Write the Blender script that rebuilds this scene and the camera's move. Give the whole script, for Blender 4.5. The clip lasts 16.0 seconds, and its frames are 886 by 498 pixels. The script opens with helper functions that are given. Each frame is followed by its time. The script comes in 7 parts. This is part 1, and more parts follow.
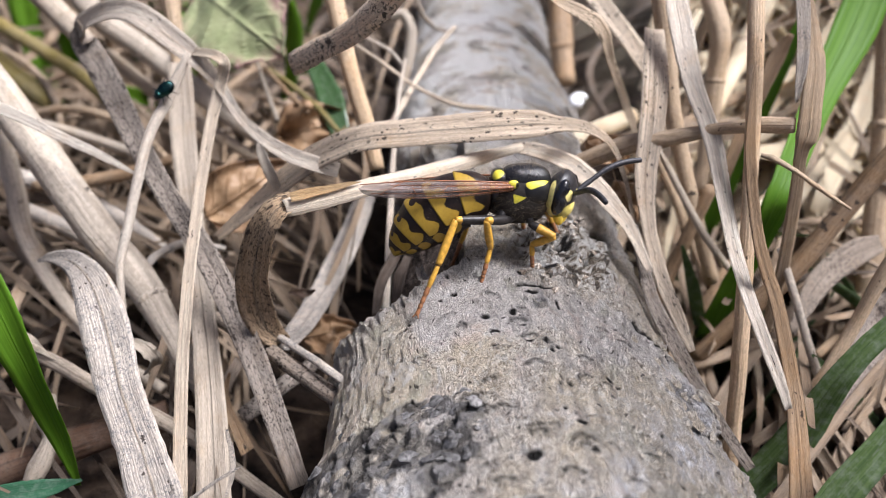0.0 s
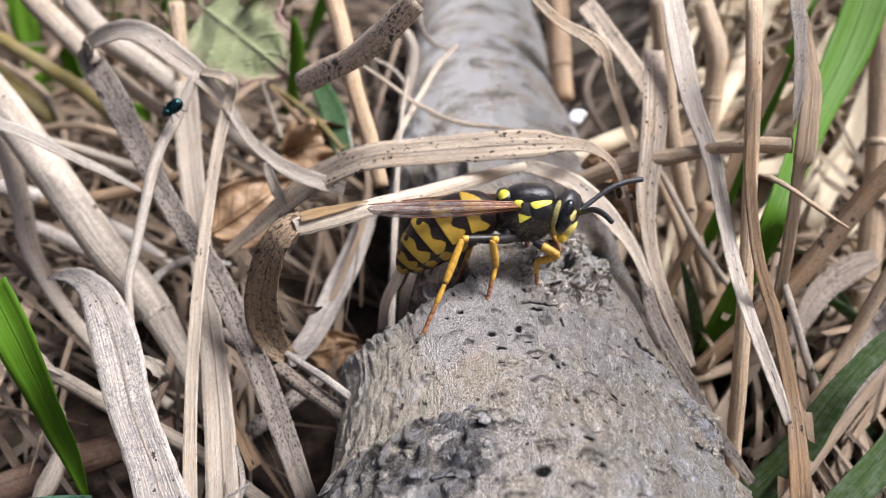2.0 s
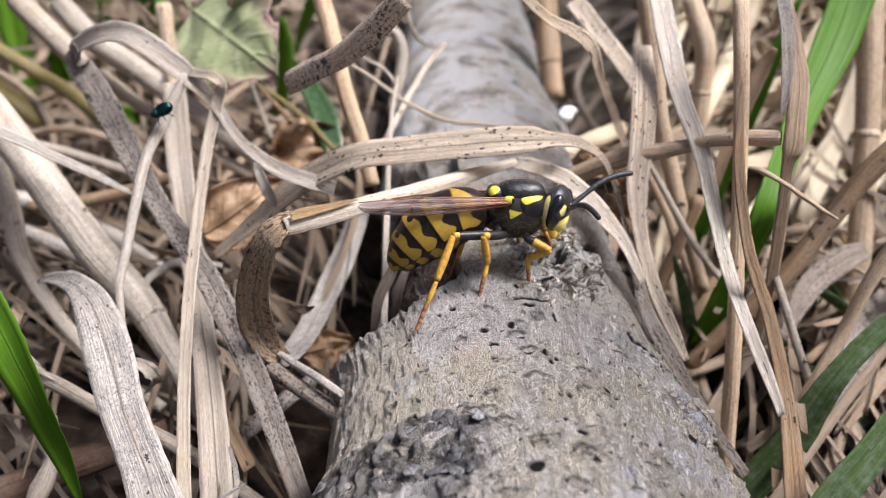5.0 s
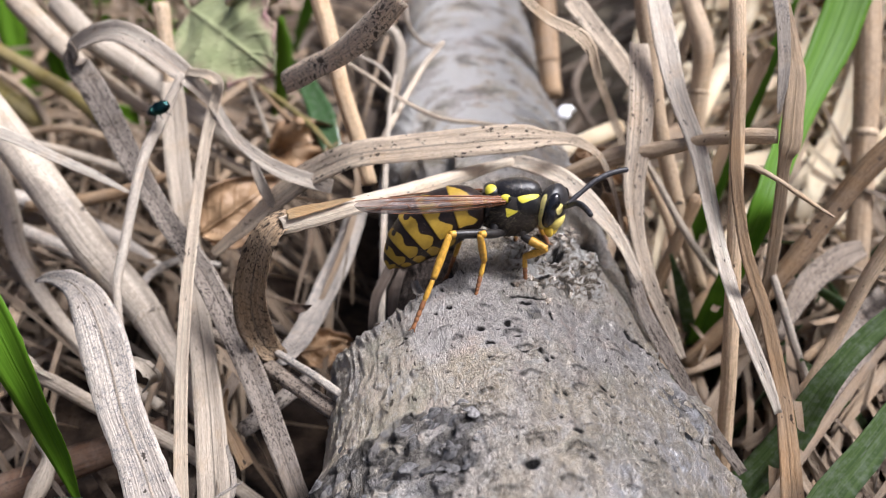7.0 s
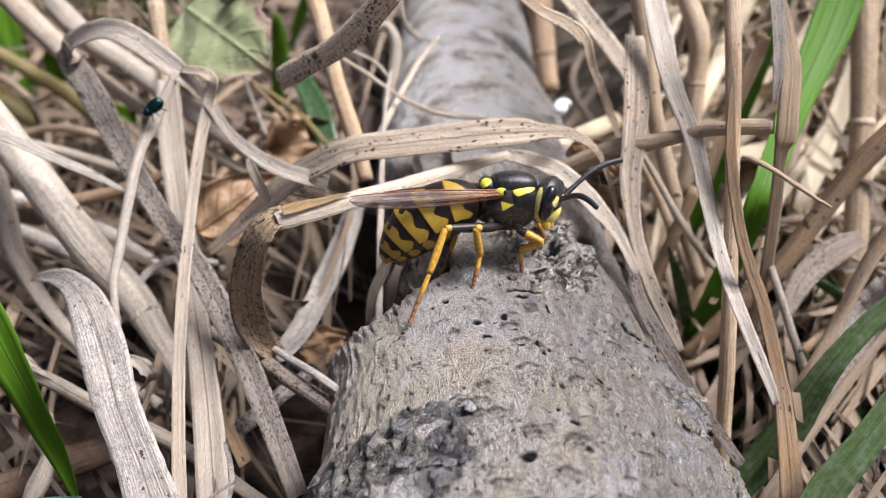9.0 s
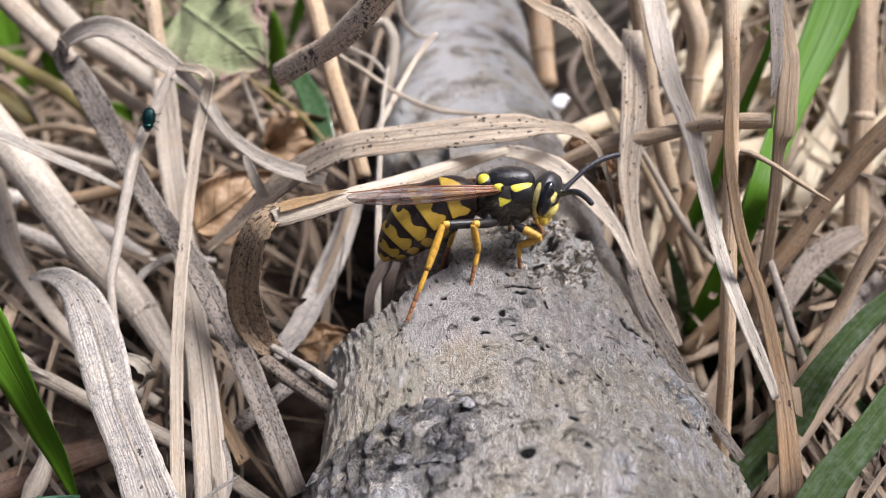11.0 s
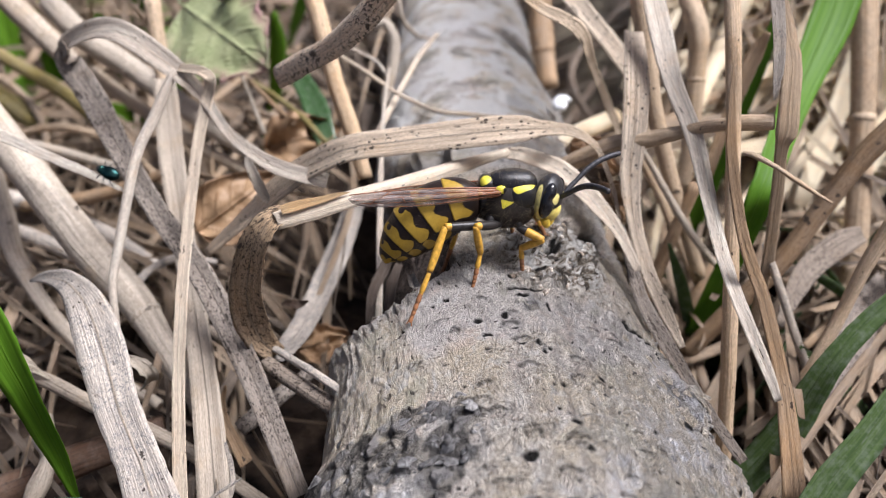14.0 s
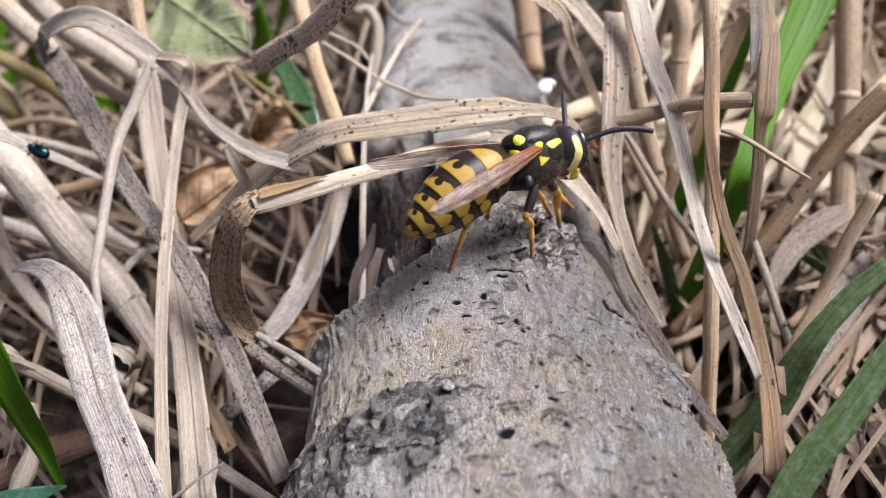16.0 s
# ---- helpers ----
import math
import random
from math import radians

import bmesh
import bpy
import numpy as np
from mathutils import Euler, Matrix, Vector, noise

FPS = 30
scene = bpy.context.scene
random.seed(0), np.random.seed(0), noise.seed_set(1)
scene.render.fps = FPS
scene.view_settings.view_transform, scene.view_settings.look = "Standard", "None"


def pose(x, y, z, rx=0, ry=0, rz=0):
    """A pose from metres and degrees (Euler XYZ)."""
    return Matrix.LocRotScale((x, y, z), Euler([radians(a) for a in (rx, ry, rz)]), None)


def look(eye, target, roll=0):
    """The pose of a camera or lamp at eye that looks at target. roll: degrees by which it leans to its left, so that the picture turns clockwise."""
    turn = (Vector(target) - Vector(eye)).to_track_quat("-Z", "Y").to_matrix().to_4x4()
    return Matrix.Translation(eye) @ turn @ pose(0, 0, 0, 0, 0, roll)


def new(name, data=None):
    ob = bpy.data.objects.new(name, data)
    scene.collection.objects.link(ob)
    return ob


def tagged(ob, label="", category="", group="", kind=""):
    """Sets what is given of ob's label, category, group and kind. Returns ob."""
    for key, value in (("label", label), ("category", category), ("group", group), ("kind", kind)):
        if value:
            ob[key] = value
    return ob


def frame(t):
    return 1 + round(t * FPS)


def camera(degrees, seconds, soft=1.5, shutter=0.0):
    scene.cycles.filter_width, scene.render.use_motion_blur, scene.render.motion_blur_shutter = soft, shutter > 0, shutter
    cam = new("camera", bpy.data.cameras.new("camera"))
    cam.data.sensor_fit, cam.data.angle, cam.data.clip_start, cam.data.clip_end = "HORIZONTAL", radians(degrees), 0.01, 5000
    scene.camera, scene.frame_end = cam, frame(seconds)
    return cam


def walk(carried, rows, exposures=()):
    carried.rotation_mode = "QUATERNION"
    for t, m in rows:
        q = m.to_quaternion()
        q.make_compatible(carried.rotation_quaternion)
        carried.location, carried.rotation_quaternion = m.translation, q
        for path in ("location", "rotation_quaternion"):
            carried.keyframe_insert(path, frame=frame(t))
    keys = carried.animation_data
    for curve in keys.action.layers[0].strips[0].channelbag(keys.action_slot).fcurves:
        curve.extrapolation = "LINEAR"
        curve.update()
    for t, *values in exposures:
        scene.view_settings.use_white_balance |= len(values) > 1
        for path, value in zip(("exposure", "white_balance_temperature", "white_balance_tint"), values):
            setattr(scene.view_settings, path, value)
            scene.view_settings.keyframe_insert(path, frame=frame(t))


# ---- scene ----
MM = 0.001
EXPOSURE = 0.5
cam = camera(61.8, 16.0, soft=0.95)
# seconds, eye in millimetres, turn in degrees
PATH = [
    (0.0, 0.000, 0.000, 60.500, 54.500, -0.000, -0.000),
    (0.5, 0.096, -0.191, 60.548, 54.863, 0.137, -0.111),
    (1.0, -0.283, -0.248, 61.039, 55.005, 0.017, -0.335),
    (1.5, -0.707, -0.260, 61.321, 55.086, -0.058, -0.403),
    (2.0, -0.966, -0.443, 61.620, 55.244, -0.218, -0.446),
    (2.5, -0.621, -0.466, 61.505, 55.423, -0.354, -0.445),
    (3.0, -0.556, -0.570, 61.325, 55.436, -0.237, -0.668),
    (3.5, -0.457, -0.554, 61.120, 55.428, -0.088, -0.857),
    (4.0, -0.887, -0.560, 61.434, 55.286, 0.005, -1.055),
    (6.5, -0.555, -0.542, 61.316, 55.263, 0.410, -1.467),
    (7.0, -0.468, -0.641, 61.362, 55.230, 0.314, -1.328),
    (7.5, -0.211, -0.653, 61.454, 55.293, 0.313, -1.382),
    (8.0, -0.169, -0.639, 61.067, 55.222, 0.621, -1.497),
    (8.5, -0.220, -0.677, 61.226, 55.106, 0.797, -1.646),
    (9.0, -0.063, -0.694, 61.095, 55.034, 0.887, -1.604),
    (11.5, 0.123, -0.543, 60.786, 54.792, 1.203, -1.806),
    (12.0, 0.037, -0.335, 60.546, 54.750, 1.230, -1.779),
    (12.5, 0.127, -0.378, 60.627, 54.784, 1.246, -1.729),
    (13.0, -0.049, -0.392, 60.787, 54.762, 1.233, -1.795),
    (13.5, 0.017, -0.477, 61.013, 54.829, 1.262, -1.815),
    (14.0, -0.103, -0.421, 61.088, 54.751, 1.145, -1.846),
    (14.5, 0.160, -0.435, 61.164, 54.814, 1.072, -1.656),
    (15.0, 0.802, -0.468, 61.804, 54.795, 1.229, -1.651),
    (15.5, 1.402, -0.819, 60.151, 54.839, 1.484, -1.913),
    (16.0, 1.504, -0.934, 60.390, 54.183, 1.926, -2.331),
]
walk(cam, [(t, pose(x * MM, y * MM, z * MM, rx, ry, rz)) for t, x, y, z, rx, ry, rz in PATH], [(0.0, EXPOSURE, 6000, 15), (4.5, EXPOSURE, 6000, 15), (9.0, EXPOSURE - 0.03, 6000, 15), (16.0, EXPOSURE - 0.05, 6000, 15)])
cam.data.dof.use_dof = True
cam.data.dof.focus_distance = 53 * MM
cam.data.dof.aperture_fstop = 35.0

# ---- light: bright overcast sky over a shaded verge, soft sun high to the right ----
SUN_UP, SUN_ROUND = 60.0, 90.0
world = bpy.data.worlds.new("sky")
scene.world = world
world.use_nodes = True
wn = world.node_tree.nodes
sky = wn.new("ShaderNodeTexSky")
sky.sky_type, sky.sun_disc = "NISHITA", False
sky.air_density, sky.dust_density, sky.ozone_density = 0.7, 7.0, 0.0
sky.sun_elevation, sky.sun_rotation = radians(SUN_UP), radians(SUN_ROUND)
world.node_tree.links.new(sky.outputs[0], wn["Background"].inputs[0])
wn["Background"].inputs[1].default_value = 0.08
sun = new("sun", bpy.data.lights.new("sun", "SUN"))
sun.data.energy, sun.data.angle, sun.data.color = 5.0, radians(24), (1.0, 0.985, 0.96)
sun.matrix_basis = look((0.4 * math.sin(radians(SUN_ROUND)), 0.4 * math.cos(radians(SUN_ROUND)), 0.4 * math.tan(radians(SUN_UP))), (0, 0, 0))


# ---- materials ----
class Nodes:
    """A material under construction: short names for the nodes in use."""

    def __init__(self, name, rough=0.6, spec=0.3):
        self.mat = bpy.data.materials.new(name)
        self.mat.use_nodes = True
        self.tree = self.mat.node_tree
        self.bsdf = self.tree.nodes["Principled BSDF"]
        self.set("Roughness", rough)
        self.set("Specular IOR Level", spec)

    def node(self, kind):
        return self.tree.nodes.new(kind)

    def link(self, a, b):
        self.tree.links.new(a, b)

    def set(self, socket, value):
        s = self.bsdf.inputs[socket]
        if isinstance(value, bpy.types.NodeSocket):
            self.link(value, s)
        else:
            s.default_value = value

    def feed(self, socket, value):
        if isinstance(value, bpy.types.NodeSocket):
            self.link(value, socket)
        elif value is not None:
            socket.default_value = value

    def place(self, scale, uv=False, shift=True):
        """Coordinates in millimetres times scale; uv: along and across a blade."""
        tc = self.node("ShaderNodeTexCoord")
        mp = self.node("ShaderNodeMapping")
        k = 1.0 if uv else 1000.0
        mp.inputs["Scale"].default_value = [k * s for s in scale]
        self.link(tc.outputs["UV" if uv else "Object"], mp.inputs["Vector"])
        if not shift:
            return mp.outputs[0]
        info = self.node("ShaderNodeObjectInfo")
        mul = self.node("ShaderNodeMath")
        mul.operation = "MULTIPLY"
        mul.inputs[1].default_value = 97.0
        self.link(info.outputs["Random"], mul.inputs[0])
        add = self.node("ShaderNodeVectorMath")
        self.link(mp.outputs[0], add.inputs[0])
        self.link(mul.outputs[0], add.inputs[1])
        return add.outputs[0]

    def noise(self, at, scale=1.0, detail=4.0, rough=0.55, warp=0.0):
        n = self.node("ShaderNodeTexNoise")
        n.inputs["Scale"].default_value = scale
        n.inputs["Detail"].default_value = detail
        n.inputs["Roughness"].default_value = rough
        n.inputs["Distortion"].default_value = warp
        self.link(at, n.inputs["Vector"])
        return n.outputs["Fac"]

    def dots(self, at, small, large):
        """Round specks of many sizes, most of them small."""
        n, pw = self.node("ShaderNodeTexVoronoi"), self.node("ShaderNodeMapRange")
        n.inputs["Scale"].default_value = 1.0
        self.link(at, n.inputs["Vector"])
        sp = self.node("ShaderNodeSeparateColor")
        self.link(n.outputs["Color"], sp.inputs[0])
        size = self.math("POWER", sp.outputs[0], 2.5)
        pw.inputs["To Min"].default_value, pw.inputs["To Max"].default_value = small, large
        self.link(size, pw.inputs["Value"])
        return self.ramp(self.math("SUBTRACT", pw.outputs[0], n.outputs["Distance"]), (0.0, 0.0), (0.09, 0.92))

    def ramp(self, fac, *stops):
        r = self.node("ShaderNodeValToRGB")
        els = r.color_ramp.elements
        while len(els) < len(stops):
            els.new(0.5)
        for el, (at, col) in zip(els, stops):
            el.position = at
            el.color = (*col, 1) if isinstance(col, tuple) else (col, col, col, 1)
        self.link(fac, r.inputs[0])
        return r.outputs[0]

    def mix(self, fac, a, b, how="MIX"):
        m = self.node("ShaderNodeMix")
        m.data_type, m.blend_type = "RGBA", how
        for sock, v in ((m.inputs[0], fac), (m.inputs[6], a), (m.inputs[7], b)):
            self.feed(sock, (*v, 1) if isinstance(v, tuple) else v)
        return m.outputs[2]

    def math(self, op, a, b=None):
        m = self.node("ShaderNodeMath")
        m.operation = op
        self.feed(m.inputs[0], a)
        self.feed(m.inputs[1], b)
        return m.outputs[0]

    def attr(self, name):
        a = self.node("ShaderNodeAttribute")
        a.attribute_name = name
        return a.outputs["Fac"]

    def sep_along(self):
        tc = self.node("ShaderNodeTexCoord")
        sp = self.node("ShaderNodeSeparateXYZ")
        self.link(tc.outputs["UV"], sp.inputs[0])
        return sp.outputs["X"]

    def random(self):
        return self.node("ShaderNodeObjectInfo").outputs["Random"]

    def island(self):
        return self.node("ShaderNodeNewGeometry").outputs["Random Per Island"]

    def glow_through(self, col, share):
        """A thin blade lets some of the light from its far side through."""
        t, m = self.node("ShaderNodeBsdfTranslucent"), self.node("ShaderNodeMixShader")
        self.link(col, t.inputs["Color"])
        m.inputs[0].default_value = share
        self.link(self.bsdf.outputs[0], m.inputs[1])
        self.link(t.outputs[0], m.inputs[2])
        self.link(m.outputs[0], self.tree.nodes["Material Output"].inputs["Surface"])

    def bump(self, height, depth_mm, strength=0.8):
        b = self.node("ShaderNodeBump")
        b.inputs["Strength"].default_value = strength
        b.inputs["Distance"].default_value = depth_mm * MM
        self.link(height, b.inputs["Height"])
        self.set("Normal", b.outputs[0])


def dry_material(name, pale, dark, spots=0.0, grey=0.0, per_island=False, rough=0.55, glow=0.2, fleck=(0.045, 0.033, 0.026)):
    """Dead grass: fine fibres and a few dark ribs along the blade, grey weathering, black mould specks drawn out along the fibres."""
    n = Nodes(name, rough, 0.3)
    fibre = n.noise(n.place((0.1, 26.0, 1), uv=True), 1.0, 3, 0.7)
    rib = n.noise(n.place((0.03, 9.0, 1), uv=True), 1.0, 2, 0.5)
    broad = n.noise(n.place((0.12, 3.2, 1), uv=True), 1.0, 3, 0.6)
    blotch = n.noise(n.place((0.3, 0.3, 0.3)), 1.0, 4, 0.6)
    grain = n.noise(n.place((2.6, 30.0, 1), uv=True), 1.0, 3, 0.65, 0.3)
    mottle = n.noise(n.place((1.3, 6.0, 1), uv=True), 1.0, 5, 0.7, 0.5)
    who = n.island() if per_island else n.random()
    mid = tuple((a + b) / 2 for a, b in zip(pale, dark))
    col = n.mix(n.ramp(fibre, (0.36, 0.0), (0.6, 1.0)), dark, pale)
    col = n.mix(n.ramp(broad, (0.34, 0.45), (0.52, 0.0)), col, tuple(0.72 * c for c in mid))
    col = n.mix(n.ramp(broad, (0.52, 0.0), (0.66, 0.5)), col, tuple(min(0.88, 1.12 * c) for c in pale))
    col = n.mix(n.ramp(rib, (0.32, 0.55 - 1.2 * max(0.0, grey)), (0.39, 0.0)), col, tuple(0.5 * c for c in dark))
    col = n.mix(n.ramp(blotch, (0.44, 0.0), (0.6, min(0.8, 0.16 + grey))), col, (0.4, 0.355, 0.31))
    col = n.mix(n.ramp(blotch, (0.34, 0.35), (0.44, 0.0)), col, tuple(c * k for c, k in zip(mid, (0.95, 0.8, 0.62))))
    col = n.mix(n.ramp(grain, (0.38, 0.5), (0.47, 0.0)), col, tuple(0.6 * c for c in mid))
    col = n.mix(n.ramp(grain, (0.56, 0.0), (0.66, 0.45)), col, tuple(min(0.88, 1.2 * c) for c in pale))
    col = n.mix(n.ramp(mottle, (0.5, 0.0), (0.62, max(0.0, 0.14 + 1.2 * grey))), col, (0.31, 0.29, 0.275))
    if grey > 0.2:
        dust, drift = n.noise(n.place((5.0, 5.0, 5.0)), 1.0, 4, 0.7, 0.3), n.noise(n.place((0.45, 0.45, 0.45)), 1.0, 3, 0.6)
        col = n.mix(n.math("MULTIPLY", n.ramp(dust, (0.5, 0.0), (0.58, 0.8)), n.ramp(drift, (0.42, 0.2), (0.56, 1.0))), col, (0.2, 0.2, 0.21))
    tint = n.ramp(who, (0.0, (0.78, 0.74, 0.7)), (0.3, (1.0, 0.98, 0.95)), (0.7, (1.06, 1.02, 0.97)), (1.0, (0.95, 0.87, 0.76)))
    col = n.mix(1.0, col, tint, "MULTIPLY")
    if spots:
        jag = n.node("ShaderNodeTexNoise")
        jag.inputs["Scale"].default_value, jag.inputs["Detail"].default_value = 2600.0, 3.0
        n.link(n.node("ShaderNodeTexCoord").outputs["Object"], jag.inputs["Vector"])
        where = n.noise(n.place((0.24, 0.24, 0.24)), 1.0, 3, 0.55)
        marks = []
        for along, across, small, large in ((0.7, 3.4, -0.4, 0.26 + 0.12 * min(spots, 2.0)), (1.6, 8.0, -0.2 + 0.12 * min(spots, 1.6), 0.28 + 0.1 * spots)):
            wob = n.node("ShaderNodeVectorMath")
            n.link(n.place((along, across, 1), uv=True), wob.inputs[0])
            n.link(jag.outputs["Color"], wob.inputs[1])
            marks.append(n.dots(wob.outputs[0], small, large))
        if spots > 1.0:
            marks[1] = n.math("MAXIMUM", marks[1], n.dots(n.place((1.5, 4.0, 1), uv=True), 0.1, 0.25))
        m = n.math("MULTIPLY", n.math("MAXIMUM", *marks), n.ramp(where, (0.46 - 0.07 * spots, 0.0), (0.58 - 0.07 * spots, 1.0)))
        if spots > 1.5:
            fine = n.noise(n.place((3.2, 16.0, 1), uv=True), 1.0, 3, 0.6, 0.8)
            m = n.math("MAXIMUM", m, n.math("MULTIPLY", n.ramp(fine, (0.53, 0.0), (0.59, 0.85)), n.ramp(where, (0.3, 0.2), (0.5, 1.0))))
        col = n.mix(m, col, fleck)
    n.set("Base Color", col)
    n.glow_through(col, glow)
    n.set("Roughness", n.ramp(fibre, (0.3, rough + 0.15), (0.7, rough - 0.1)))
    n.bump(n.math("ADD", n.math("ADD", n.math("MULTIPLY", fibre, 0.8), n.math("MULTIPLY", broad, 0.8)), n.math("MULTIPLY", grain, 0.4)), 0.2, 1.0)
    return n.mat


def green_material(name, light, deep, grey=0.0, rough=0.5, spec=0.18):
    n = Nodes(name, rough, spec)
    fibre = n.noise(n.place((0.05, 22.0, 1), uv=True), 1.0, 2, 0.5)
    blotch = n.noise(n.place((0.25, 0.25, 0.25)), 1.0, 4, 0.6)
    col = n.mix(n.ramp(fibre, (0.35, 0.0), (0.65, 1.0)), deep, light)
    if grey:
        fine = n.noise(n.place((1.4, 1.4, 1.4)), 1.0, 5, 0.65)
        col = n.mix(n.ramp(fine, (0.45, 0.0), (0.7, grey)), col, (0.36, 0.38, 0.34))
    col = n.mix(n.ramp(blotch, (0.5, 0.0), (0.75, 0.45)), col, tuple(0.5 * c for c in deep))
    n.set("Base Color", col)
    n.glow_through(col, 0.38)
    n.bump(fibre, 0.06)
    return n.mat


MATS = {
    "straw": dry_material("straw", (0.7, 0.55, 0.385), (0.46, 0.34, 0.22), 0.3),
    "pale": dry_material("pale_straw", (0.58, 0.515, 0.43), (0.39, 0.335, 0.27), 0.3),
    "spotted": dry_material("spotted_straw", (0.8, 0.69, 0.56), (0.42, 0.335, 0.25), 1.5),
    "grey": dry_material("weathered_grey_straw", (0.7, 0.645, 0.575), (0.48, 0.43, 0.375), 0.4, 0.3),
    "speckled": dry_material("speckled_brown_straw", (0.62, 0.48, 0.335), (0.4, 0.29, 0.185), 2.4),
    "dim": dry_material("dim_spotted_straw", (0.39, 0.34, 0.295), (0.23, 0.195, 0.165), 1.6, 0.12),
    "hide": dry_material("dark_bark_shred", (0.2, 0.155, 0.125), (0.1, 0.075, 0.06), 0.0),
    "brown": dry_material("brown_straw", (0.48, 0.335, 0.205), (0.28, 0.185, 0.105), 0.6),
    "mottled": dry_material("mottled_tan_straw", (0.84, 0.71, 0.57), (0.58, 0.46, 0.345), 1.6, 0.0),
    "amber": dry_material("amber_straw_pith", (0.66, 0.48, 0.27), (0.42, 0.27, 0.13), 0.0),
    "dark": dry_material("dark_stem", (0.16, 0.1, 0.07), (0.07, 0.045, 0.034), 0.5),
    "white": dry_material("bleached_straw", (0.87, 0.79, 0.69), (0.54, 0.46, 0.37), 0.8, 0.06),
    "cream": dry_material("cream_straw", (0.88, 0.79, 0.66), (0.68, 0.57, 0.44), 0.2),
    "olive": dry_material("olive_stem", (0.3, 0.25, 0.09), (0.18, 0.15, 0.05), 0.0),
    "litter": dry_material("litter_straw", (0.5, 0.39, 0.28), (0.26, 0.19, 0.13), 0.3, 0.1, per_island=True),
    # straw of the sunlit background: sunlight painted in as a near-white colour
    "lightened": dry_material("straw_painted_sunlit", (0.92, 0.83, 0.645), (0.82, 0.69, 0.48), 0.0, -0.3, per_island=True, glow=0.35),
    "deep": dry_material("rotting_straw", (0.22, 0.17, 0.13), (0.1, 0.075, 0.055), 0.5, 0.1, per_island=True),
    "green": green_material("fresh_grass", (0.13, 0.27, 0.018), (0.1, 0.22, 0.014)),
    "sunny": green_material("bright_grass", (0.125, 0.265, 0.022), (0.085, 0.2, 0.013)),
    "dull": green_material("dusty_green_grass", (0.105, 0.16, 0.055), (0.065, 0.11, 0.036), 0.3, 0.5),
    "glossy": green_material("glossy_green_leaf", (0.08, 0.16, 0.06), (0.05, 0.11, 0.035), 0.2, 0.16, 0.7),
    "teal": green_material("bluish_leaf", (0.06, 0.17, 0.09), (0.035, 0.11, 0.06), 0.3, 0.5),
}


# ---- building helpers (all lengths in millimetres) ----
def mesh_of(name, verts, faces, mats, smooth=True, uvs=None):
    """A mesh from arrays in millimetres; uvs: one pair a vertex."""
    me = bpy.data.meshes.new(name)
    me.from_pydata([tuple(c * MM for c in v) for v in verts], [], faces)
    for m in mats if isinstance(mats, (list, tuple)) else [mats]:
        me.materials.append(m)
    if smooth:
        me.polygons.foreach_set("use_smooth", [True] * len(me.polygons))
    if uvs is not None:
        layer = me.uv_layers.new(name="UVMap")
        loops = np.empty(len(me.loops), dtype=np.int32)
        me.loops.foreach_get("vertex_index", loops)
        layer.data.foreach_set("uv", np.asarray(uvs, dtype=np.float32)[loops].ravel())
    me.update()
    return me


def part(name, me, parent, label=""):
    ob = new(name, me)
    ob.parent = parent
    return tagged(ob, label) if label else ob


def spline(points, per=8):
    """A smooth line through points of any dimension, as an array."""
    p = np.asarray(points, float)
    if len(p) == 2:
        return np.linspace(p[0], p[1], per + 1)
    ext = np.vstack([2 * p[0] - p[1], p, 2 * p[-1] - p[-2]])
    out = []
    for i in range(1, len(ext) - 2):
        a, b, c, d = ext[i - 1: i + 3]
        for k in range(per):
            s = k / per
            out.append(0.5 * (2 * b + (c - a) * s + (2 * a - 5 * b + 4 * c - d) * s ** 2 + (3 * b - a - 3 * c + d) * s ** 3))
    out.append(p[-1])
    return np.array(out)


TOWARDS = np.array((0.0, -0.72, 0.69))


def ribbon_rings(line, widths, thick, cup, face, twist=0.0, round_=False, seed=0, fray=0.0):
    """Rings of a strip or stem along a line. Returns verts, uvs and the ring size."""
    rng = np.random.RandomState(seed)
    tang = np.gradient(line, axis=0)
    tang /= np.linalg.norm(tang, axis=1)[:, None] + 1e-9
    far = np.concatenate([[0], np.cumsum(np.linalg.norm(np.diff(line, axis=0), axis=1))])
    side = np.cross(tang, face)
    side /= np.linalg.norm(side, axis=1)[:, None] + 1e-9
    up = np.cross(side, tang)
    if twist:
        a = np.linspace(0, radians(twist), len(line))[:, None]
        side, up = side * np.cos(a) + up * np.sin(a), up * np.cos(a) - side * np.sin(a)
    if round_:
        k = 10
        ring = [(math.cos(2 * math.pi * j / k), thick * math.sin(2 * math.pi * j / k), j / k) for j in range(k)]
    else:
        us = np.linspace(-1, 1, 7)
        ring = [(u, cup * (u * u - 0.4) + thick * (1 - 0.6 * u * u), (u + 1) / 2) for u in us]
        ring += [(u, cup * (u * u - 0.4) - thick * (1 - 0.6 * u * u), (u + 1) / 2) for u in us[::-1]]
    verts, uvs = [], []
    edge = 1 + fray * rng.randn(len(line), 2) * 0.5
    for i, p in enumerate(line):
        h = widths[i] / 2
        for u, v, across in ring:
            e = edge[i, 0] if u > 0.8 else edge[i, 1] if u < -0.8 else 1.0
            verts.append(p + side[i] * (u * h * e) + up[i] * (v * h))
            uvs.append((far[i], across))
    return verts, uvs, len(ring)


def tube_faces(rings, k, base=0):
    faces = []
    for i in range(rings - 1):
        for j in range(k):
            a, b = base + i * k + j, base + i * k + (j + 1) % k
            faces.append((a, b, b + k, a + k))
    faces.append(tuple(base + j for j in reversed(range(k))))
    faces.append(tuple(base + (rings - 1) * k + j for j in range(k)))
    return faces


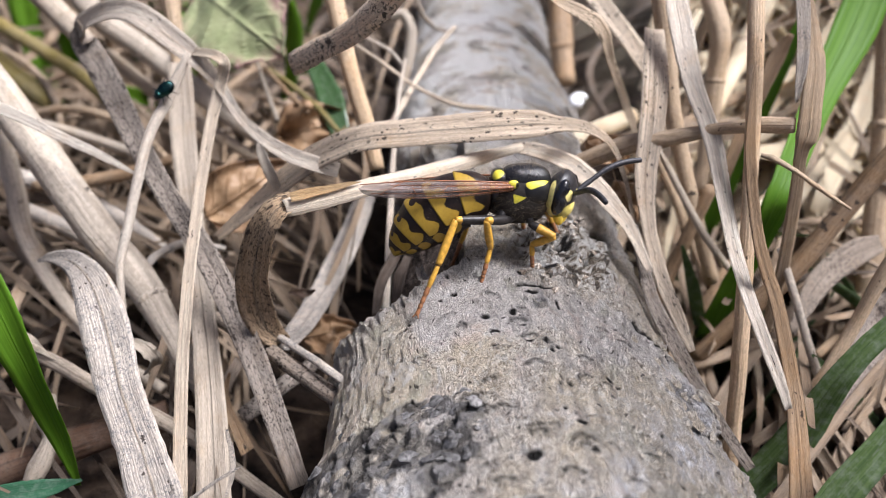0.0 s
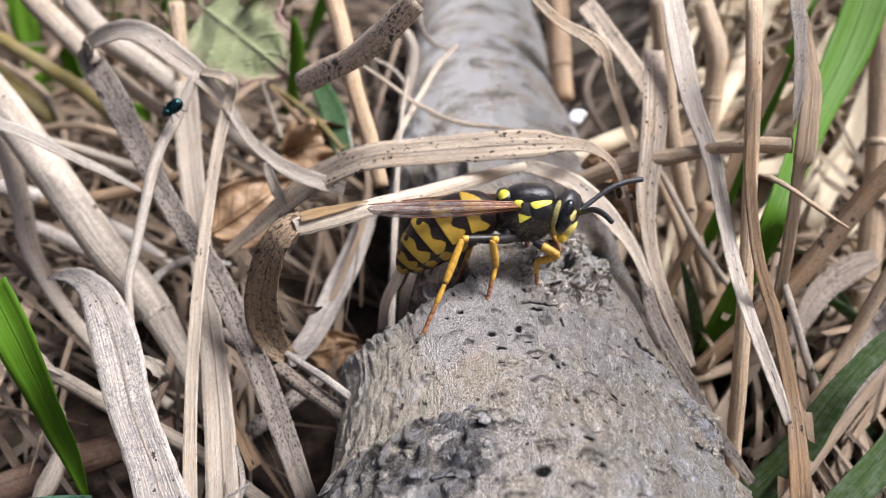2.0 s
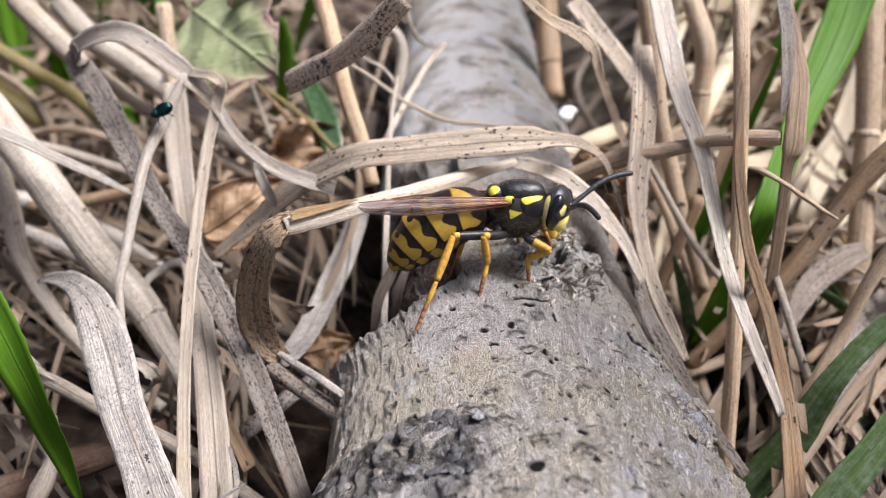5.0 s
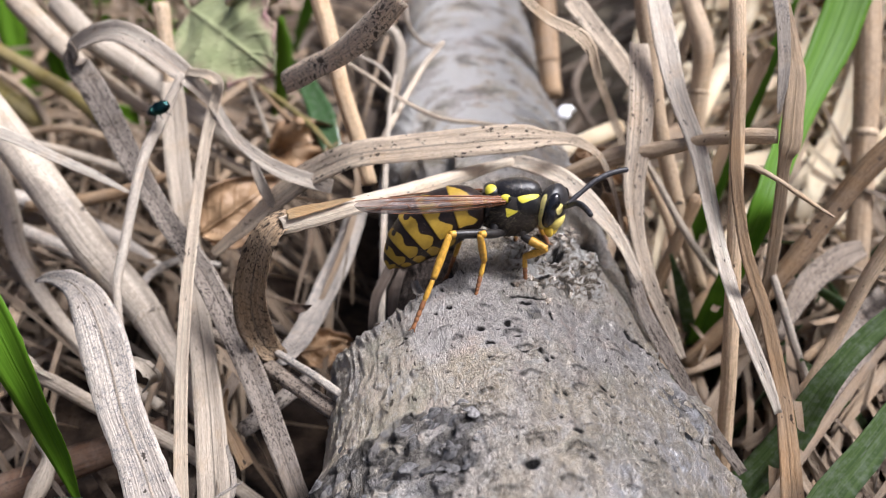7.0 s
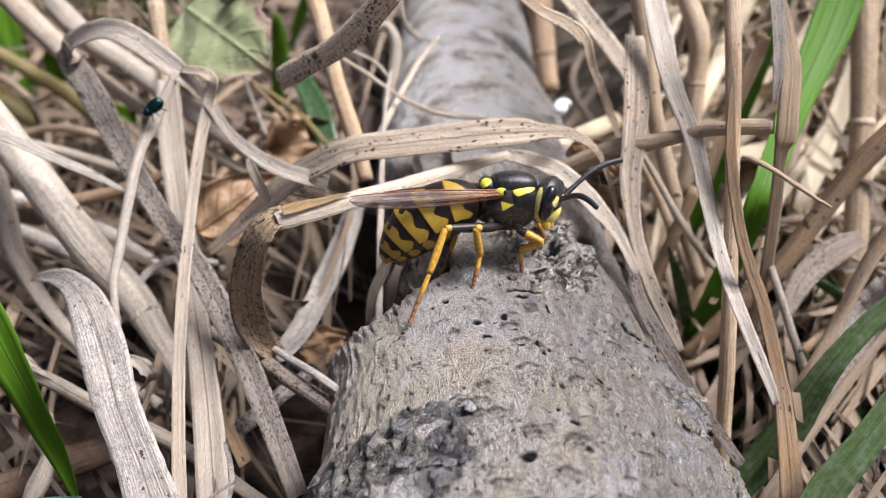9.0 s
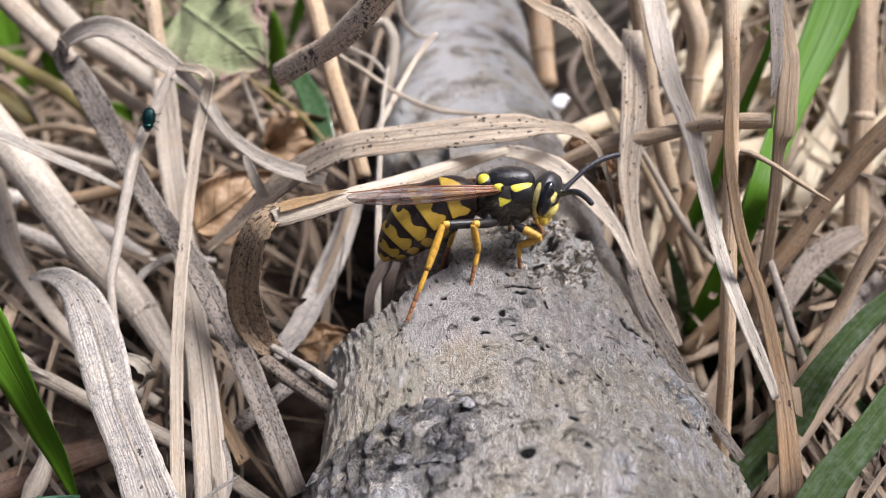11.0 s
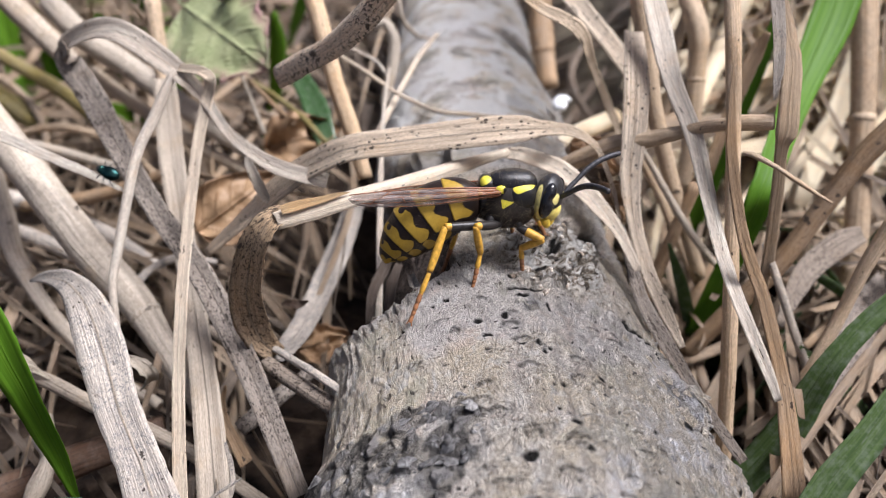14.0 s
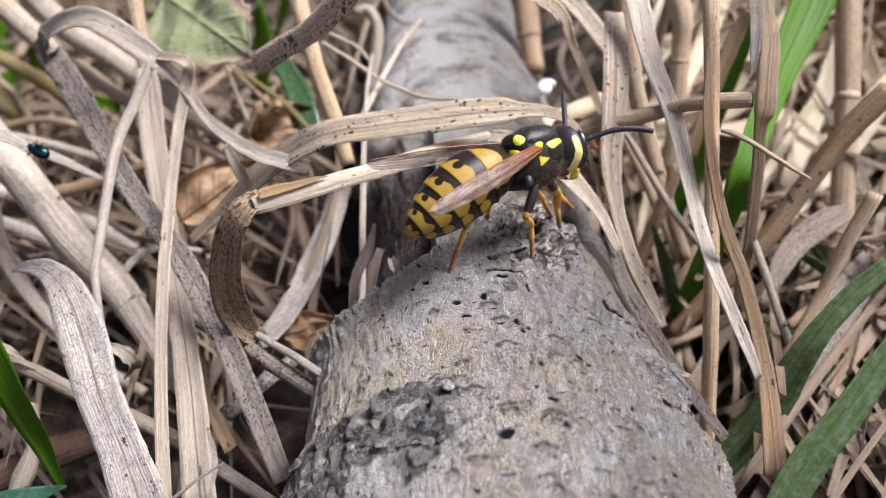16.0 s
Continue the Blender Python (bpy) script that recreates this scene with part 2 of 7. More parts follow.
def facing(at, ahead, up):
    """A pose at a place in millimetres, x ahead, z as near to up as can be."""
    x = Vector(ahead).normalized()
    y = Vector(up).cross(x).normalized()
    m = Matrix((x, y, x.cross(y))).transposed().to_4x4()
    m.translation = Vector(at) * MM
    return m


SERIAL = [0]


def blade(name, label, category, mat, rows, thick=0.09, cup=0.25, round_=False, twist=0.0, face=TOWARDS, per=7, group="", fray=0.03):
    """A blade or stem of grass along rows of x, y, z, width."""
    SERIAL[0] += 1
    rng = np.random.RandomState(SERIAL[0])
    q = spline(rows, per)
    line, widths = q[:, :3], np.maximum(q[:, 3], 0.05)
    wob = np.cumsum(rng.randn(len(line), 3), axis=0) * 0.012
    line = line + wob - np.linspace(wob[0], wob[-1], len(line))
    widths = widths * (1 + 0.04 * np.sin(np.linspace(0, 9 + 6 * rng.rand(), len(widths))))
    base = line[0].copy()
    verts, uvs, k = ribbon_rings(line - base, widths, 0.85 if round_ else thick, cup, np.asarray(face, float), twist, round_, SERIAL[0], 0 if round_ else fray)
    ob = new(name, mesh_of(name, verts, tube_faces(len(line), k), MATS[mat], uvs=uvs))
    ob.location = base * MM
    if round_ and widths.max() > 2.4:
        i = int(len(line) * (0.3 + 0.4 * rng.rand()))
        mid = (line - base)[i - 1:i + 2]
        mid = np.array([mid[1] + (mid[0] - mid[1]) * 0.28, mid[1] + (mid[0] - mid[1]) * 0.1, mid[1], mid[1] + (mid[2] - mid[1]) * 0.12, mid[1] + (mid[2] - mid[1]) * 0.3])
        v, u, k = ribbon_rings(mid, widths[i] * np.array((1.005, 1.04, 1.06, 1.035, 1.005)), 0.87, 0, np.asarray(face, float), round_=True)
        part("node", mesh_of("node", v, tube_faces(5, k), MATS[mat], uvs=u), ob, "slightly swollen ring")
    if not round_ and abs(cup) < 0.45 and widths.max() > 1.2:
        keep = widths > 0.9
        tang = np.gradient(line, axis=0)
        tang /= np.linalg.norm(tang, axis=1)[:, None] + 1e-9
        up = np.cross(np.cross(tang, np.asarray(face, float)), tang)
        up /= np.linalg.norm(up, axis=1)[:, None] + 1e-9
        mid = (line - base + up * (widths * (-0.2 * cup + 0.5 * thick))[:, None])[keep]
        v, u, k = ribbon_rings(mid, np.maximum(0.06 * widths[keep], 0.08), 0.4, 0, np.asarray(face, float), round_=True)
        part("midrib", mesh_of("midrib", v, tube_faces(len(mid), k), MATS[mat], uvs=u), ob)
    return tagged(ob, label, category, group or {"withered_leaf": "dead grass blades", "straw": "dry grass straws", "tendril": "thin dry tendrils", "twig": "small twigs", "green_grass_leaf": "green grass blades", "stalk": "leaf stalks", "bark_shred": "shreds of bark"}.get(name, ""))


# ---- ground ----
def soil_material():
    n = Nodes("dark_soil", 0.9, 0.2)
    a = n.noise(n.place((0.25, 0.25, 0.25), shift=False), 1.0, 6, 0.65)
    b = n.noise(n.place((0.02, 0.02, 0.02), shift=False), 1.0, 3, 0.5)
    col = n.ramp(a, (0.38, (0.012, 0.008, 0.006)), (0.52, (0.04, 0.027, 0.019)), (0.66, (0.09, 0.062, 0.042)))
    far = n.ramp(b, (0.4, (0.09, 0.07, 0.035)), (0.6, (0.14, 0.115, 0.06)))
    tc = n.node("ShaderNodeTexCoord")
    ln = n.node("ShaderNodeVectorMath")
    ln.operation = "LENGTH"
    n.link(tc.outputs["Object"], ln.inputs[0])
    # pale thatch on the right bank, brightened in colour to stand in for sunlight
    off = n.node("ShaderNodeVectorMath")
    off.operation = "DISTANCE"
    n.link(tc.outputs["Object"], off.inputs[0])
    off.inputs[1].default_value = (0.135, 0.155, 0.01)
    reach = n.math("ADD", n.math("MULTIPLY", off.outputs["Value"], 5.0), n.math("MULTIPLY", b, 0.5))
    sunlit_thatch = n.ramp(reach, (0.55, 1.0), (0.8, 0.0))
    col = n.mix(sunlit_thatch, col, n.ramp(a, (0.36, (0.55, 0.45, 0.3)), (0.6, (0.82, 0.73, 0.54))))
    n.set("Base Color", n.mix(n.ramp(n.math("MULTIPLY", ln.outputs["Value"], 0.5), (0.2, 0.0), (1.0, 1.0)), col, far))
    n.bump(a, 2.0)
    return n.mat


def rise(x, y):
    """A low bank behind the log to the right, added to brighten that side."""
    a, b = min(1.0, max(0.0, (y - 70) / 58)), min(1.0, max(0.0, (x - 17) / 46))
    fade = min(1.0, max(0.0, (700 - y) / 400)) * min(1.0, max(0.0, (480 - x) / 240))
    return 20 * a * a * (3 - 2 * a) * b * b * (3 - 2 * b) * fade


def build_ground():
    """One sheet: fine near the log, coarse rings out to the horizon."""
    half = np.concatenate([np.linspace(0, 180, 46), 180 * 1.28 ** np.arange(1, 55)])
    half = half[half < 60000]
    axis = np.concatenate([-half[:0:-1], half])
    verts = []
    for y in axis:
        for x in axis:
            d = math.hypot(x, y)
            h = 2.2 * noise.noise(Vector((x * 0.06, y * 0.06, 3.1))) + 1.2 * noise.noise(Vector((x * 0.2, y * 0.2, 7.7)))
            dip = -3.0 * math.exp(-((x - 6) / 13) ** 2)
            verts.append((x, y + 60, 2.5 + h * min(1, 300 / (d + 1)) + dip + rise(x, y + 60)))
    k = len(axis)
    faces = [(j * k + i, j * k + i + 1, (j + 1) * k + i + 1, (j + 1) * k + i) for j in range(k - 1) for i in range(k - 1)]
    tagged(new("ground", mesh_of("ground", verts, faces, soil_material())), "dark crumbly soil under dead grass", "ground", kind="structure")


build_ground()


# ---- the dead log ----
def bark_material():
    n = Nodes("grey_bark", 0.85, 0.2)
    grit = n.noise(n.place((7.5, 4.5, 7.5), shift=False), 1.0, 4, 0.65, 0.5)
    fine = n.noise(n.place((2.8, 1.7, 2.8), shift=False), 1.0, 7, 0.72, 0.8)
    mid = n.noise(n.place((0.62, 0.42, 0.62), shift=False), 1.0, 5, 0.66, 0.6)
    broad = n.noise(n.place((0.13, 0.09, 0.13), shift=False), 1.0, 3, 0.55)
    col = n.ramp(fine, (0.36, (0.15, 0.125, 0.1)), (0.44, (0.42, 0.365, 0.305)), (0.52, (0.63, 0.57, 0.495)), (0.6, (0.78, 0.73, 0.66)))
    col = n.mix(n.ramp(broad, (0.47, 0.0), (0.56, 0.65)), col, (0.62, 0.525, 0.375))
    col = n.mix(n.ramp(broad, (0.4, 0.6), (0.47, 0.0)), col, (0.57, 0.55, 0.56))
    rosy = n.noise(n.place((0.3, 0.25, 0.3), shift=False), 1.0, 3, 0.6, 0.4)
    col = n.mix(n.ramp(rosy, (0.55, 0.0), (0.66, 0.55)), col, (0.68, 0.55, 0.48))
    col = n.mix(n.ramp(rosy, (0.34, 0.5), (0.43, 0.0)), col, (0.4, 0.4, 0.3))
    col = n.mix(n.ramp(mid, (0.56, 0.0), (0.66, 0.6)), col, (0.66, 0.66, 0.67))
    col = n.mix(n.ramp(mid, (0.34, 0.55), (0.43, 0.0)), col, (0.2, 0.175, 0.15))
    # crinkled skin: pale wavering ridges with dark seams between them
    streak = n.noise(n.place((3.0, 1.1, 3.0), shift=False), 1.0, 3, 0.6, 2.2)
    crease = n.math("ABSOLUTE", n.math("SUBTRACT", streak, 0.5))
    calm = n.noise(n.place((0.22, 0.14, 0.22), shift=False), 1.0, 4, 0.6, 0.5)
    here = n.ramp(calm, (0.4, 0.35), (0.55, 1.0))
    col = n.mix(n.math("MULTIPLY", n.ramp(crease, (0.0, 0.6), (0.03, 0.0)), here), col, (0.2, 0.17, 0.145))
    col = n.mix(n.math("MULTIPLY", n.ramp(crease, (0.05, 0.0), (0.11, 0.6)), here), col, (0.7, 0.665, 0.61))
    wisp = n.noise(n.place((5.5, 2.4, 5.5), shift=False), 1.0, 3, 0.6, 1.8)
    thread = n.math("ABSOLUTE", n.math("SUBTRACT", wisp, 0.5))
    col = n.mix(n.ramp(thread, (0.0, 0.45), (0.022, 0.0)), col, (0.24, 0.21, 0.18))
    col = n.mix(n.ramp(grit, (0.36, 0.3), (0.42, 0.0)), col, (0.13, 0.11, 0.09))
    col = n.mix(n.ramp(grit, (0.6, 0.0), (0.67, 0.5)), col, (0.68, 0.66, 0.63))
    chip = n.noise(n.place((1.7, 1.25, 1.7), shift=False), 1.0, 3, 0.55, 0.7)
    col = n.mix(n.ramp(chip, (0.67, 0.0), (0.695, 0.9)), col, (0.05, 0.042, 0.036))
    col = n.mix(n.ramp(chip, (0.36, 0.5), (0.4, 0.0)), col, (0.62, 0.6, 0.57))
    vein = n.noise(n.place((1.25, 0.62, 1.25), shift=False), 1.0, 5, 0.62, 0.9)
    off = n.math("ABSOLUTE", n.math("SUBTRACT", vein, 0.5))
    line = n.math("MULTIPLY", n.ramp(off, (0.004, 0.8), (0.014, 0.0)), n.ramp(calm, (0.42, 0.1), (0.54, 0.65)))
    col = n.mix(line, col, (0.1, 0.088, 0.076))
    col = n.mix(1.0, col, (1.2, 1.18, 1.15), "MULTIPLY")
    plate = n.attr("plate")
    lump = n.noise(n.place((0.45, 0.4, 0.45), shift=False), 1.0, 2, 0.5)
    crust = n.ramp(fine, (0.36, (0.15, 0.142, 0.138)), (0.5, (0.33, 0.32, 0.315)), (0.6, (0.56, 0.55, 0.545)))
    crust = n.mix(n.ramp(lump, (0.44, 0.45), (0.52, 0.0)), crust, (0.15, 0.142, 0.138))
    crust = n.mix(n.ramp(lump, (0.53, 0.0), (0.59, 0.7)), crust, (0.6, 0.57, 0.56))
    crust = n.mix(n.ramp(plate, (0.16, 0.9), (0.3, 0.0)), crust, n.mix(n.ramp(mid, (0.46, 0.0), (0.54, 1.0)), (0.085, 0.078, 0.075), (0.5, 0.46, 0.4)))
    crust = n.mix(1.0, crust, (0.7, 0.69, 0.68), "MULTIPLY")
    col = n.mix(n.ramp(n.attr("lichen"), (0.3, 0.0), (0.6, 0.92)), col, crust)
    # bluish-white patches, also painted in to lighten the log's lit right side
    bloom_and_light = n.math("MULTIPLY", n.attr("bloom_and_light"), n.ramp(rosy, (0.46, 0.25), (0.58, 1.0)))
    col = n.mix(n.math("MULTIPLY", bloom_and_light, n.ramp(fine, (0.4, 0.3), (0.55, 0.9))), col, (0.88, 0.87, 0.885))
    scrap = n.noise(n.place((0.8, 1.1, 0.8), shift=False), 1.0, 5, 0.6, 1.6)
    torn = n.ramp(scrap, (0.4, (0.02, 0.016, 0.014)), (0.44, (0.15, 0.105, 0.07)), (0.475, (0.44, 0.39, 0.32)), (0.53, (0.6, 0.57, 0.53)), (0.58, (0.85, 0.83, 0.79)))
    col = n.mix(n.ramp(n.attr("crumb"), (0.25, 0.0), (0.7, 0.85)), col, torn)
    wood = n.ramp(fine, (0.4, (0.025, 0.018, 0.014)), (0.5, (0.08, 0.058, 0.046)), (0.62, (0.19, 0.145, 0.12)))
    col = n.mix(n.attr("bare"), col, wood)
    # near-black: scar rims, and painted shade in pits, seams and the hollow
    col = n.mix(n.attr("scars_and_shade"), col, (0.012, 0.01, 0.009))
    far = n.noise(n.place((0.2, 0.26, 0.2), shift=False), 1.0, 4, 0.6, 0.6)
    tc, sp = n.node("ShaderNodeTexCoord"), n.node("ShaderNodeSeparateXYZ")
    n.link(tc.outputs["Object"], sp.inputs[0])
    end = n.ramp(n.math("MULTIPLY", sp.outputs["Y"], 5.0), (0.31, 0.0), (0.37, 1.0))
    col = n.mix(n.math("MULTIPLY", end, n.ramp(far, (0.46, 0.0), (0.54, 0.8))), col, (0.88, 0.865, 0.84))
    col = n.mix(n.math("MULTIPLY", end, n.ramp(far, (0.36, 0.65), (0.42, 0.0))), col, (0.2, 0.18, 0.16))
    n.set("Base Color", col)
    h = n.math("ADD", n.math("MULTIPLY", fine, 1.2), n.math("MULTIPLY", mid, 0.45))
    h = n.math("ADD", h, n.math("MULTIPLY", n.ramp(crease, (0.0, 0.0), (0.1, 1.0)), 0.6))
    h = n.math("SUBTRACT", h, n.math("MULTIPLY", n.ramp(chip, (0.64, 0.0), (0.695, 1.0)), 0.7))
    h = n.math("ADD", h, n.math("MULTIPLY", n.ramp(off, (0.0, 0.0), (0.05, 1.0)), 0.5))
    n.bump(h, 1.15, 1.0)
    return n.mat


def log_radius(y):
    return float(np.interp(y, (-40, 20, 28, 34, 44, 52, 60, 75, 100, 150), (16.2, 15.9, 15.3, 14.7, 13.9, 12.9, 12.3, 12.0, 11.6, 10.6)))


FLAT = 0.86


def log_axis(y):
    """Middle of the log at y: it bends a little towards its far end, its top staying level."""
    x = float(np.interp(y, (-40, 26, 34, 44, 52, 75, 100, 150), (6.3, 6.2, 5.9, 5.2, 5.6, 5.4, 5.6, 7.0)))
    return x, 26.3 - FLAT * log_radius(y)


# pits and gouges: y, degrees round from the top (to +x), length, width, depth
PITS = [(27.75, -3.2, 0.36, 0.46, 1.1), (43.4, 7, 0.17, 1.3, 0.45), (42.6, 5, 0.2, 0.5, 0.3), (40.0, -10, 0.22, 0.3, 0.4),
        (40.4, -2, 0.3, 0.22, 0.4), (38.5, -8, 0.2, 0.3, 0.35), (39.0, 0, 0.2, 0.25, 0.3), (37.3, 1, 0.2, 0.4, 0.3), (37.2, 5, 0.2, 0.2, 0.35),
        (36.8, 8, 0.2, 0.16, 0.3), (42.1, 41.5, 0.55, 0.35, 0.8), (41.8, 46, 0.4, 0.7, 0.8), (41.3, 49.5, 0.25, 0.6, 0.6), (40.7, 53, 0.6, 0.25, 0.6), (44.7, 3.1, 0.3, 0.4, 0.4), (41.6, 12.5, 0.5, 0.14, 0.2), (45.6, 12, 0.25, 0.5, 0.4), (33.6, 9, 0.2, 0.2, 0.4),
        (30.2, 9, 0.22, 0.3, 0.4), (34.3, 20, 0.25, 0.25, 0.35), (28.0, 10, 0.2, 0.25, 0.3), (49.4, 20, 0.6, 0.4, 0.9)]


def bark_marks():
    """Eye-shaped scars across the bark: y, degrees, half length, half width."""
    rng = np.random.RandomState(4)
    out = [(32.3, -17, 0.45, 0.9), (31.4, -16, 0.5, 1.0), (33.6, -11, 0.4, 0.6), (29.6, -2, 0.35, 0.6), (29.7, 2, 0.3, 0.4), (28.6, 8, 0.6, 0.9), (26.4, 5, 0.4, 0.8), (39.3, -1, 0.6, 0.7), (37.6, 1, 0.5, 0.8), (35.0, 1, 0.4, 0.8)]
    for _ in range(90):
        out.append((rng.uniform(22, 44) if rng.rand() < 0.75 else rng.uniform(60, 110), rng.uniform(-60, 62), rng.uniform(0.12, 0.4), rng.uniform(0.15, 0.75)))
    return out


MARKS = bark_marks()


def scale_material():
    """Grey crusty scales with paler worn tops."""
    n = Nodes("grey_crust", 0.85, 0.2)
    a = n.noise(n.place((2.2, 2.2, 2.2)), 1.0, 5, 0.7, 0.6)
    col = n.ramp(a, (0.36, (0.06, 0.056, 0.054)), (0.47, (0.15, 0.145, 0.142)), (0.56, (0.25, 0.242, 0.236)), (0.66, (0.3, 0.292, 0.285)))
    n.set("Base Color", n.mix(1.0, col, n.ramp(n.random(), (0.0, (0.75, 0.75, 0.75)), (1.0, (1.1, 1.08, 1.06))), "MULTIPLY"))
    n.bump(a, 0.25, 1.0)
    return n.mat


def chip_material():
    """Torn bark: pale fibrous flakes, some tan, some dark."""
    n = Nodes("torn_bark", 0.85, 0.2)
    a = n.noise(n.place((2.6, 1.2, 2.6)), 1.0, 5, 0.7, 1.2)
    col = n.ramp(a, (0.38, (0.1, 0.08, 0.06)), (0.46, (0.26, 0.22, 0.18)), (0.55, (0.46, 0.42, 0.37)), (0.64, (0.66, 0.63, 0.59)))
    n.set("Base Color", n.mix(1.0, col, n.ramp(n.random(), (0.0, (0.35, 0.3, 0.27)), (0.25, (0.85, 0.78, 0.7)), (1.0, (1.1, 1.08, 1.06))), "MULTIPLY"))
    n.bump(a, 0.25, 1.0)
    return n.mat


def chip_meshes(mat, count, seed, long=1.0, thick=0.16, smooth=False):
    """A few ragged chips of unit size, each thin and a little curled."""
    rng, out = np.random.RandomState(seed), []
    for _ in range(count):
        n = 10
        rim = [(math.cos(2 * math.pi * i / n) * r, math.sin(2 * math.pi * i / n) * r * long) for i, r in enumerate(0.5 * (1 + 0.28 * rng.randn(n)).clip(0.45, 1.5))]
        curl = rng.uniform(-0.3, 0.45)
        low = [(x, y, curl * (x * x + 0.6 * y * y) - thick) for x, y in rim]
        top = [(0.9 * x, 0.9 * y, curl * (x * x + 0.6 * y * y) + 0.25 * thick * rng.randn()) for x, y in rim]
        verts = low + top + [(0, 0, 0.12 + 0.05 * rng.randn())]
        faces = [(i, (i + 1) % n, n + (i + 1) % n, n + i) for i in range(n)] + [(n + i, n + (i + 1) % n, 2 * n) for i in range(n)] + [tuple(range(n - 1, -1, -1))]
        out.append(mesh_of("flake", verts, faces, mat, smooth=smooth))
    return out


def add_flakes(log, seat):
    """Loose chips on the crumbled knot, the lifted plate and the torn rim, and scales of crust near the thick end."""
    rng = np.random.RandomState(21)
    bark_chip = chip_material()
    chips, shreds, crusts = chip_meshes(bark_chip, 8, 1), chip_meshes(bark_chip, 5, 2, 2.2, 0.1), chip_meshes(scale_material(), 8, 3, 0.8, 0.09, True)
    flat = chip_meshes(bark_material(), 6, 4, 1.3, 0.14)
    jobs = [("bark_flake", chips, 46, (48.3, 2.6), (17, 8), (0.3, 0.95), 26), ("bark_flake", flat, 22, (35.3, 2.2), (51, 6), (0.6, 1.5), 8), ("bark_flake", flat, 12, (31.0, 1.6), (63, 4), (0.6, 1.4), 12),
            ("bark_flake", chips, 14, (53.8, 1.6), (33, 7), (0.35, 0.9), 30), ("bark_shred", shreds, 16, (44.4, 0.5), (-52, 10), (0.25, 0.6), 24), ("crust_scale", crusts, 26, (29.6, 2.2), (-36, 13), (0.9, 2.3), 3),
            ("crust_scale", crusts, 10, (29.5, 2.0), (-62, 7), (0.9, 1.8), 4), ("crust_scale", crusts, 12, (35.3, 1.4), (43, 4), (0.3, 0.8), 12), ("crust_scale", crusts, 9, (32.4, 0.6), (-22, 5), (0.4, 0.9), 10)]
    for name, shapes, count, (y, dy), (deg, dd), (small, large), tilt in jobs:
        for _ in range(count):
            at, out, along = seat(y + dy * rng.randn(), deg + dd * rng.randn())
            ob = part(name, shapes[rng.randint(len(shapes))], log)
            lean = Vector(out) + Vector(rng.randn(3)) * math.tan(radians(tilt)) * 0.5
            turn = facing(Vector(at) + Vector(out) * (0.02 if name != "crust_scale" else -0.03), Vector(along).cross(lean), lean)
            ob.matrix_basis = turn @ pose(0, 0, 0, 0, 0, rng.uniform(-40, 40)) @ Matrix.Scale(small + (large - small) * rng.rand() ** 1.6, 4) @ Matrix.Diagonal((1, 1, 0.45 if name == "crust_scale" else 1, 1))


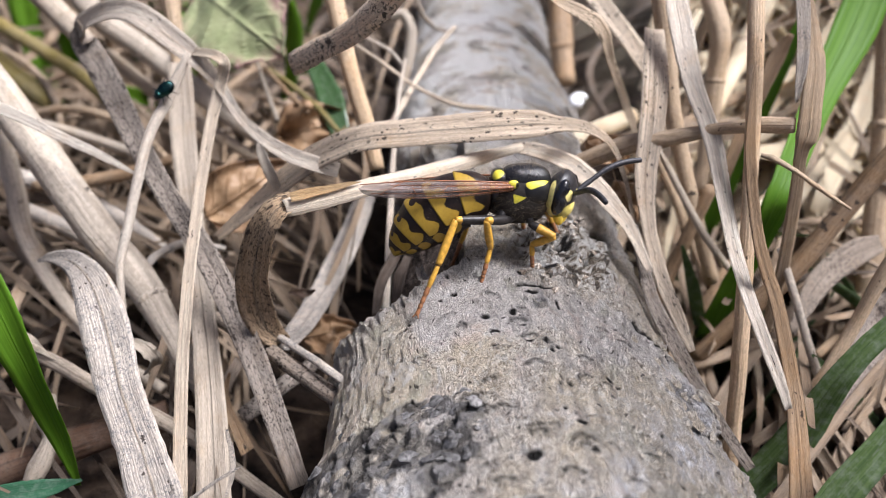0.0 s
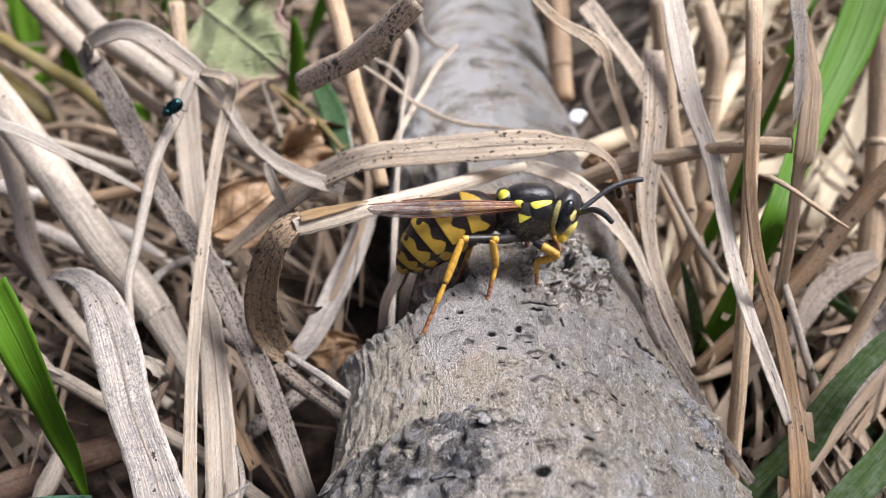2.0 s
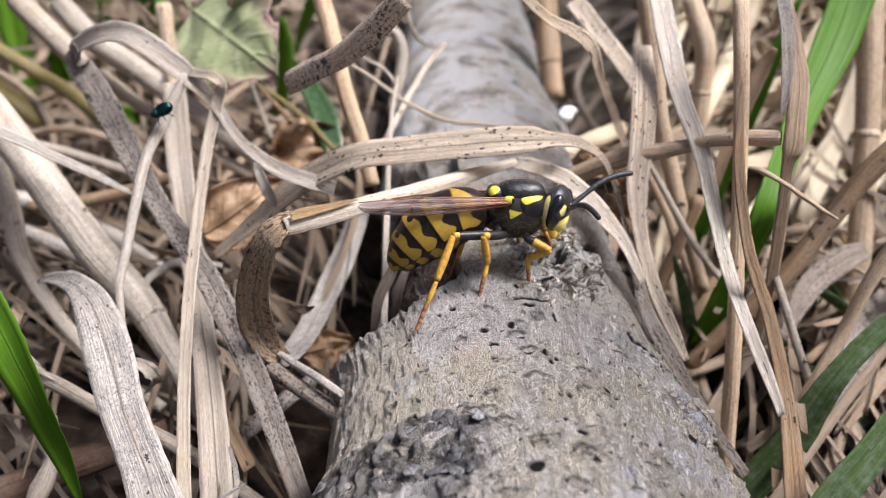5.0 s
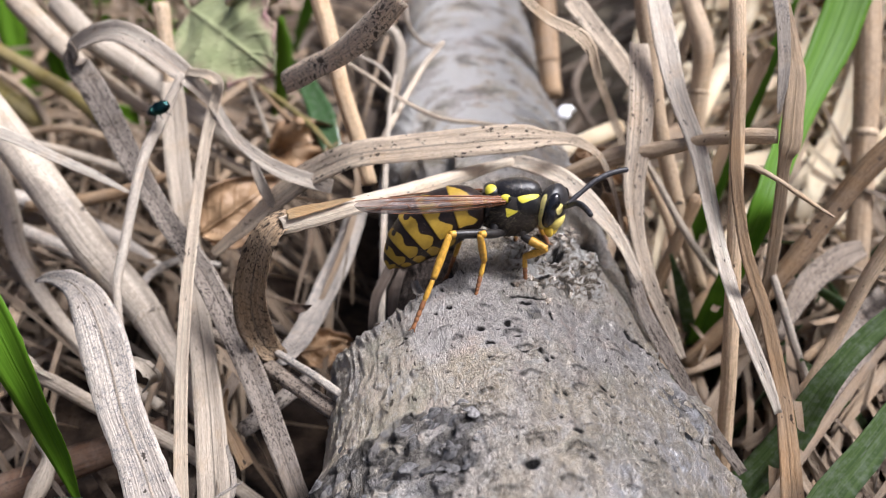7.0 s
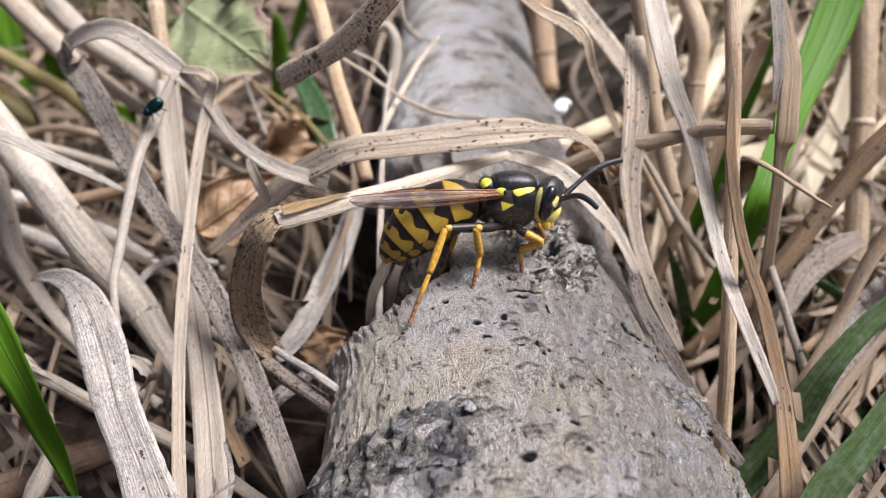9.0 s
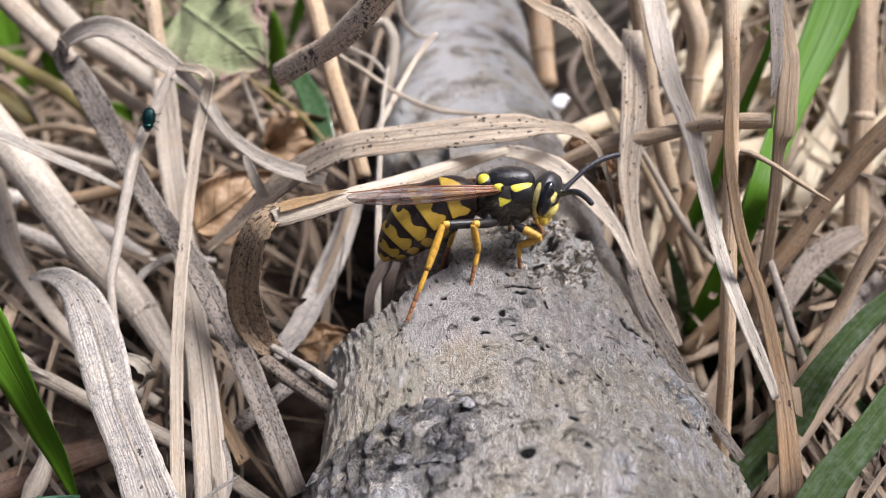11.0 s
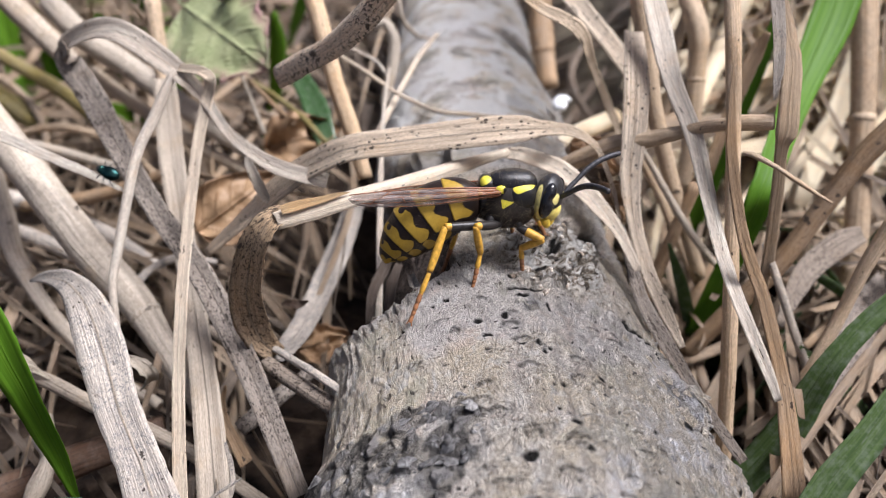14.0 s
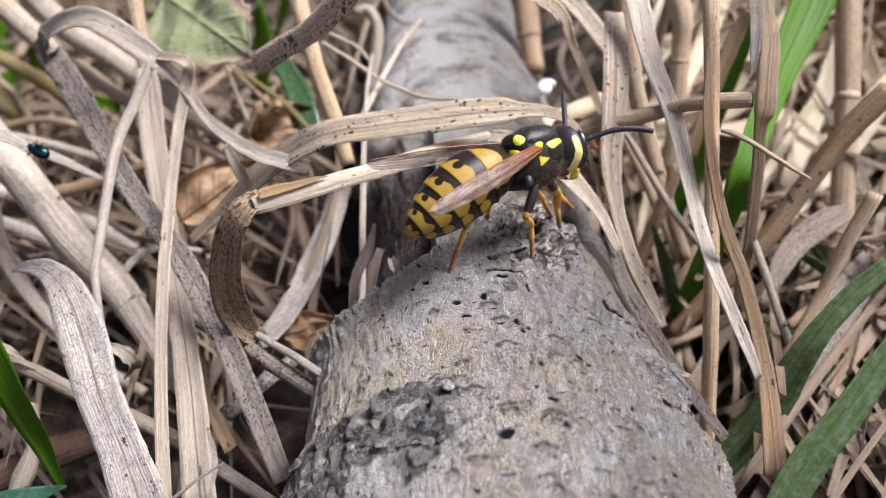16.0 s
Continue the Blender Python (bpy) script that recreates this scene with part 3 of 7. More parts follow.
def build_log():
    ys = np.concatenate([np.linspace(-40, 20, 25), np.linspace(20, 62, 330)[1:], np.linspace(62, 120, 110)[1:], np.linspace(120, 165, 26)[1:]])
    th = np.concatenate([np.linspace(-100, 100, 400), np.linspace(100, 260, 42)[1:-1]])
    verts, lichen, bare, scars_and_shade, plates, crumb, bloom_and_light = [], [], [], [], [], [], []
    nz = noise.noise
    for y in ys:
        cx, cz = log_axis(y)
        r0 = log_radius(y)
        for deg in th:
            a = radians(deg)
            px, pz = math.sin(a), FLAT * math.cos(a)
            q = Vector((px * r0, y, pz * r0))
            r = r0 + 0.55 * nz(q * 0.09) + 0.3 * nz(q * 0.28) * min(1.0, max(0.2, (60 + deg) / 20))
            r *= 1 + min(1.0, max(0.0, (-52 - deg) / 20)) * float(np.interp(y, (28, 32, 35, 46, 50), (0.06, 0.07, 0.0, 0.03, 0.0)))
            # torn edge of the bark on the left flank, beyond which the wood is bare
            turn = max(deg, -80.0)
            edge = 43.9 + 0.1 * max(0.0, turn + 38) - 0.12 * max(0.0, -75 - turn) + 0.8 * nz(Vector((turn * 0.12, 2.0, 0))) + 0.7 * nz(Vector((turn * 0.4, 9.0, 0))) + 0.3 * nz(Vector((turn * 1.1, 4.0, 0)))
            edge += 2.3 * math.exp(-((turn + 71) / 2.2) ** 2)
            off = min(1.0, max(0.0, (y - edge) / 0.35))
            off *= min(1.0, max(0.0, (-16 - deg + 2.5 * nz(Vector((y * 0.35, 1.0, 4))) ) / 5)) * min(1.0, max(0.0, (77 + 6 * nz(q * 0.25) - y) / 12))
            # crumbled knot before the wasp's head
            kn = math.exp(-(((y - 48.8) / 4.2) ** 2) ** 1.6 - (((deg - 20) / 18) ** 2) ** 1.6)
            ridge = 1 - abs(nz(q * 0.55 + Vector((2, 5, 1)))) * 3.2
            crag = 0.9 * nz(q * 0.6) + 0.9 * ridge + 0.7 * nz(q * 1.5) + 0.35 * nz(q * 3.3)
            seam = math.exp(-(nz(q * 0.5 + Vector((3, 8, 2))) / 0.05) ** 2) + 0.8 * math.exp(-(nz(q * 1.1 + Vector((1, 4, 9))) / 0.06) ** 2)
            r += kn * (0.7 + crag - 0.9 * seam)
            hollow = math.exp(-((((y - 53.6 - 0.05 * (deg - 44)) / 1.7) ** 2 + ((deg - 44) / 11.0) ** 2) * (1 + 0.8 * nz(q * 0.8) + 0.4 * nz(q * 2.0))) ** 2)
            r -= 2.2 * hollow
            # lifted plate of bark on the right shoulder, with a crack under its lower rim
            lift = (1 - ((y - 35.6 - 0.05 * (deg - 50)) / 2.6) ** 2 - ((deg - 51) / 15) ** 2) + 0.55 * nz(q * 0.5) + 0.3 * nz(q * 1.3)
            up = min(1.0, max(0.0, lift * 4))
            r += up * (0.45 + 0.35 * nz(q * 0.8) + 0.2 * nz(q * 2.0)) * min(1.4, max(0.4, (deg - 30) / 18))
            under = math.exp(-((lift + 0.05) / 0.09) ** 2) * min(1.0, max(0.0, (36.5 - y) / 1.5)) * min(1.0, max(0.0, (deg - 44) / 8))
            r -= 0.3 * under
            r += (0.9 + 0.6 * nz(q * 1.2)) * math.exp(-(((y - 30.8) / 2.0) ** 2 + ((deg - 66) / 7) ** 2))
            # dark lichen crust near the camera and on the right shoulder
            li = 1.9 * math.exp(-(((y - 29.2) / 4.0) ** 2 + ((deg + 36) / 24) ** 2) ** 1.6) - 1.6 * math.exp(-(((y - 26.8) / 1.6) ** 2 + ((deg + 35) / 7) ** 2)) - 1.4 * math.exp(-(((y - 25.4) / 1.6) ** 2 + ((deg + 13) / 9) ** 2))
            li += 1.6 * math.exp(-(((y - 29.5) / 4.5) ** 2 + ((deg + 66) / 14) ** 2))
            li += 1.4 * math.exp(-(((y - 35.5) / 2.8) ** 2 + ((deg - 48) / 7) ** 2)) + 0.9 * math.exp(-(((y - 41.3) / 1.6) ** 2 + ((deg - 7) / 3) ** 2))
            li += 0.7 * math.exp(-(((y - 24.5) / 1.6) ** 2 + ((deg - 2) / 14) ** 2))
            li += 0.75 * math.exp(-(((y - 32.0) / 0.9) ** 2 + ((deg + 28) / 7) ** 2)) + 1.3 * math.exp(-(((y - 103) / 2.5) ** 2 + ((deg - 1) / 14) ** 2)) + 1.2 * math.exp(-(((y - 83) / 1.2) ** 2 + ((deg - 35) / 13) ** 2))
            li *= 1 - min(1.0, max(0.0, (-58 - deg) / 10)) * min(1.0, max(0.0, (y - 32) / 2))
            li = li * (0.68 + 1.2 * nz(q * 0.38) + 0.9 * nz(q * 1.1))
            rough = 0.2 * nz(Vector((q.x * 1.3, q.y * 0.7, q.z * 1.3))) + 0.1 * nz(q * 1.1) + 0.09 * nz(q * 2.6) + 0.05 * nz(Vector((q.x * 5, q.y * 2.5, q.z * 5)))
            near = noise.voronoi(Vector((q.x * 0.62, q.y * 0.75, q.z * 0.62)) + 0.35 * Vector((nz(q * 0.8), nz(q * 0.8 + Vector((9, 0, 0))), 0)))[0]
            gap = near[1] - near[0]
            cover = min(1.0, max(0.0, li))
            rough *= 1 - 0.3 * min(1.0, max(0.0, (-42 - deg) / 12))
            r += rough * (1 + 0.7 * cover) + 0.34 * cover * (min(1.0, gap * 2.4) - 0.5)
            plates.append(gap)
            crumb.append(min(1.0, 1.5 * kn))
            rim = 0.0
            if deg < -38:
                flap = math.exp(-(((y - edge + 1.2) / 1.8) ** 2)) * (1 - off) * min(1, (-38 - deg) / 15) * min(1.0, max(0.0, (y - 36) / 2))
                r += flap * (0.35 + 0.25 * nz(q * 0.9)) * min(1.0, max(0.0, (deg + 85) / 20))
            rim = 0.55 * math.exp(-(((y - edge) / 0.7) ** 2)) if off < 0.5 and deg < -14 else 0.0
            r += rim - 2.3 * off
            tiny = nz(q * 1.55 + Vector((5, 3, 1)))
            deep = 0.75 * max(0.0, min(1.0, (tiny - 0.56) * 9)) if r0 > 13 else 0.0
            r -= 0.22 * deep
            for py, pd, ly, lx, dz in PITS:
                if abs(y - py) < 3 * ly:
                    g = (((y - py) / ly) ** 2 + ((deg - pd) * r0 * 0.01745 / lx) ** 2) * (1 + 0.6 * nz(q * 2.3))
                    if g < 6:
                        g = math.exp(-g ** 3 * 0.4)
                        r -= 0.3 * dz * g
                        deep = max(deep, g)
            scar = 0.0
            for py, pd, ly, lx in MARKS:
                if abs(y - py) < 2.2 * ly and abs(deg - pd) < 20 and deg > -46:
                    g = math.sqrt(((y - py) / ly) ** 2 + ((deg - pd) * r0 * 0.01745 / lx) ** 2) * (1 + 0.5 * nz(q * 1.7))
                    lip = math.exp(-((g - 1) / 0.28) ** 2)
                    r += 0.2 * lip - 0.14 * math.exp(-(g / 0.6) ** 2)
                    scar = max(scar, math.exp(-((g - 0.75) / 0.2) ** 2) * (1.0 if y > py else 0.35))
            verts.append((cx + px * r, y, cz + pz * r))
            lichen.append(li)
            # white patches; the broad weight on the right stands in for light
            pale = math.exp(-((y - 27.5) / 5.5) ** 2 - ((deg - 28) / 26) ** 2) + 1.5 * math.exp(-(((y - 26.6) / 1.6) ** 2 + ((deg + 37) / 7) ** 2)) + 0.8 * math.exp(-((y - 35.0) / 5) ** 2 - ((deg - 46) / 10) ** 2)
            bloom_and_light.append(min(1.0, max(0.0, pale * (0.9 + 0.9 * nz(q * 0.35) + 0.5 * nz(q * 1.1)))))
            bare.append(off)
            # dark scar rims, plus shade to paint into every hole and crack
            scars_and_shade.append(max(0.8 * scar, min(1.0, max(0.0, kn * ((-crag - 0.05) * 1.3 + 1.3 * max(0.0, seam - 0.2)))), min(1.0, max(0.0, deep * 1.8 - 0.35)), min(1.0, max(0, hollow * 2 - 0.3)), min(1.0, 1.3 * under)))
    k, rows = len(th), len(ys)
    faces = [(j * k + i, j * k + (i + 1) % k, (j + 1) * k + (i + 1) % k, (j + 1) * k + i) for j in range(rows - 1) for i in range(k)]
    faces += [tuple(range(k - 1, -1, -1)), tuple((rows - 1) * k + i for i in range(k))]
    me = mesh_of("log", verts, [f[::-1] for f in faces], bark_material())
    for name, values in (("lichen", lichen), ("bare", bare), ("scars_and_shade", scars_and_shade), ("plate", plates), ("crumb", crumb), ("bloom_and_light", bloom_and_light)):
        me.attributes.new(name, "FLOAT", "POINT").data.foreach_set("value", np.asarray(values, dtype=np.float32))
    log = tagged(new("log", me), "weathered grey dead branch with cracked pitted bark", "log")
    grid = np.array(verts).reshape(rows, k, 3)

    def seat(y, deg):
        """A place on the bark, its outward way and the way along the log."""
        j, i = int(np.argmin(abs(ys - y))), int(np.argmin(abs(th[:400] - deg)))
        along = grid[min(j + 4, rows - 1), i] - grid[j - 4, i]
        across = grid[j, min(i + 4, 399)] - grid[j, max(i - 4, 0)]
        out = np.cross(across, along)
        out = out if out[2] + 0.01 * (grid[j, i, 0] - log_axis(y)[0]) > 0 else -out
        return grid[j, i], out / np.linalg.norm(out), along / np.linalg.norm(along)

    add_flakes(log, seat)


build_log()


# ---- litter: strands that nobody could count ----
def strands(name, label, mat, count, seed, place, kind_round=0.3):
    """Many loose strands in one mesh; place(rng) gives a line of points and a width, or None."""
    rng = np.random.RandomState(seed)
    verts, faces, uvs = [], [], []
    for i in range(count):
        got = place(rng)
        if got is None:
            continue
        pts, w = got
        line = spline(pts, 6)
        n = len(line)
        taper = np.interp(np.linspace(0, 1, n), (0, 0.1, 0.75, 1), (0.7, 1, 0.9, 0.2))
        rnd = rng.rand() < kind_round
        face = np.array((rng.randn() * 0.5, -0.5 + 0.5 * rng.randn(), 0.8))
        v, u, k = ribbon_rings(line, w * taper, 0.85 if rnd else 0.1, 0.3, face, rng.randn() * 50, rnd, i)
        faces += tube_faces(n, k, len(verts))
        verts += v
        uvs += u
    ob = new(name, mesh_of(name, verts, faces, MATS[mat], uvs=uvs))
    return tagged(ob, label, "grass litter", kind="stuff")


def in_hollow(p):
    """The dark hollow beside the far end of the log."""
    return 0.16 * p[1] - 5 < p[0] < 0.275 * p[1] and 84 < p[1] < 190


def lying(x0, x1, y0, y1, z0, z1, lengths, heading, spread, widths, leave_hollow=True):
    def place(rng):
        x, y, z = rng.uniform(x0, x1), rng.uniform(y0, y1), rng.uniform(z0, z1)
        a = radians(heading + spread * rng.randn())
        length = rng.uniform(*lengths)
        slope = 0.18 * rng.randn()
        d = np.array((math.cos(a), math.sin(a), slope))
        bow = np.array((-math.sin(a), math.cos(a), 0)) * rng.randn() * 0.09 * length + np.array((0, 0, 1)) * abs(rng.randn()) * 0.06 * length
        m = np.array((x, y, z))
        pts = [m - d * length / 2, m - d * length / 6 + bow * 0.8, m + d * length / 6 + bow * 0.9, m + d * length / 2]
        for p in spline(pts, 3):
            cx, cz = log_axis(p[1])
            if math.hypot(p[0] - cx, (p[2] - cz) / FLAT) < log_radius(p[1]) + 1.2 or (leave_hollow and in_hollow(p)):
                return None
        for p in pts:
            p[2] = max(p[2], 1.5)
            cx, cz = log_axis(p[1])
            if math.hypot(p[0] - cx, p[2] - cz) < log_radius(p[1]) + 1.2:
                return None
            if p[2] > 21 - 0.25 * max(0, 45 - p[1]):
                p[2] = 21 - 0.25 * max(0, 45 - p[1])
            p[2] += rise(p[0], p[1])
        return pts, rng.uniform(*widths)
    return place


def standing(x0, x1, y0, y1, heights, lean, widths):
    def place(rng):
        x, y = rng.uniform(x0, x1), rng.uniform(y0, y1)
        h = rng.uniform(*heights)
        l = np.array((rng.randn(), rng.randn(), 0)) * lean * h
        b = np.array((rng.randn(), rng.randn(), 0)) * 0.06 * h
        base = np.array((x, y, 0.5 + rise(x, y)))
        pts = [base, base + l * 0.3 + b + (0, 0, h * 0.35), base + l * 0.65 + b + (0, 0, h * 0.7), base + l + (0, 0, h)]
        if any(in_hollow(p) for p in pts):
            return None
        for p in pts:
            cx, cz = log_axis(p[1])
            if abs(p[0] - cx) < log_radius(p[1]) + 1.2 and p[2] < 40:
                return None
        return pts, rng.uniform(*widths)
    return place


def build_litter():
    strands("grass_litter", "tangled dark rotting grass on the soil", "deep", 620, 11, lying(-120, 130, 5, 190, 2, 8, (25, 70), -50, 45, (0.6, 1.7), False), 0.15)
    strands("grass_litter", "tangled pale dead grass beside the log", "litter", 300, 12, lying(-110, -8, 54, 105, 4, 12, (30, 70), -48, 26, (0.5, 1.3)), 0.15)
    strands("grass_litter", "matted pale dead grass behind the log", "litter", 620, 13, lying(-130, 140, 80, 210, 4, 20, (35, 85), -40, 40, (0.6, 1.6)), 0.15)
    strands("grass_litter", "tangled pale dead grass beside the log", "litter", 620, 14, lying(24, 120, 46, 100, 3, 9, (25, 65), 55, 34, (0.5, 1.4)), 0.15)
    strands("grass_litter", "tangled brown dead grass beside the log", "litter", 170, 23, lying(22, 75, 38, 75, 2, 7, (30, 65), 60, 30, (0.5, 1.4)), 0.1)
    # the near-white strands on the right carry sunlight in their colour
    strands("grass_litter", "dead grass painted nearly white as if sunlit", "lightened", 520, 22, lying(30, 170, 84, 170, 1, 7, (30, 80), 40, 60, (1.0, 2.4)), 0.15)
    strands("grass_litter", "dead grass painted nearly white as if sunlit", "lightened", 420, 21, lying(34, 150, 84, 135, 3, 13, (30, 75), 40, 50, (0.7, 1.7)), 0.15)
    strands("standing_dry_grass", "standing dry grass stems, pale tan", "litter", 11, 15, standing(28, 100, 74, 130, (35, 80), 0.2, (0.8, 1.8)), 0.5)
    strands("standing_dry_grass", "standing dry grass painted nearly white as if sunlit", "lightened", 70, 19, standing(40, 190, 110, 230, (20, 70), 0.5, (1.0, 2.4)), 0.3)
    strands("grass_litter", "dead grass painted nearly white as if sunlit", "lightened", 640, 20, lying(42, 200, 84, 220, 6, 15, (30, 80), 20, 50, (1.0, 2.8)), 0.15)
    strands("standing_dry_grass", "standing dry grass stems, pale tan", "litter", 60, 16, standing(-130, -40, 105, 200, (25, 55), 0.5, (0.8, 2.0)), 0.5)
    strands("standing_green_grass", "green grass blades among dead straw", "sunny", 46, 17, standing(30, 150, 70, 190, (20, 60), 0.35, (1.2, 2.8)), 0.0)
    strands("standing_green_grass", "green grass blades among dead straw", "green", 60, 18, standing(-130, -20, 95, 190, (10, 40), 0.5, (2.0, 5.0)), 0.0)
    strands("green_grass_shoots", "short green grass shoots beside the log", "dull", 26, 24, standing(24, 55, 48, 80, (9, 20), 0.7, (1.0, 2.2)), 0.0)


build_litter()


# ---- leaves and small things lying about ----
def leaf_material(name, light, deep, edge, veins):
    n = Nodes(name, 0.5, 0.4)
    a = n.noise(n.place((0.4, 0.4, 0.4)), 1.0, 5, 0.6)
    b = n.noise(n.place((1.8, 1.8, 1.8)), 1.0, 4, 0.6)
    col = n.mix(n.ramp(a, (0.35, 0.0), (0.65, 1.0)), deep, light)
    col = n.mix(n.math("MULTIPLY", n.ramp(n.attr("rim"), (0.2, 0.0), (0.8, 0.9)), n.ramp(a, (0.42, 0.15), (0.55, 1.0))), col, edge)
    col = n.mix(n.ramp(n.attr("vein"), (0.55, 0.0), (0.9, 0.35)), col, veins)
    n.set("Base Color", col)
    n.bump(n.math("ADD", n.math("MULTIPLY", n.attr("vein"), 2.0), b), 0.14)
    return n.mat


def leaf(name, label, mat, at, length, width, turn, lobes=0.0, curl=0.3, ruffle=0.1, seed=1):
    """A leaf blade with a midrib, side veins, toothed rim and curl; its base at the origin, growing along x."""
    rng = np.random.RandomState(seed)
    nu, nv = 40, 25
    verts, rim, vein = [], [], []
    for side in (1, -1):
        for i in range(nu):
            u = i / (nu - 1)
            half = width / 2 * math.sin(math.pi * min(1, u ** 0.62)) ** 0.75 * (1 + lobes * math.sin(u * 34) + 0.5 * lobes * math.sin(u * 81 + 1)) + 0.05
            for j in range(nv):
                v = 2 * j / (nv - 1) - 1
                x, y = u * length, v * half
                z = -curl * length * (u - 0.35) ** 2 + curl * width * 0.35 * v * v * math.sin(2.6 * u)
                z += ruffle * width * noise.noise(Vector((u * 4, v * 2.2, seed * 3.7)))
                rib = math.exp(-(v / 0.05) ** 2) + 0.7 * max(0, 1 - abs(((u * 6 - abs(v) * 1.6) % 1) - 0.5) * 9)
                verts.append((x, y, z + side * 0.07))
                rim.append(max(abs(v) ** 3, u ** 6))
                vein.append(min(1, rib))
    faces = []
    m = nu * nv
    for i in range(nu - 1):
        for j in range(nv - 1):
            a = i * nv + j
            faces.append((a, a + nv, a + nv + 1, a + 1))
            faces.append((m + a, m + a + 1, m + a + nv + 1, m + a + nv))
    ringv = [j for j in range(nv)] + [i * nv + nv - 1 for i in range(1, nu)] + [(nu - 1) * nv + j for j in range(nv - 2, -1, -1)] + [i * nv for i in range(nu - 2, 0, -1)]
    for a, b in zip(ringv, ringv[1:] + ringv[:1]):
        faces.append((a, b, m + b, m + a))
    me = mesh_of(name, verts, faces, mat)
    for key, values in (("rim", rim), ("vein", vein)):
        me.attributes.new(key, "FLOAT", "POINT").data.foreach_set("value", np.asarray(values, dtype=np.float32))
    ob = new(name, me)
    ob.matrix_basis = pose(*(c * MM for c in at), *turn)
    line = np.array([verts[i * nv + nv // 2] for i in range(0, nu, 3)]) + (0, 0, 0.05)
    v, u, k = ribbon_rings(line, np.linspace(0.012, 0.006, len(line)) * width, 0.8, 0, np.array((0, 0, 1.0)), round_=True)
    part("midrib", mesh_of("midrib", v, tube_faces(len(line), k), mat), ob)
    line = np.array([(-0.3 * length, 0.05 * length, -0.12 * length), (-0.12 * length, 0.01 * length, -0.05 * length), tuple(line[0])])
    v, u, k = ribbon_rings(spline(line, 5), np.full(11, 0.024 * width), 0.8, 0, np.array((0, 0, 1.0)), round_=True)
    part("stalk", mesh_of("stalk", v, tube_faces(11, k), mat), ob)
    return tagged(ob, label, "leaf")


GREEN_LEAF = leaf_material("green_leaf", (0.3, 0.32, 0.17), (0.22, 0.25, 0.12), (0.34, 0.17, 0.18), (0.37, 0.37, 0.22))
BROWN_LEAF = leaf_material("brown_leaf", (0.38, 0.25, 0.14), (0.26, 0.155, 0.08), (0.19, 0.11, 0.06), (0.3, 0.19, 0.105))
leaf("green_leaf", "green leaf with a toothed purple rim", GREEN_LEAF, (-29.02, 89.63, 34.61), 17.4661, 14.6, (42, 10, -48), lobes=0.1, curl=0.1, ruffle=0.05, seed=2)
leaf("green_leaf", "green leaf with a toothed purple rim", GREEN_LEAF, (-17.33, 88.73, 36.80), 7.22155, 6.56504, (50, 0, -150), lobes=0.05, curl=0.2, ruffle=0.05, seed=5)
leaf("brown_leaf", "shrivelled brown dead leaf", BROWN_LEAF, (-23.99, 62.92, 19.56), 10.0193, 6.87039, (60, -20, 35), lobes=0.0, curl=0.35, ruffle=0.12, seed=3)
leaf("brown_leaf", "curled brown dead leaf", BROWN_LEAF, (-18.6, 75.6, 22.2), 8.8, 6.4, (58, -12, 8), lobes=0.0, curl=0.6, ruffle=0.35, seed=4)
leaf("brown_leaf", "crumpled brown dead leaf under the blades", BROWN_LEAF, (-13.31, 52.05, 12.93), 5.878, 4.00773, (40, 10, 30), lobes=0.04, curl=0.4, ruffle=0.4, seed=6)
leaf("brown_leaf", "crumpled brown dead leaf beside the log", BROWN_LEAF, (13.41, 62.91, 28.16), 5.878, 3.20618, (30, 25, -10), lobes=0.04, curl=0.4, ruffle=0.4, seed=7)
leaf("brown_leaf", "crumpled brown dead leaf beside the log", BROWN_LEAF, (15.42, 57.27, 27.14), 4.03063, 3.5268, (30, 25, -70), lobes=0.04, curl=0.4, ruffle=0.4, seed=8)


def shell_material():
    n = Nodes("white_shell", 0.4, 0.5)
    g = n.noise(n.place((1.5, 1.5, 1.5)), 1.0, 4, 0.5)
    n.set("Base Color", n.ramp(g, (0.3, (0.7, 0.7, 0.7)), (0.7, (0.88, 0.88, 0.87))))
    n.bump(g, 0.08)
    return n.mat


def build_shell():
    """A small white snail shell: a coil of shrinking whorls."""
    verts, faces = [], []
    k, n = 14, 46
    for i in range(n):
        a = i / (n - 1) * 4.4 * math.pi
        g = math.exp(-0.13 * a)
        c = np.array((0.75 * g * math.cos(a), 0.75 * g * math.sin(a), 0.9 * (1 - g)))
        for j in range(k):
            b = 2 * math.pi * j / k
            verts.append(c + 0.75 * g * (np.array((math.cos(a), math.sin(a), 0)) * math.cos(b) + np.array((0, 0, 1)) * math.sin(b)))
    ob = new("snail_shell", mesh_of("snail_shell", verts, tube_faces(n, k), shell_material()))
    ob.matrix_basis = pose(15.90 * MM, 81.24 * MM, 23.72 * MM, 30, -25, 20)
    tagged(ob, "tiny white snail shell against the log", "snail shell")


build_shell()


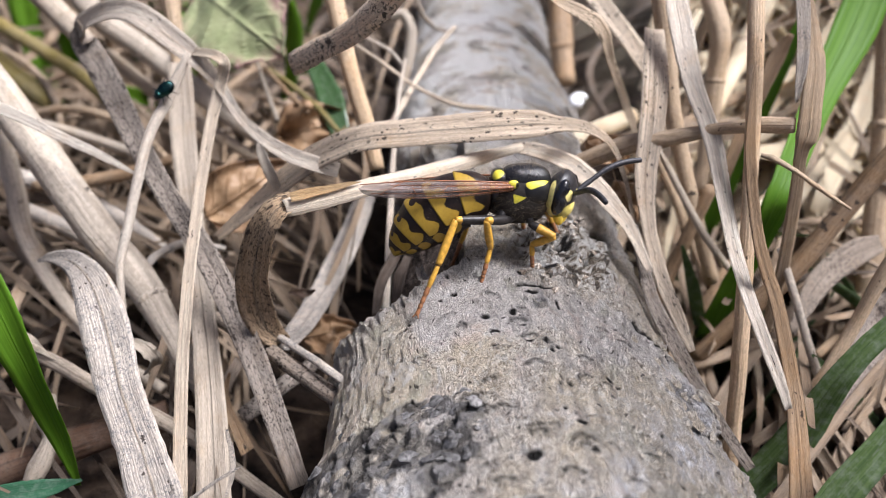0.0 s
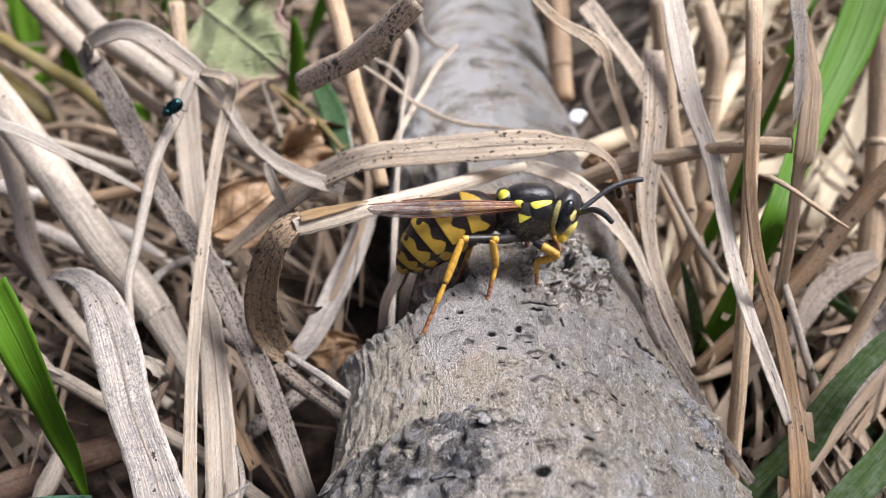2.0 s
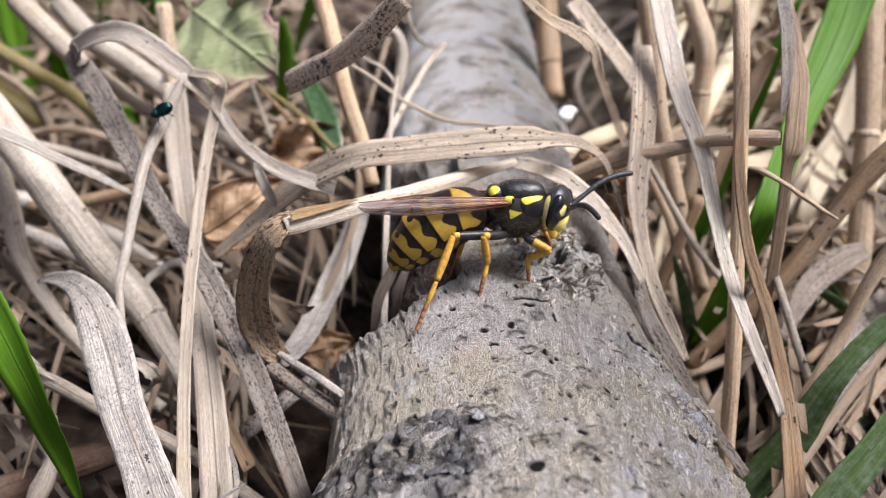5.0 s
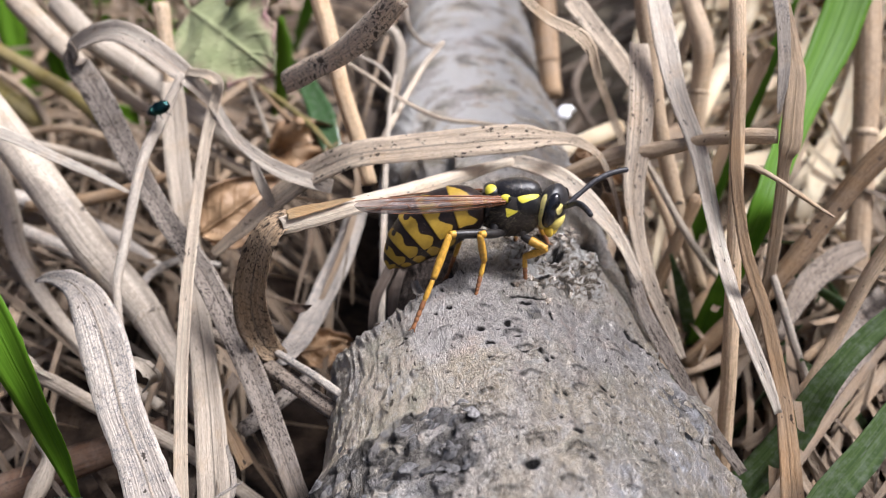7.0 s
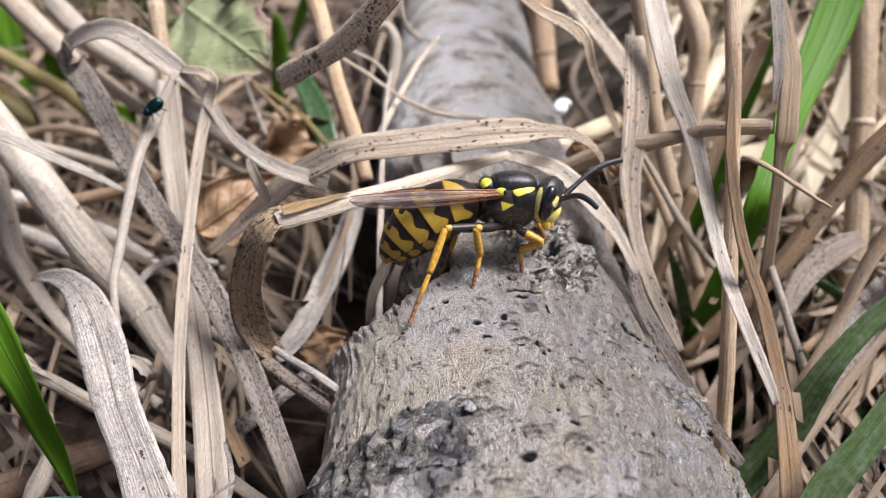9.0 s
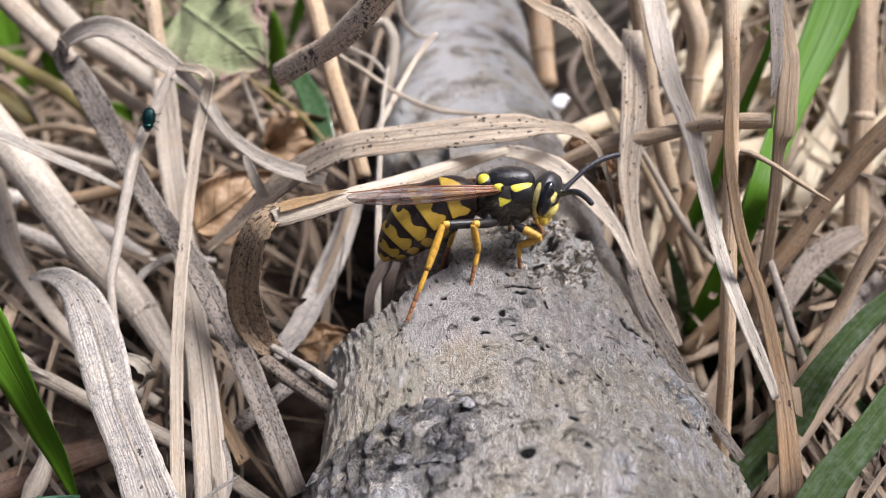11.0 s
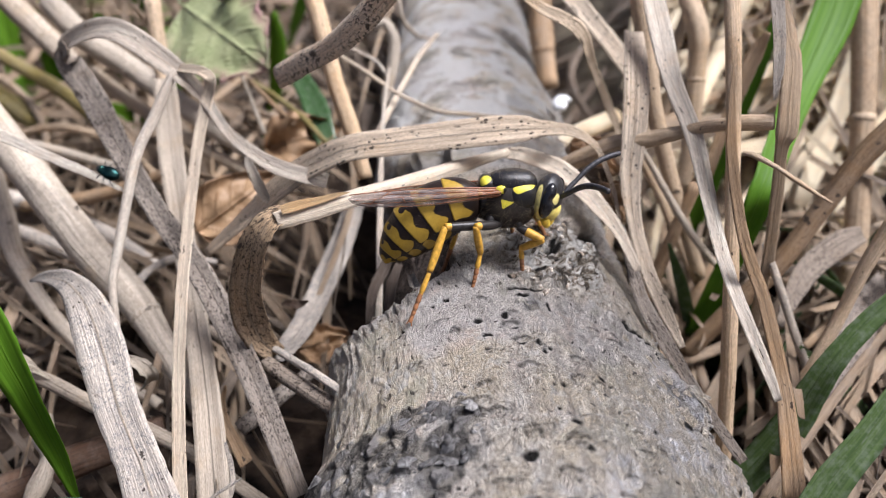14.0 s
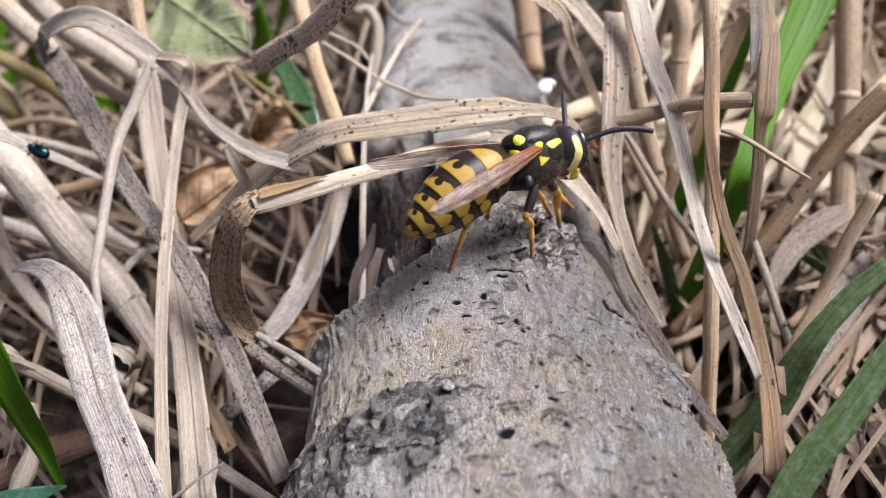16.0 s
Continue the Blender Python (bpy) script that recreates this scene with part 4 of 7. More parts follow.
# ---- single blades and stems: x, y, z and width along each ----
blade("withered_leaf", "long arching dark-spotted dry grass blade beside the log", "leaf", "dim",
      [(-11.1, 36.1, 12.1, 1.67), (-15.1, 43.4, 18.1, 2.02), (-19.8, 50.7, 23.1, 2.12), (-24.4, 56.4, 25.9, 2.02), (-28.4, 62.0, 28.6, 2.21), (-32.4, 67.7, 32.4, 2.51), (-35.1, 70.8, 34.9, 2.44), (-34.5, 69.7, 36.8, 1.94)], cup=0.3)
blade("withered_leaf", "grey weathered grass blade curling over in an arch", "leaf", "white",
      [(-35.4, 70.7, 35.6, 1.65), (-34.0, 70.0, 37.2, 1.94), (-30.3, 67.6, 39.0, 2.16), (-26.7, 65.3, 39.3, 2.20), (-23.0, 64.5, 36.5, 1.93), (-20.0, 62.0, 34.6, 1.10), (-17.3, 59.3, 31.8, 0.99), (-13.4, 56.9, 30.1, 1.37), (-9.1, 56.5, 28.6, 1.28)], cup=0.35)
blade("straw", "thick pale dry grass stem lying aslant", "straw", "pale",
      [(-47.0, 70.8, 34.0, 3.46), (-42.0, 66.5, 29.7, 3.63), (-35.8, 60.3, 25.4, 3.71), (-31.5, 56.9, 20.6, 3.50), (-27.4, 53.5, 17.6, 3.14), (-22.5, 47.2, 14.7, 2.18), (-19.7, 44.2, 12.2, 1.76)], round_=True)
blade("straw", "thin bent pale dry grass stem", "straw", "pale",
      [(-47.0, 71.6, 28.3, 2.00), (-44.0, 65.6, 21.6, 1.97), (-42.3, 61.8, 17.9, 1.95), (-37.0, 55.8, 14.7, 1.54), (-30.3, 49.7, 13.0, 1.25), (-24.9, 46.4, 12.0, 1.01)], round_=True)
blade("withered_leaf", "narrow bleached dry grass blade with dark flecks", "leaf", "white",
      [(-41.5, 61.4, 33.0, 1.11), (-38.0, 60.7, 31.9, 1.01), (-34.5, 59.7, 30.5, 0.91), (-30.2, 58.1, 29.2, 0.70), (-26.2, 56.5, 27.8, 0.15)], cup=0.15)
blade("straw", "thin pale dry grass stem with a kink", "straw", "white",
      [(-22.8, 64.3, 36.2, 0.76), (-24.5, 61.5, 33.1, 1.01), (-25.9, 58.4, 30.5, 0.99), (-27.2, 53.3, 25.0, 0.88), (-27.7, 50.9, 22.5, 0.78), (-27.3, 48.5, 20.0, 0.63), (-27.0, 47.1, 18.1, 0.48)], round_=True)
blade("straw", "pale dry grass stem folded over at its top", "straw", "white",
      [(-22.4, 64.4, 36.3, 0.81), (-20.1, 62.8, 36.6, 0.89), (-19.0, 62.0, 36.1, 0.99), (-19.6, 61.7, 34.3, 1.10), (-20.4, 59.0, 31.3, 1.0), (-20.5, 52.7, 27.6, 0.98), (-20.4, 46.0, 23.3, 1.0), (-20.1, 40.4, 18.9, 1.0), (-19.0, 32.7, 14.2, 1.02)], thick=0.3, cup=0.4)
blade("withered_leaf", "broad pale upright dry grass blade with fine ribs", "leaf", "pale",
      [(-27.4, 74.0, 31.6, 2.35), (-26.4, 68.2, 26.1, 2.54), (-23.6, 58.3, 21.6, 2.2), (-21.1, 50.1, 18.8, 2.2), (-18.8, 42.0, 16.0, 2.35), (-17.2, 34.2, 12.0, 2.6)], cup=0.3, thick=0.06)
blade("straw", "upright ochre dry stem behind the straw", "straw", "straw",
      [(-29.2, 80.8, 37.7, 1.81), (-28.5, 77.7, 33.3, 1.69), (-27.5, 73.6, 29.3, 1.55)], round_=True)
blade("withered_leaf", "broad grey weathered grass blade curling over at the tip", "leaf", "grey",
      [(-34.5, 50.7, 23.1, 0.24), (-32.3, 49.7, 24.2, 1.03), (-29.5, 47.7, 24.9, 2.18), (-27.4, 45.4, 24.3, 3.28), (-25.6, 42.3, 22.5, 3.62), (-23.9, 38.7, 20.1, 3.44), (-21.6, 34.9, 18.2, 3.56), (-19.5, 31.0, 16.2, 3.82)], cup=0.18, thick=0.05)
blade("green_grass_leaf", "fresh bright green grass blade", "leaf", "green",
      [(-31.6, 40.1, 30.6, 2.67), (-29.9, 38.1, 27.8, 2.75), (-29.1, 37.2, 23.9, 2.44), (-29.1, 37.4, 19.1, 2.00), (-29.0, 37.3, 14.7, 1.31), (-28.8, 36.8, 11.3, 0.45)], cup=0.4, thick=0.04)
blade("green_leaf", "bluish green leaf low in the litter", "leaf", "teal",
      [(-35.2, 34.6, 12.5, 1.28), (-32.1, 35.2, 12.6, 1.73), (-29.8, 35.8, 12.6, 1.13), (-27.8, 36.1, 12.9, 0.17)], cup=0.2)
split_straw = blade("straw", "hollow split bleached straw leaning across the log", "straw", "cream",
      [(-11.4, 45.1, 32.1, 1.50), (-9.3, 46.3, 32.0, 1.57), (-5.8, 48.8, 31.6, 1.55), (-2.0, 51.5, 31.1, 1.49), (2.7, 54.9, 30.7, 1.33), (7.0, 58.2, 30.1, 0.79)], cup=-0.75, thick=0.08, face=(0.05, -0.6, 0.8))
hollow_side = blade("split", "amber-brown hollow inside of the split straw", "", "amber",
      [(-10.9, 45.2, 32.75, 0.75), (-9.8, 45.8, 32.75, 0.8), (-8.4, 46.75, 32.55, 0.62), (-7.2, 47.6, 32.4, 0.4), (-6.2, 48.3, 32.25, 0.08)], cup=0.3, thick=0.06, face=(0.05, -0.6, 0.8))
hollow_side.location = hollow_side.location - split_straw.location
hollow_side.parent = split_straw
blade("withered_leaf", "brown mould-spotted grass blade curled under itself", "leaf", "speckled",
      [(-10.8, 45.9, 32.2, 1.40), (-12.0, 44.9, 31.9, 1.79), (-13.2, 44.5, 30.2, 2.30), (-14.3, 45.0, 26.9, 2.66), (-15.0, 45.6, 22.8, 2.79), (-14.5, 45.7, 19.8, 2.32), (-13.5, 46.1, 18.0, 1.61)], cup=0.25, per=10)
blade("withered_leaf", "pale underside of a curled dry grass blade", "leaf", "grey",
      [(-14.0, 46.1, 18.0, 1.04), (-13.1, 46.8, 17.7, 1.64), (-12.4, 51.7, 15.9, 2.39), (-11.5, 61.2, 13.7, 2.59), (-10.1, 67.7, 14.2, 2.50), (-8.7, 74.1, 16.2, 2.36)], cup=0.2)
blade("withered_leaf", "wide mould-spotted dry grass blade arching over the wasp", "leaf", "spotted",
      [(-21.3, 56.7, 21.1, 0.84), (-17.7, 56.9, 24.1, 1.34), (-14.1, 57.3, 27.1, 1.91), (-11.0, 57.1, 29.5, 2.26), (-6.8, 56.0, 31.8, 2.37), (-1.6, 55.4, 32.7, 2.48), (3.5, 55.4, 33.2, 2.56), (7.5, 55.9, 33.2, 2.34), (9.5, 56.3, 33.0, 1.42), (12.3, 57.2, 32.2, 0.96), (14.5, 57.3, 30.6, 0.59), (15.6, 55.8, 28.5, 0.44), (16.1, 53.0, 26.3, 0.34), (16.3, 50.5, 24.5, 0.24)], cup=0.15, per=8)
blade("withered_leaf", "bleached dry grass blade bent down over the log", "leaf", "white",
      [(6.1, 58.5, 29.8, 0.80), (8.2, 57.5, 30.0, 1.38), (11.0, 55.9, 29.5, 1.65), (13.6, 53.5, 27.9, 1.62), (15.5, 51.0, 26.2, 1.13), (16.8, 47.8, 24.2, 0.64)], cup=0.3)
blade("withered_leaf", "rolled brown spotted dry grass blade with a broken end", "leaf", "mottled",
      [(-13.4, 64.1, 35.8, 2.74), (-10.9, 62.3, 37.6, 2.74), (-8.1, 60.1, 39.7, 2.70), (-5.5, 58.8, 42.1, 2.59), (-2.7, 57.8, 45.1, 2.48)], cup=-0.9, thick=0.1, face=(0.1, -0.5, 0.85))
blade("straw", "upright tan dry grass straw", "straw", "straw",
      [(-11.8, 76.7, 40.6, 1.81), (-10.4, 73.1, 37.2, 1.78), (-8.9, 68.5, 32.6, 1.70), (-7.4, 65.5, 28.4, 1.65), (-6.4, 63.1, 25.0, 1.54)], round_=True)
blade("tendril", "thin dry tendril over the log", "tendril", "white",
      [(-9.3, 77.0, 32.4, 0.36), (-5.7, 76.0, 30.2, 0.42), (-3.0, 74.9, 28.6, 0.49), (1.0, 72.4, 27.7, 0.54), (5.0, 70.7, 27.8, 0.47), (9.8, 67.0, 28.8, 0.33)], round_=True)
blade("tendril", "thin dry tendril over the log", "tendril", "white",
      [(-9.0, 80.5, 32.2, 0.31), (-5.9, 79.5, 30.8, 0.38), (-4.3, 77.5, 29.6, 0.31)], round_=True)
blade("tendril", "thin pale stalk leaning on the log", "tendril", "white",
      [(1.4, 87.0, 30.9, 0.54), (-0.8, 83.6, 29.6, 0.66), (-3.1, 77.5, 28.0, 0.69), (-5.3, 71.3, 26.2, 0.71), (-6.6, 68.9, 24.4, 0.59)], round_=True)
blade("tendril", "thin pale upright stalk behind the wasp", "tendril", "white",
      [(-4.1, 78.0, 30.4, 0.31), (-4.7, 72.9, 28.3, 0.42), (-4.9, 66.2, 25.9, 0.51), (-5.0, 58.9, 22.5, 0.59), (-5.0, 51.4, 18.9, 0.65), (-5.2, 48.3, 16.3, 0.65)], round_=True)
blade("tendril", "thin looping dry tendril on the log", "tendril", "pale",
      [(-3.1, 89.6, 34.6, 0.60), (-2.6, 88.1, 32.4, 0.54), (-1.0, 88.9, 30.2, 0.48), (1.1, 92.5, 28.3, 0.36)], round_=True)
blade("withered_leaf", "mould-spotted upright dry grass blade", "leaf", "spotted",
      [(19.1, 66.1, 37.8, 1.74), (18.3, 60.9, 35.7, 2.15), (17.7, 57.5, 32.6, 2.21), (17.2, 54.7, 28.7, 1.92), (17.3, 51.9, 25.9, 1.24), (18.0, 48.5, 23.1, 1.21), (19.2, 46.1, 20.8, 1.20), (20.2, 44.0, 18.9, 0.55)], cup=0.2)
blade("withered_leaf", "dark dry grass blade pressed against the log", "leaf", "dim",
      [(16.0, 51.6, 26.1, 0.6), (16.5, 48.9, 24.0, 1.0), (17.1, 45.7, 22.1, 1.25), (18.9, 42.1, 19.6, 1.15), (21.1, 38.8, 16.8, 0.95), (23.3, 35.9, 14.4, 0.8)], cup=0.2)
blade("withered_leaf", "twisted spotted dry grass blade", "leaf", "spotted",
      [(7.1, 61.8, 43.8, 0.92), (9.8, 63.1, 41.3, 1.05), (12.3, 63.8, 39.8, 1.37), (14.1, 64.4, 38.1, 1.50), (15.6, 66.5, 34.8, 1.16), (17.9, 69.3, 30.2, 1.02), (19.4, 69.5, 27.0, 0.81), (20.3, 69.2, 24.9, 0.47)], cup=0.25)
blade("withered_leaf", "spotted brown dry grass blade", "leaf", "spotted",
      [(14.8, 78.8, 38.3, 2.12), (17.9, 77.5, 34.9, 2.14), (21.1, 77.4, 31.2, 2.08), (23.8, 77.3, 27.7, 1.75)], cup=0.25)
blade("straw", "long grey-white dry grass stem", "straw", "white",
      [(20.1, 66.8, 42.2, 1.89), (20.5, 62.4, 38.7, 1.94), (21.0, 58.5, 35.7, 1.70), (22.1, 54.4, 32.5, 1.57), (22.3, 49.7, 29.5, 1.21), (22.5, 46.2, 27.1, 1.09), (22.9, 42.1, 25.1, 1.05), (24.2, 39.0, 22.1, 0.99), (25.2, 37.2, 19.6, 0.58)], thick=0.25, cup=0.35)
blade("straw", "pale dry grass stem", "straw", "straw",
      [(20.1, 70.9, 41.1, 1.79), (21.1, 68.8, 36.4, 1.92), (22.1, 65.4, 29.9, 1.73), (24.6, 62.1, 21.8, 1.56), (27.3, 59.1, 14.2, 1.49)], round_=True)
blade("straw", "upright pale dry grass stem", "straw", "straw",
      [(25.0, 60.6, 43.9, 1.35), (24.4, 54.7, 37.3, 1.28), (23.8, 49.1, 30.4, 1.23), (23.8, 45.1, 22.9, 1.25), (23.9, 42.5, 16.7, 1.37), (23.9, 39.5, 9.1, 1.42)], round_=True)
blade("straw", "brown spotted dry grass stem with a sharp tip", "straw", "brown",
      [(21.8, 49.6, 41.2, 0.08), (21.8, 48.4, 38.7, 0.48), (21.8, 46.5, 35.3, 0.80), (22.8, 45.2, 30.9, 0.91), (23.6, 43.9, 28.2, 1.00), (25.0, 42.3, 24.7, 1.05), (26.2, 39.8, 20.2, 1.15), (26.4, 36.6, 16.8, 1.52), (25.6, 32.2, 14.4, 1.86)], thick=0.3, cup=0.3)
blade("straw", "dry grass stem with a swollen sheathed node", "straw", "straw",
      [(28.5, 59.1, 43.4, 0.71), (28.9, 57.0, 40.6, 1.15), (28.9, 55.0, 38.6, 1.49), (28.5, 53.0, 36.2, 1.66), (28.3, 51.9, 34.3, 1.76), (28.1, 51.6, 32.9, 1.06), (28.7, 51.4, 28.4, 1.06), (29.3, 51.0, 21.8, 1.07), (29.8, 51.3, 13.6, 1.05)], thick=0.35, cup=0.2)
blade("withered_leaf", "grey dry grass blade hanging to a point", "leaf", "grey",
      [(26.4, 56.7, 45.3, 1.09), (26.7, 55.0, 43.0, 1.09), (26.7, 53.1, 40.2, 0.92), (26.5, 51.8, 37.9, 0.51), (26.5, 51.6, 37.2, 0.13)], cup=0.3)
blade("twig", "brown dry twig lying across the stems", "twig", "straw",
      [(27.5, 52.7, 34.8, 1.32), (25.5, 53.8, 34.3, 1.35), (22.9, 55.0, 33.4, 1.11), (19.8, 56.4, 31.9, 1.43), (16.5, 57.8, 30.5, 1.77), (13.5, 58.9, 28.6, 1.73), (11.2, 59.6, 27.0, 1.56)], round_=True)
blade("tendril", "thin hooked dry grass shoot", "tendril", "straw",
      [(24.2, 50.0, 33.6, 0.30), (25.1, 49.5, 33.5, 0.47), (26.6, 48.6, 32.9, 0.42), (28.5, 47.4, 31.9, 0.38), (30.3, 46.4, 31.0, 0.21)], round_=True)
blade("green_grass_leaf", "broad bright green grass blade", "leaf", "sunny",
      [(45.0, 79.1, 40.5, 4.53), (41.4, 73.6, 35.3, 4.21), (37.3, 67.9, 31.7, 3.41), (32.0, 59.6, 28.7, 2.56), (29.5, 55.5, 26.4, 2.38), (28.9, 55.7, 21.5, 2.39), (27.5, 55.8, 14.7, 2.42), (26.7, 55.8, 9.5, 2.29)], cup=0.25, thick=0.03)
blade("straw", "thick brown dry stem lying aslant", "straw", "brown",
      [(43.0, 59.4, 31.9, 2.08), (39.4, 58.4, 27.9, 2.03), (36.1, 56.9, 23.2, 1.97), (32.4, 55.1, 18.0, 1.91), (28.2, 54.1, 13.2, 1.86), (24.9, 53.2, 9.3, 1.78)], round_=True)
blade("straw", "thin pale dry stem lying aslant", "straw", "straw",
      [(37.7, 49.1, 27.7, 1.26), (35.8, 47.9, 23.5, 1.25), (33.9, 46.2, 18.6, 1.14), (31.5, 44.0, 15.5, 0.95), (29.4, 43.2, 13.4, 0.76)], round_=True)
blade("green_grass_leaf", "dusty dull green grass blade", "leaf", "dull",
      [(37.9, 44.9, 23.6, 1.51), (34.4, 43.4, 21.4, 1.77), (31.5, 41.8, 18.4, 2.23), (29.4, 40.7, 13.4, 2.96), (27.3, 39.9, 9.7, 3.22), (24.3, 38.7, 6.3, 2.89)], cup=0.25, thick=0.03)
blade("green_grass_leaf", "dusty dull green grass blade", "leaf", "dull",
      [(35.2, 37.4, 24.6, 1.5), (33.3, 35.9, 23.0, 1.9), (29.9, 33.3, 20.2, 2.4), (26.8, 31.2, 17.6, 2.6), (24.4, 28.9, 14.6, 2.6), (22.9, 26.8, 11.0, 2.4)], cup=0.3, thick=0.03)
blade("straw", "wide tan dry upright straw", "straw", "straw",
      [(48.0, 81.2, 38.2, 2.65), (47.5, 74.5, 28.9, 2.77), (46.7, 68.6, 20.6, 2.65), (45.3, 61.5, 10.7, 2.41), (43.2, 57.3, 4.9, 2.05)], round_=True)
blade("twig", "grey twig reaching under the log", "twig", "dim",
      [(-20.7, 51.0, 16.6, 1.13), (-16.1, 46.8, 17.6, 1.35), (-12.2, 43.6, 17.5, 1.39), (-8.1, 40.3, 17.1, 1.33), (-5.4, 38.6, 16.5, 1.22)], round_=True)
blade("twig", "thin pale twig reaching under the log", "twig", "grey",
      [(-15.1, 47.4, 18.5, 0.43), (-12.3, 44.9, 18.7, 0.65), (-9.6, 42.3, 19.1, 0.67), (-7.1, 40.2, 18.8, 0.65)], round_=True)
blade("straw", "thick dark brown rotten stem", "straw", "dark",
      [(-40.3, 40.5, 7.1, 2.74), (-35.6, 41.9, 8.2, 2.86), (-31.2, 43.6, 8.9, 2.90), (-24.8, 45.8, 9.4, 2.76)], round_=True)
blade("straw", "pale dry stem end with a node", "straw", "pale",
      [(-32.3, 42.3, 15.6, 1.29), (-32.1, 40.9, 14.6, 1.83), (-31.8, 40.0, 13.3, 1.28), (-32.7, 38.6, 11.3, 1.74), (-33.6, 37.1, 10.0, 1.00)], round_=True)
blade("straw", "pale dry stem low in the litter", "straw", "pale",
      [(-37.9, 48.0, 15.9, 0.79), (-33.9, 46.5, 15.4, 1.27), (-29.3, 44.7, 13.8, 1.36), (-21.8, 42.1, 11.0, 1.25), (-16.3, 39.2, 8.7, 1.23), (-12.5, 37.6, 6.4, 1.14)], round_=True)
blade("twig", "small forked dry twig", "twig", "grey",
      [(-17.7, 31.4, 16.7, 0.27), (-16.2, 32.4, 17.2, 0.24), (-15.0, 33.2, 17.5, 0.24), (-14.2, 33.7, 17.6, 0.08)], round_=True)
blade("withered_leaf", "thin torn dry grass shred", "leaf", "grey",
      [(-16.2, 37.3, 17.3, 0.25), (-15.4, 35.4, 17.1, 0.41), (-15.1, 33.8, 16.6, 0.40), (-15.3, 32.2, 16.1, 0.16)])
blade("withered_leaf", "brownish dry grass blade crossing low", "leaf", "brown",
      [(-15.8, 39.3, 12.3, 1.19), (-18.2, 43.1, 14.1, 0.76), (-18.2, 45.2, 15.3, 0.24)])
blade("straw", "dull dry stem low beside the log", "straw", "dim",
      [(-16.8, 42.3, 13.0, 1.42), (-14.1, 44.3, 14.2, 1.44), (-11.3, 47.9, 14.0, 1.31)], round_=True)
blade("straw", "slender olive green grass straw", "straw", "olive",
      [(-63.5, 101.1, 28.3, 1.85), (-54.7, 96.4, 25.2, 1.89), (-46.9, 91.9, 22.3, 1.78), (-37.6, 84.5, 17.1, 1.58)], round_=True)
blade("straw", "thick olive green grass straw", "straw", "olive",
      [(-65.4, 101.3, 23.4, 2.86), (-57.9, 96.4, 20.0, 2.80), (-51.5, 92.1, 17.4, 2.29)], round_=True)
blade("straw", "pale dry stem, blurred behind", "straw", "pale",
      [(-48.8, 88.4, 36.3, 2.49), (-44.4, 85.1, 33.4, 2.73), (-40.7, 82.2, 31.1, 2.05), (-38.1, 80.7, 29.0, 0.90)], round_=True)
blade("straw", "long pale dry stem behind", "straw", "pale",
      [(-46.6, 94.1, 34.0, 2.81), (-41.5, 89.5, 30.9, 2.89), (-35.4, 85.8, 28.4, 2.84), (-28.8, 81.7, 25.2, 2.52), (-22.3, 77.2, 22.3, 1.95), (-15.5, 73.1, 20.1, 1.52)], round_=True)
blade("straw", "pale dry straw among dead grass", "straw", "pale",
      [(-42.2, 90.0, 26.5, 1.56), (-35.7, 85.4, 23.5, 1.67), (-28.5, 80.1, 21.2, 1.48), (-21.0, 75.1, 19.4, 1.17)], round_=True)
blade("straw", "thin dry stem bowed over", "straw", "straw",
      [(-50.8, 82.7, 21.4, 0.82), (-45.8, 82.3, 22.6, 1.02), (-40.1, 80.0, 22.9, 1.00), (-34.6, 76.8, 21.9, 0.91), (-29.0, 71.5, 19.6, 0.75)], round_=True)
blade("straw", "thin pale dry straw among dead grass", "straw", "pale",
      [(-48.1, 79.5, 22.2, 1.06), (-41.0, 77.6, 21.1, 1.12), (-33.0, 74.3, 20.0, 1.09), (-25.3, 70.6, 18.3, 1.00)], round_=True)
blade("straw", "brown dry straw among dead grass", "straw", "brown",
      [(-46.4, 72.5, 17.5, 1.28), (-39.5, 72.0, 18.5, 1.65), (-33.4, 71.9, 20.1, 1.38), (-28.4, 73.0, 21.6, 0.75)], round_=True)
blade("straw", "pale dry straw among dead grass", "straw", "grey",
      [(-47.8, 69.7, 17.0, 1.50), (-41.2, 66.6, 16.1, 1.59), (-34.8, 63.2, 14.8, 1.55), (-28.3, 58.4, 13.3, 1.15)], round_=True)
blade("straw", "pale dry straw among dead grass", "straw", "grey",
      [(-54.0, 77.1, 17.1, 2.02), (-45.6, 74.2, 16.5, 1.97), (-37.4, 70.7, 14.9, 1.80), (-30.3, 66.4, 12.4, 1.50)], round_=True)
blade("straw", "thin curved dry stem", "straw", "grey",
      [(-29.4, 55.5, 14.3, 0.82), (-29.6, 57.8, 15.9, 0.89), (-28.8, 59.8, 16.9, 0.90), (-26.0, 61.4, 17.5, 0.80), (-22.3, 61.9, 16.4, 0.58)], round_=True)
blade("stalk", "green stalk of the leaf", "leaf stalk", "olive",
      [(-20.3, 82.2, 27.6, 0.59), (-16.9, 79.0, 26.7, 0.71), (-13.9, 75.9, 25.7, 0.75), (-11.2, 72.4, 24.3, 0.61)], round_=True)
blade("stalk", "thin brown dry leaf stalk", "leaf stalk", "pale",
      [(-21.6, 82.6, 28.3, 0.39), (-19.8, 78.5, 25.9, 0.51), (-18.3, 75.0, 24.4, 0.56)], round_=True)
blade("stalk", "thin brown dry leaf stalk", "leaf stalk", "brown",
      [(-20.6, 82.3, 27.7, 0.53), (-17.6, 78.7, 26.1, 0.64), (-15.0, 75.5, 25.2, 0.56)], round_=True)
